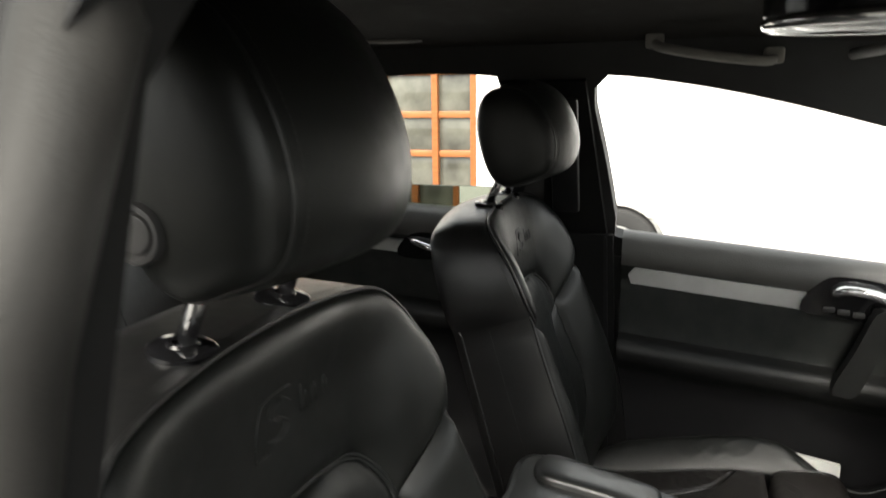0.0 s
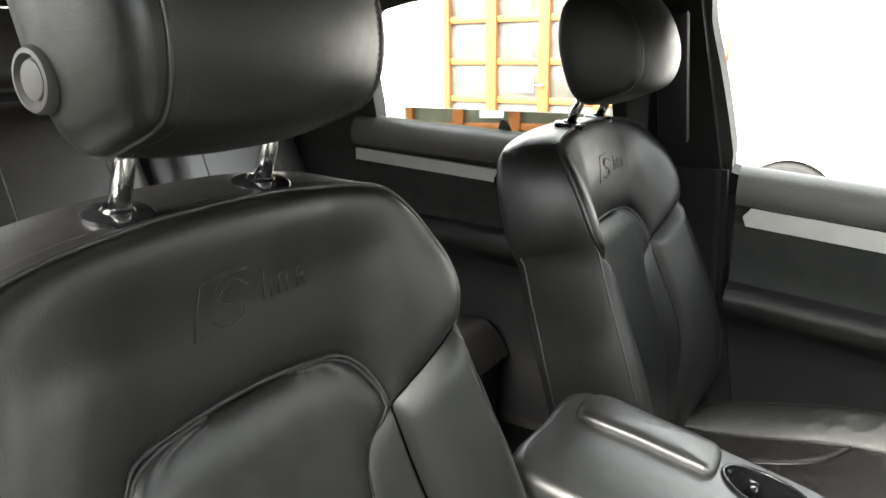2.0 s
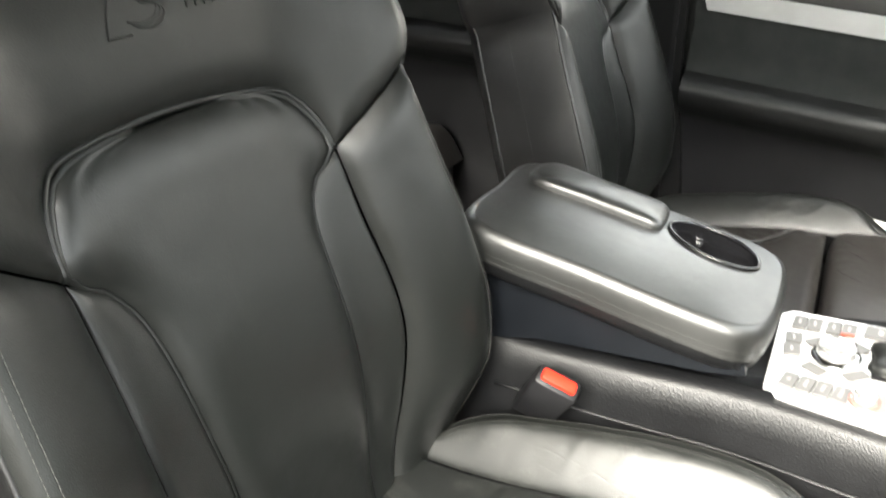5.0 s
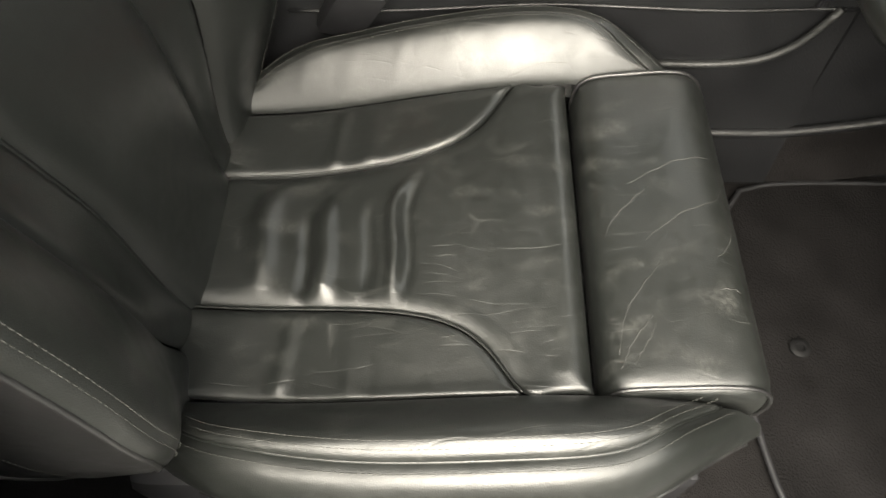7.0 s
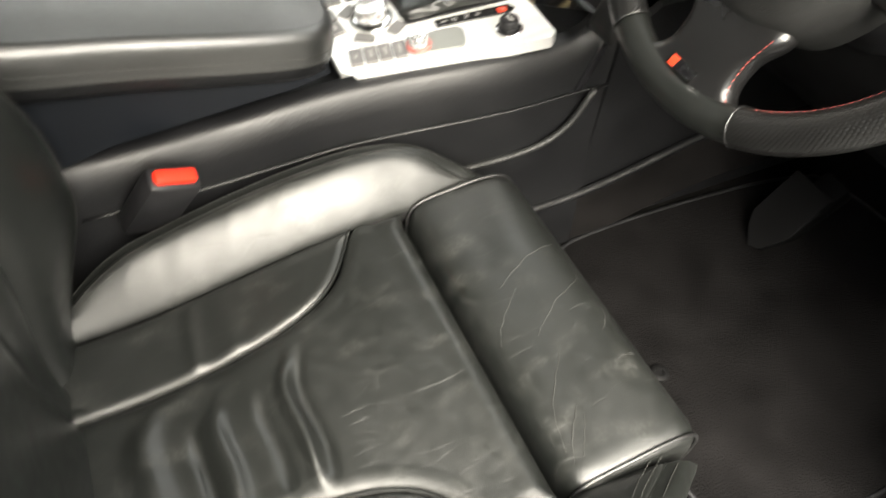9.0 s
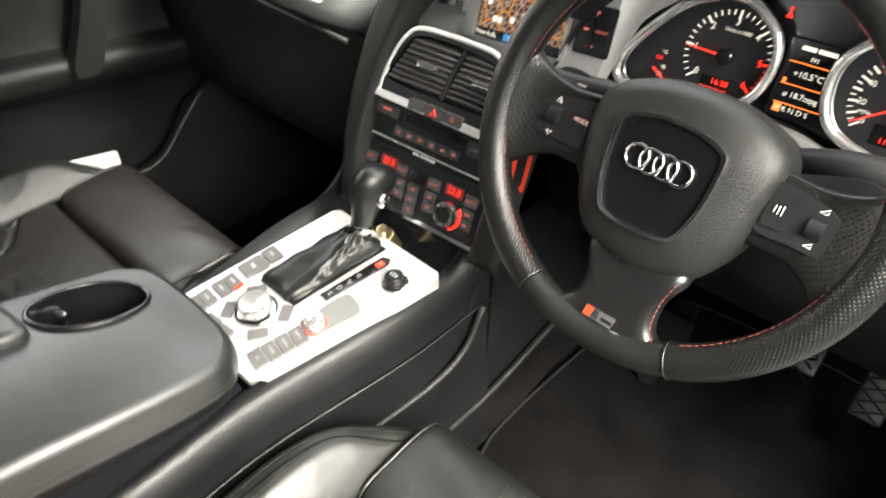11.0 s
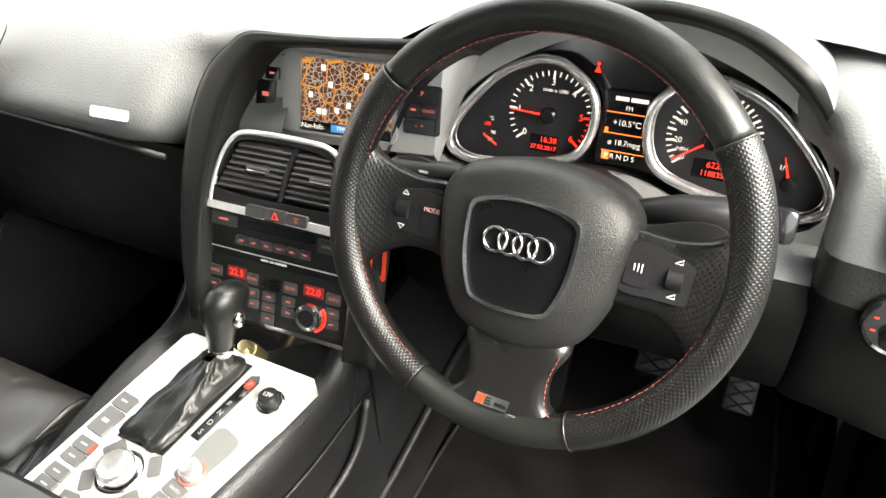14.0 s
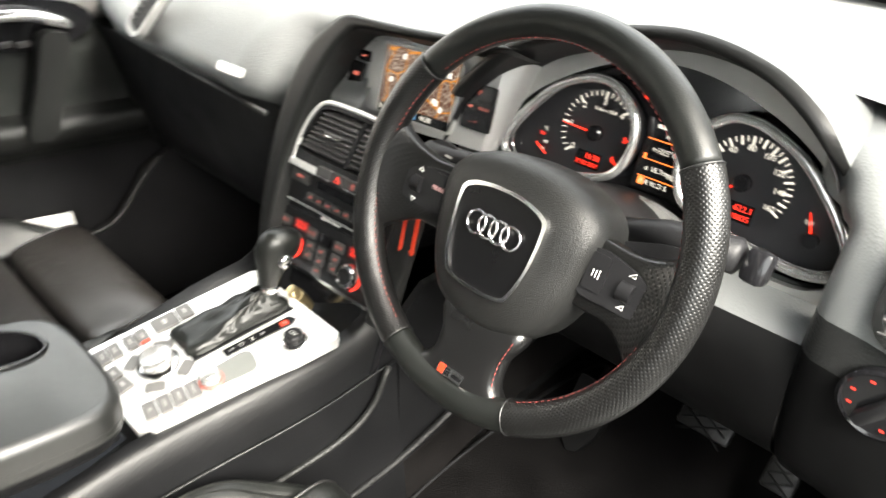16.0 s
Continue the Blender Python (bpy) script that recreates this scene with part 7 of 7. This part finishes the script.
tagged(box("backdrop_wall_side", (0.3, 9.0, 4.2), pose(BX - 0.05, -2.93 + 4.5, 2.1), RENDERWALL, None, 0.01), "pale rendered wall beyond the shop front", "wall", kind="structure")

van = thing("van", "white van parked alongside with dark wheels", "van")
VX = -4.5
vy = -0.85
arch = [(vy + 0.38 * math.cos(a), 0.34 + 0.38 * math.sin(a)) for a in np.linspace(math.pi, 0, 24)]
arch2 = [(vy + 2.9 + 0.38 * math.cos(a), 0.34 + 0.38 * math.sin(a)) for a in np.linspace(math.pi, 0, 24)]
body = [(vy - 0.85, 0.30)] + arch + arch2 + [(vy + 3.7, 0.30), (vy + 3.8, 1.0), (vy + 3.7, 1.95), (vy + 3.4, 2.15), (vy + 0.75, 2.15), (vy + 0.2, 1.95), (vy - 0.40, 1.80), (vy - 0.62, 1.25), (vy - 0.80, 0.98), (vy - 0.95, 0.7)]
slab("body", body, 1.7, YZ(VX), VANPAINT, van, 0.05)
tube("crease", [(VX + 0.001, vy + 0.45, 0.815), (VX + 0.001, vy + 2.5, 0.70)], 0.006, SILVER, van, k=6)
lamp = tube("tail_lamp", [(VX + 0.004, vy - 0.485, 1.19), (VX + 0.004, vy - 0.47, 1.34), (VX + 0.004, vy - 0.455, 1.50)], 0.024, RED, van, "red tail lamp strip", k=8)
# shading along the body edge by the lamp, drawn as a grey tube
tube("body_edge_shade", [(VX + 0.002, vy - 0.43, 1.13), (VX + 0.002, vy - 0.415, 1.33), (VX + 0.002, vy - 0.40, 1.52)], 0.010, SILVER, van, k=8)
for y in (vy, vy + 2.9):
    wh = new("wheel")
    wh.parent = van
    m_ = Matrix.Translation((VX - 0.02, y, 0.33)) @ pose(0, 0, 0, 0, 90, 0)
    disc("tyre", [(0.20, -0.18), (0.31, -0.18), (0.33, -0.15), (0.33, -0.02), (0.31, 0.01), (0.22, 0.012), (0.20, 0.0)], m_, RUBBER, wh, k=40)
    disc("rim", [(0.205, -0.02), (0.19, 0.0), (0.15, -0.02), (0.06, -0.01), (0.05, 0.012), (0, 0.014)], m_, SILVER, wh, k=40)
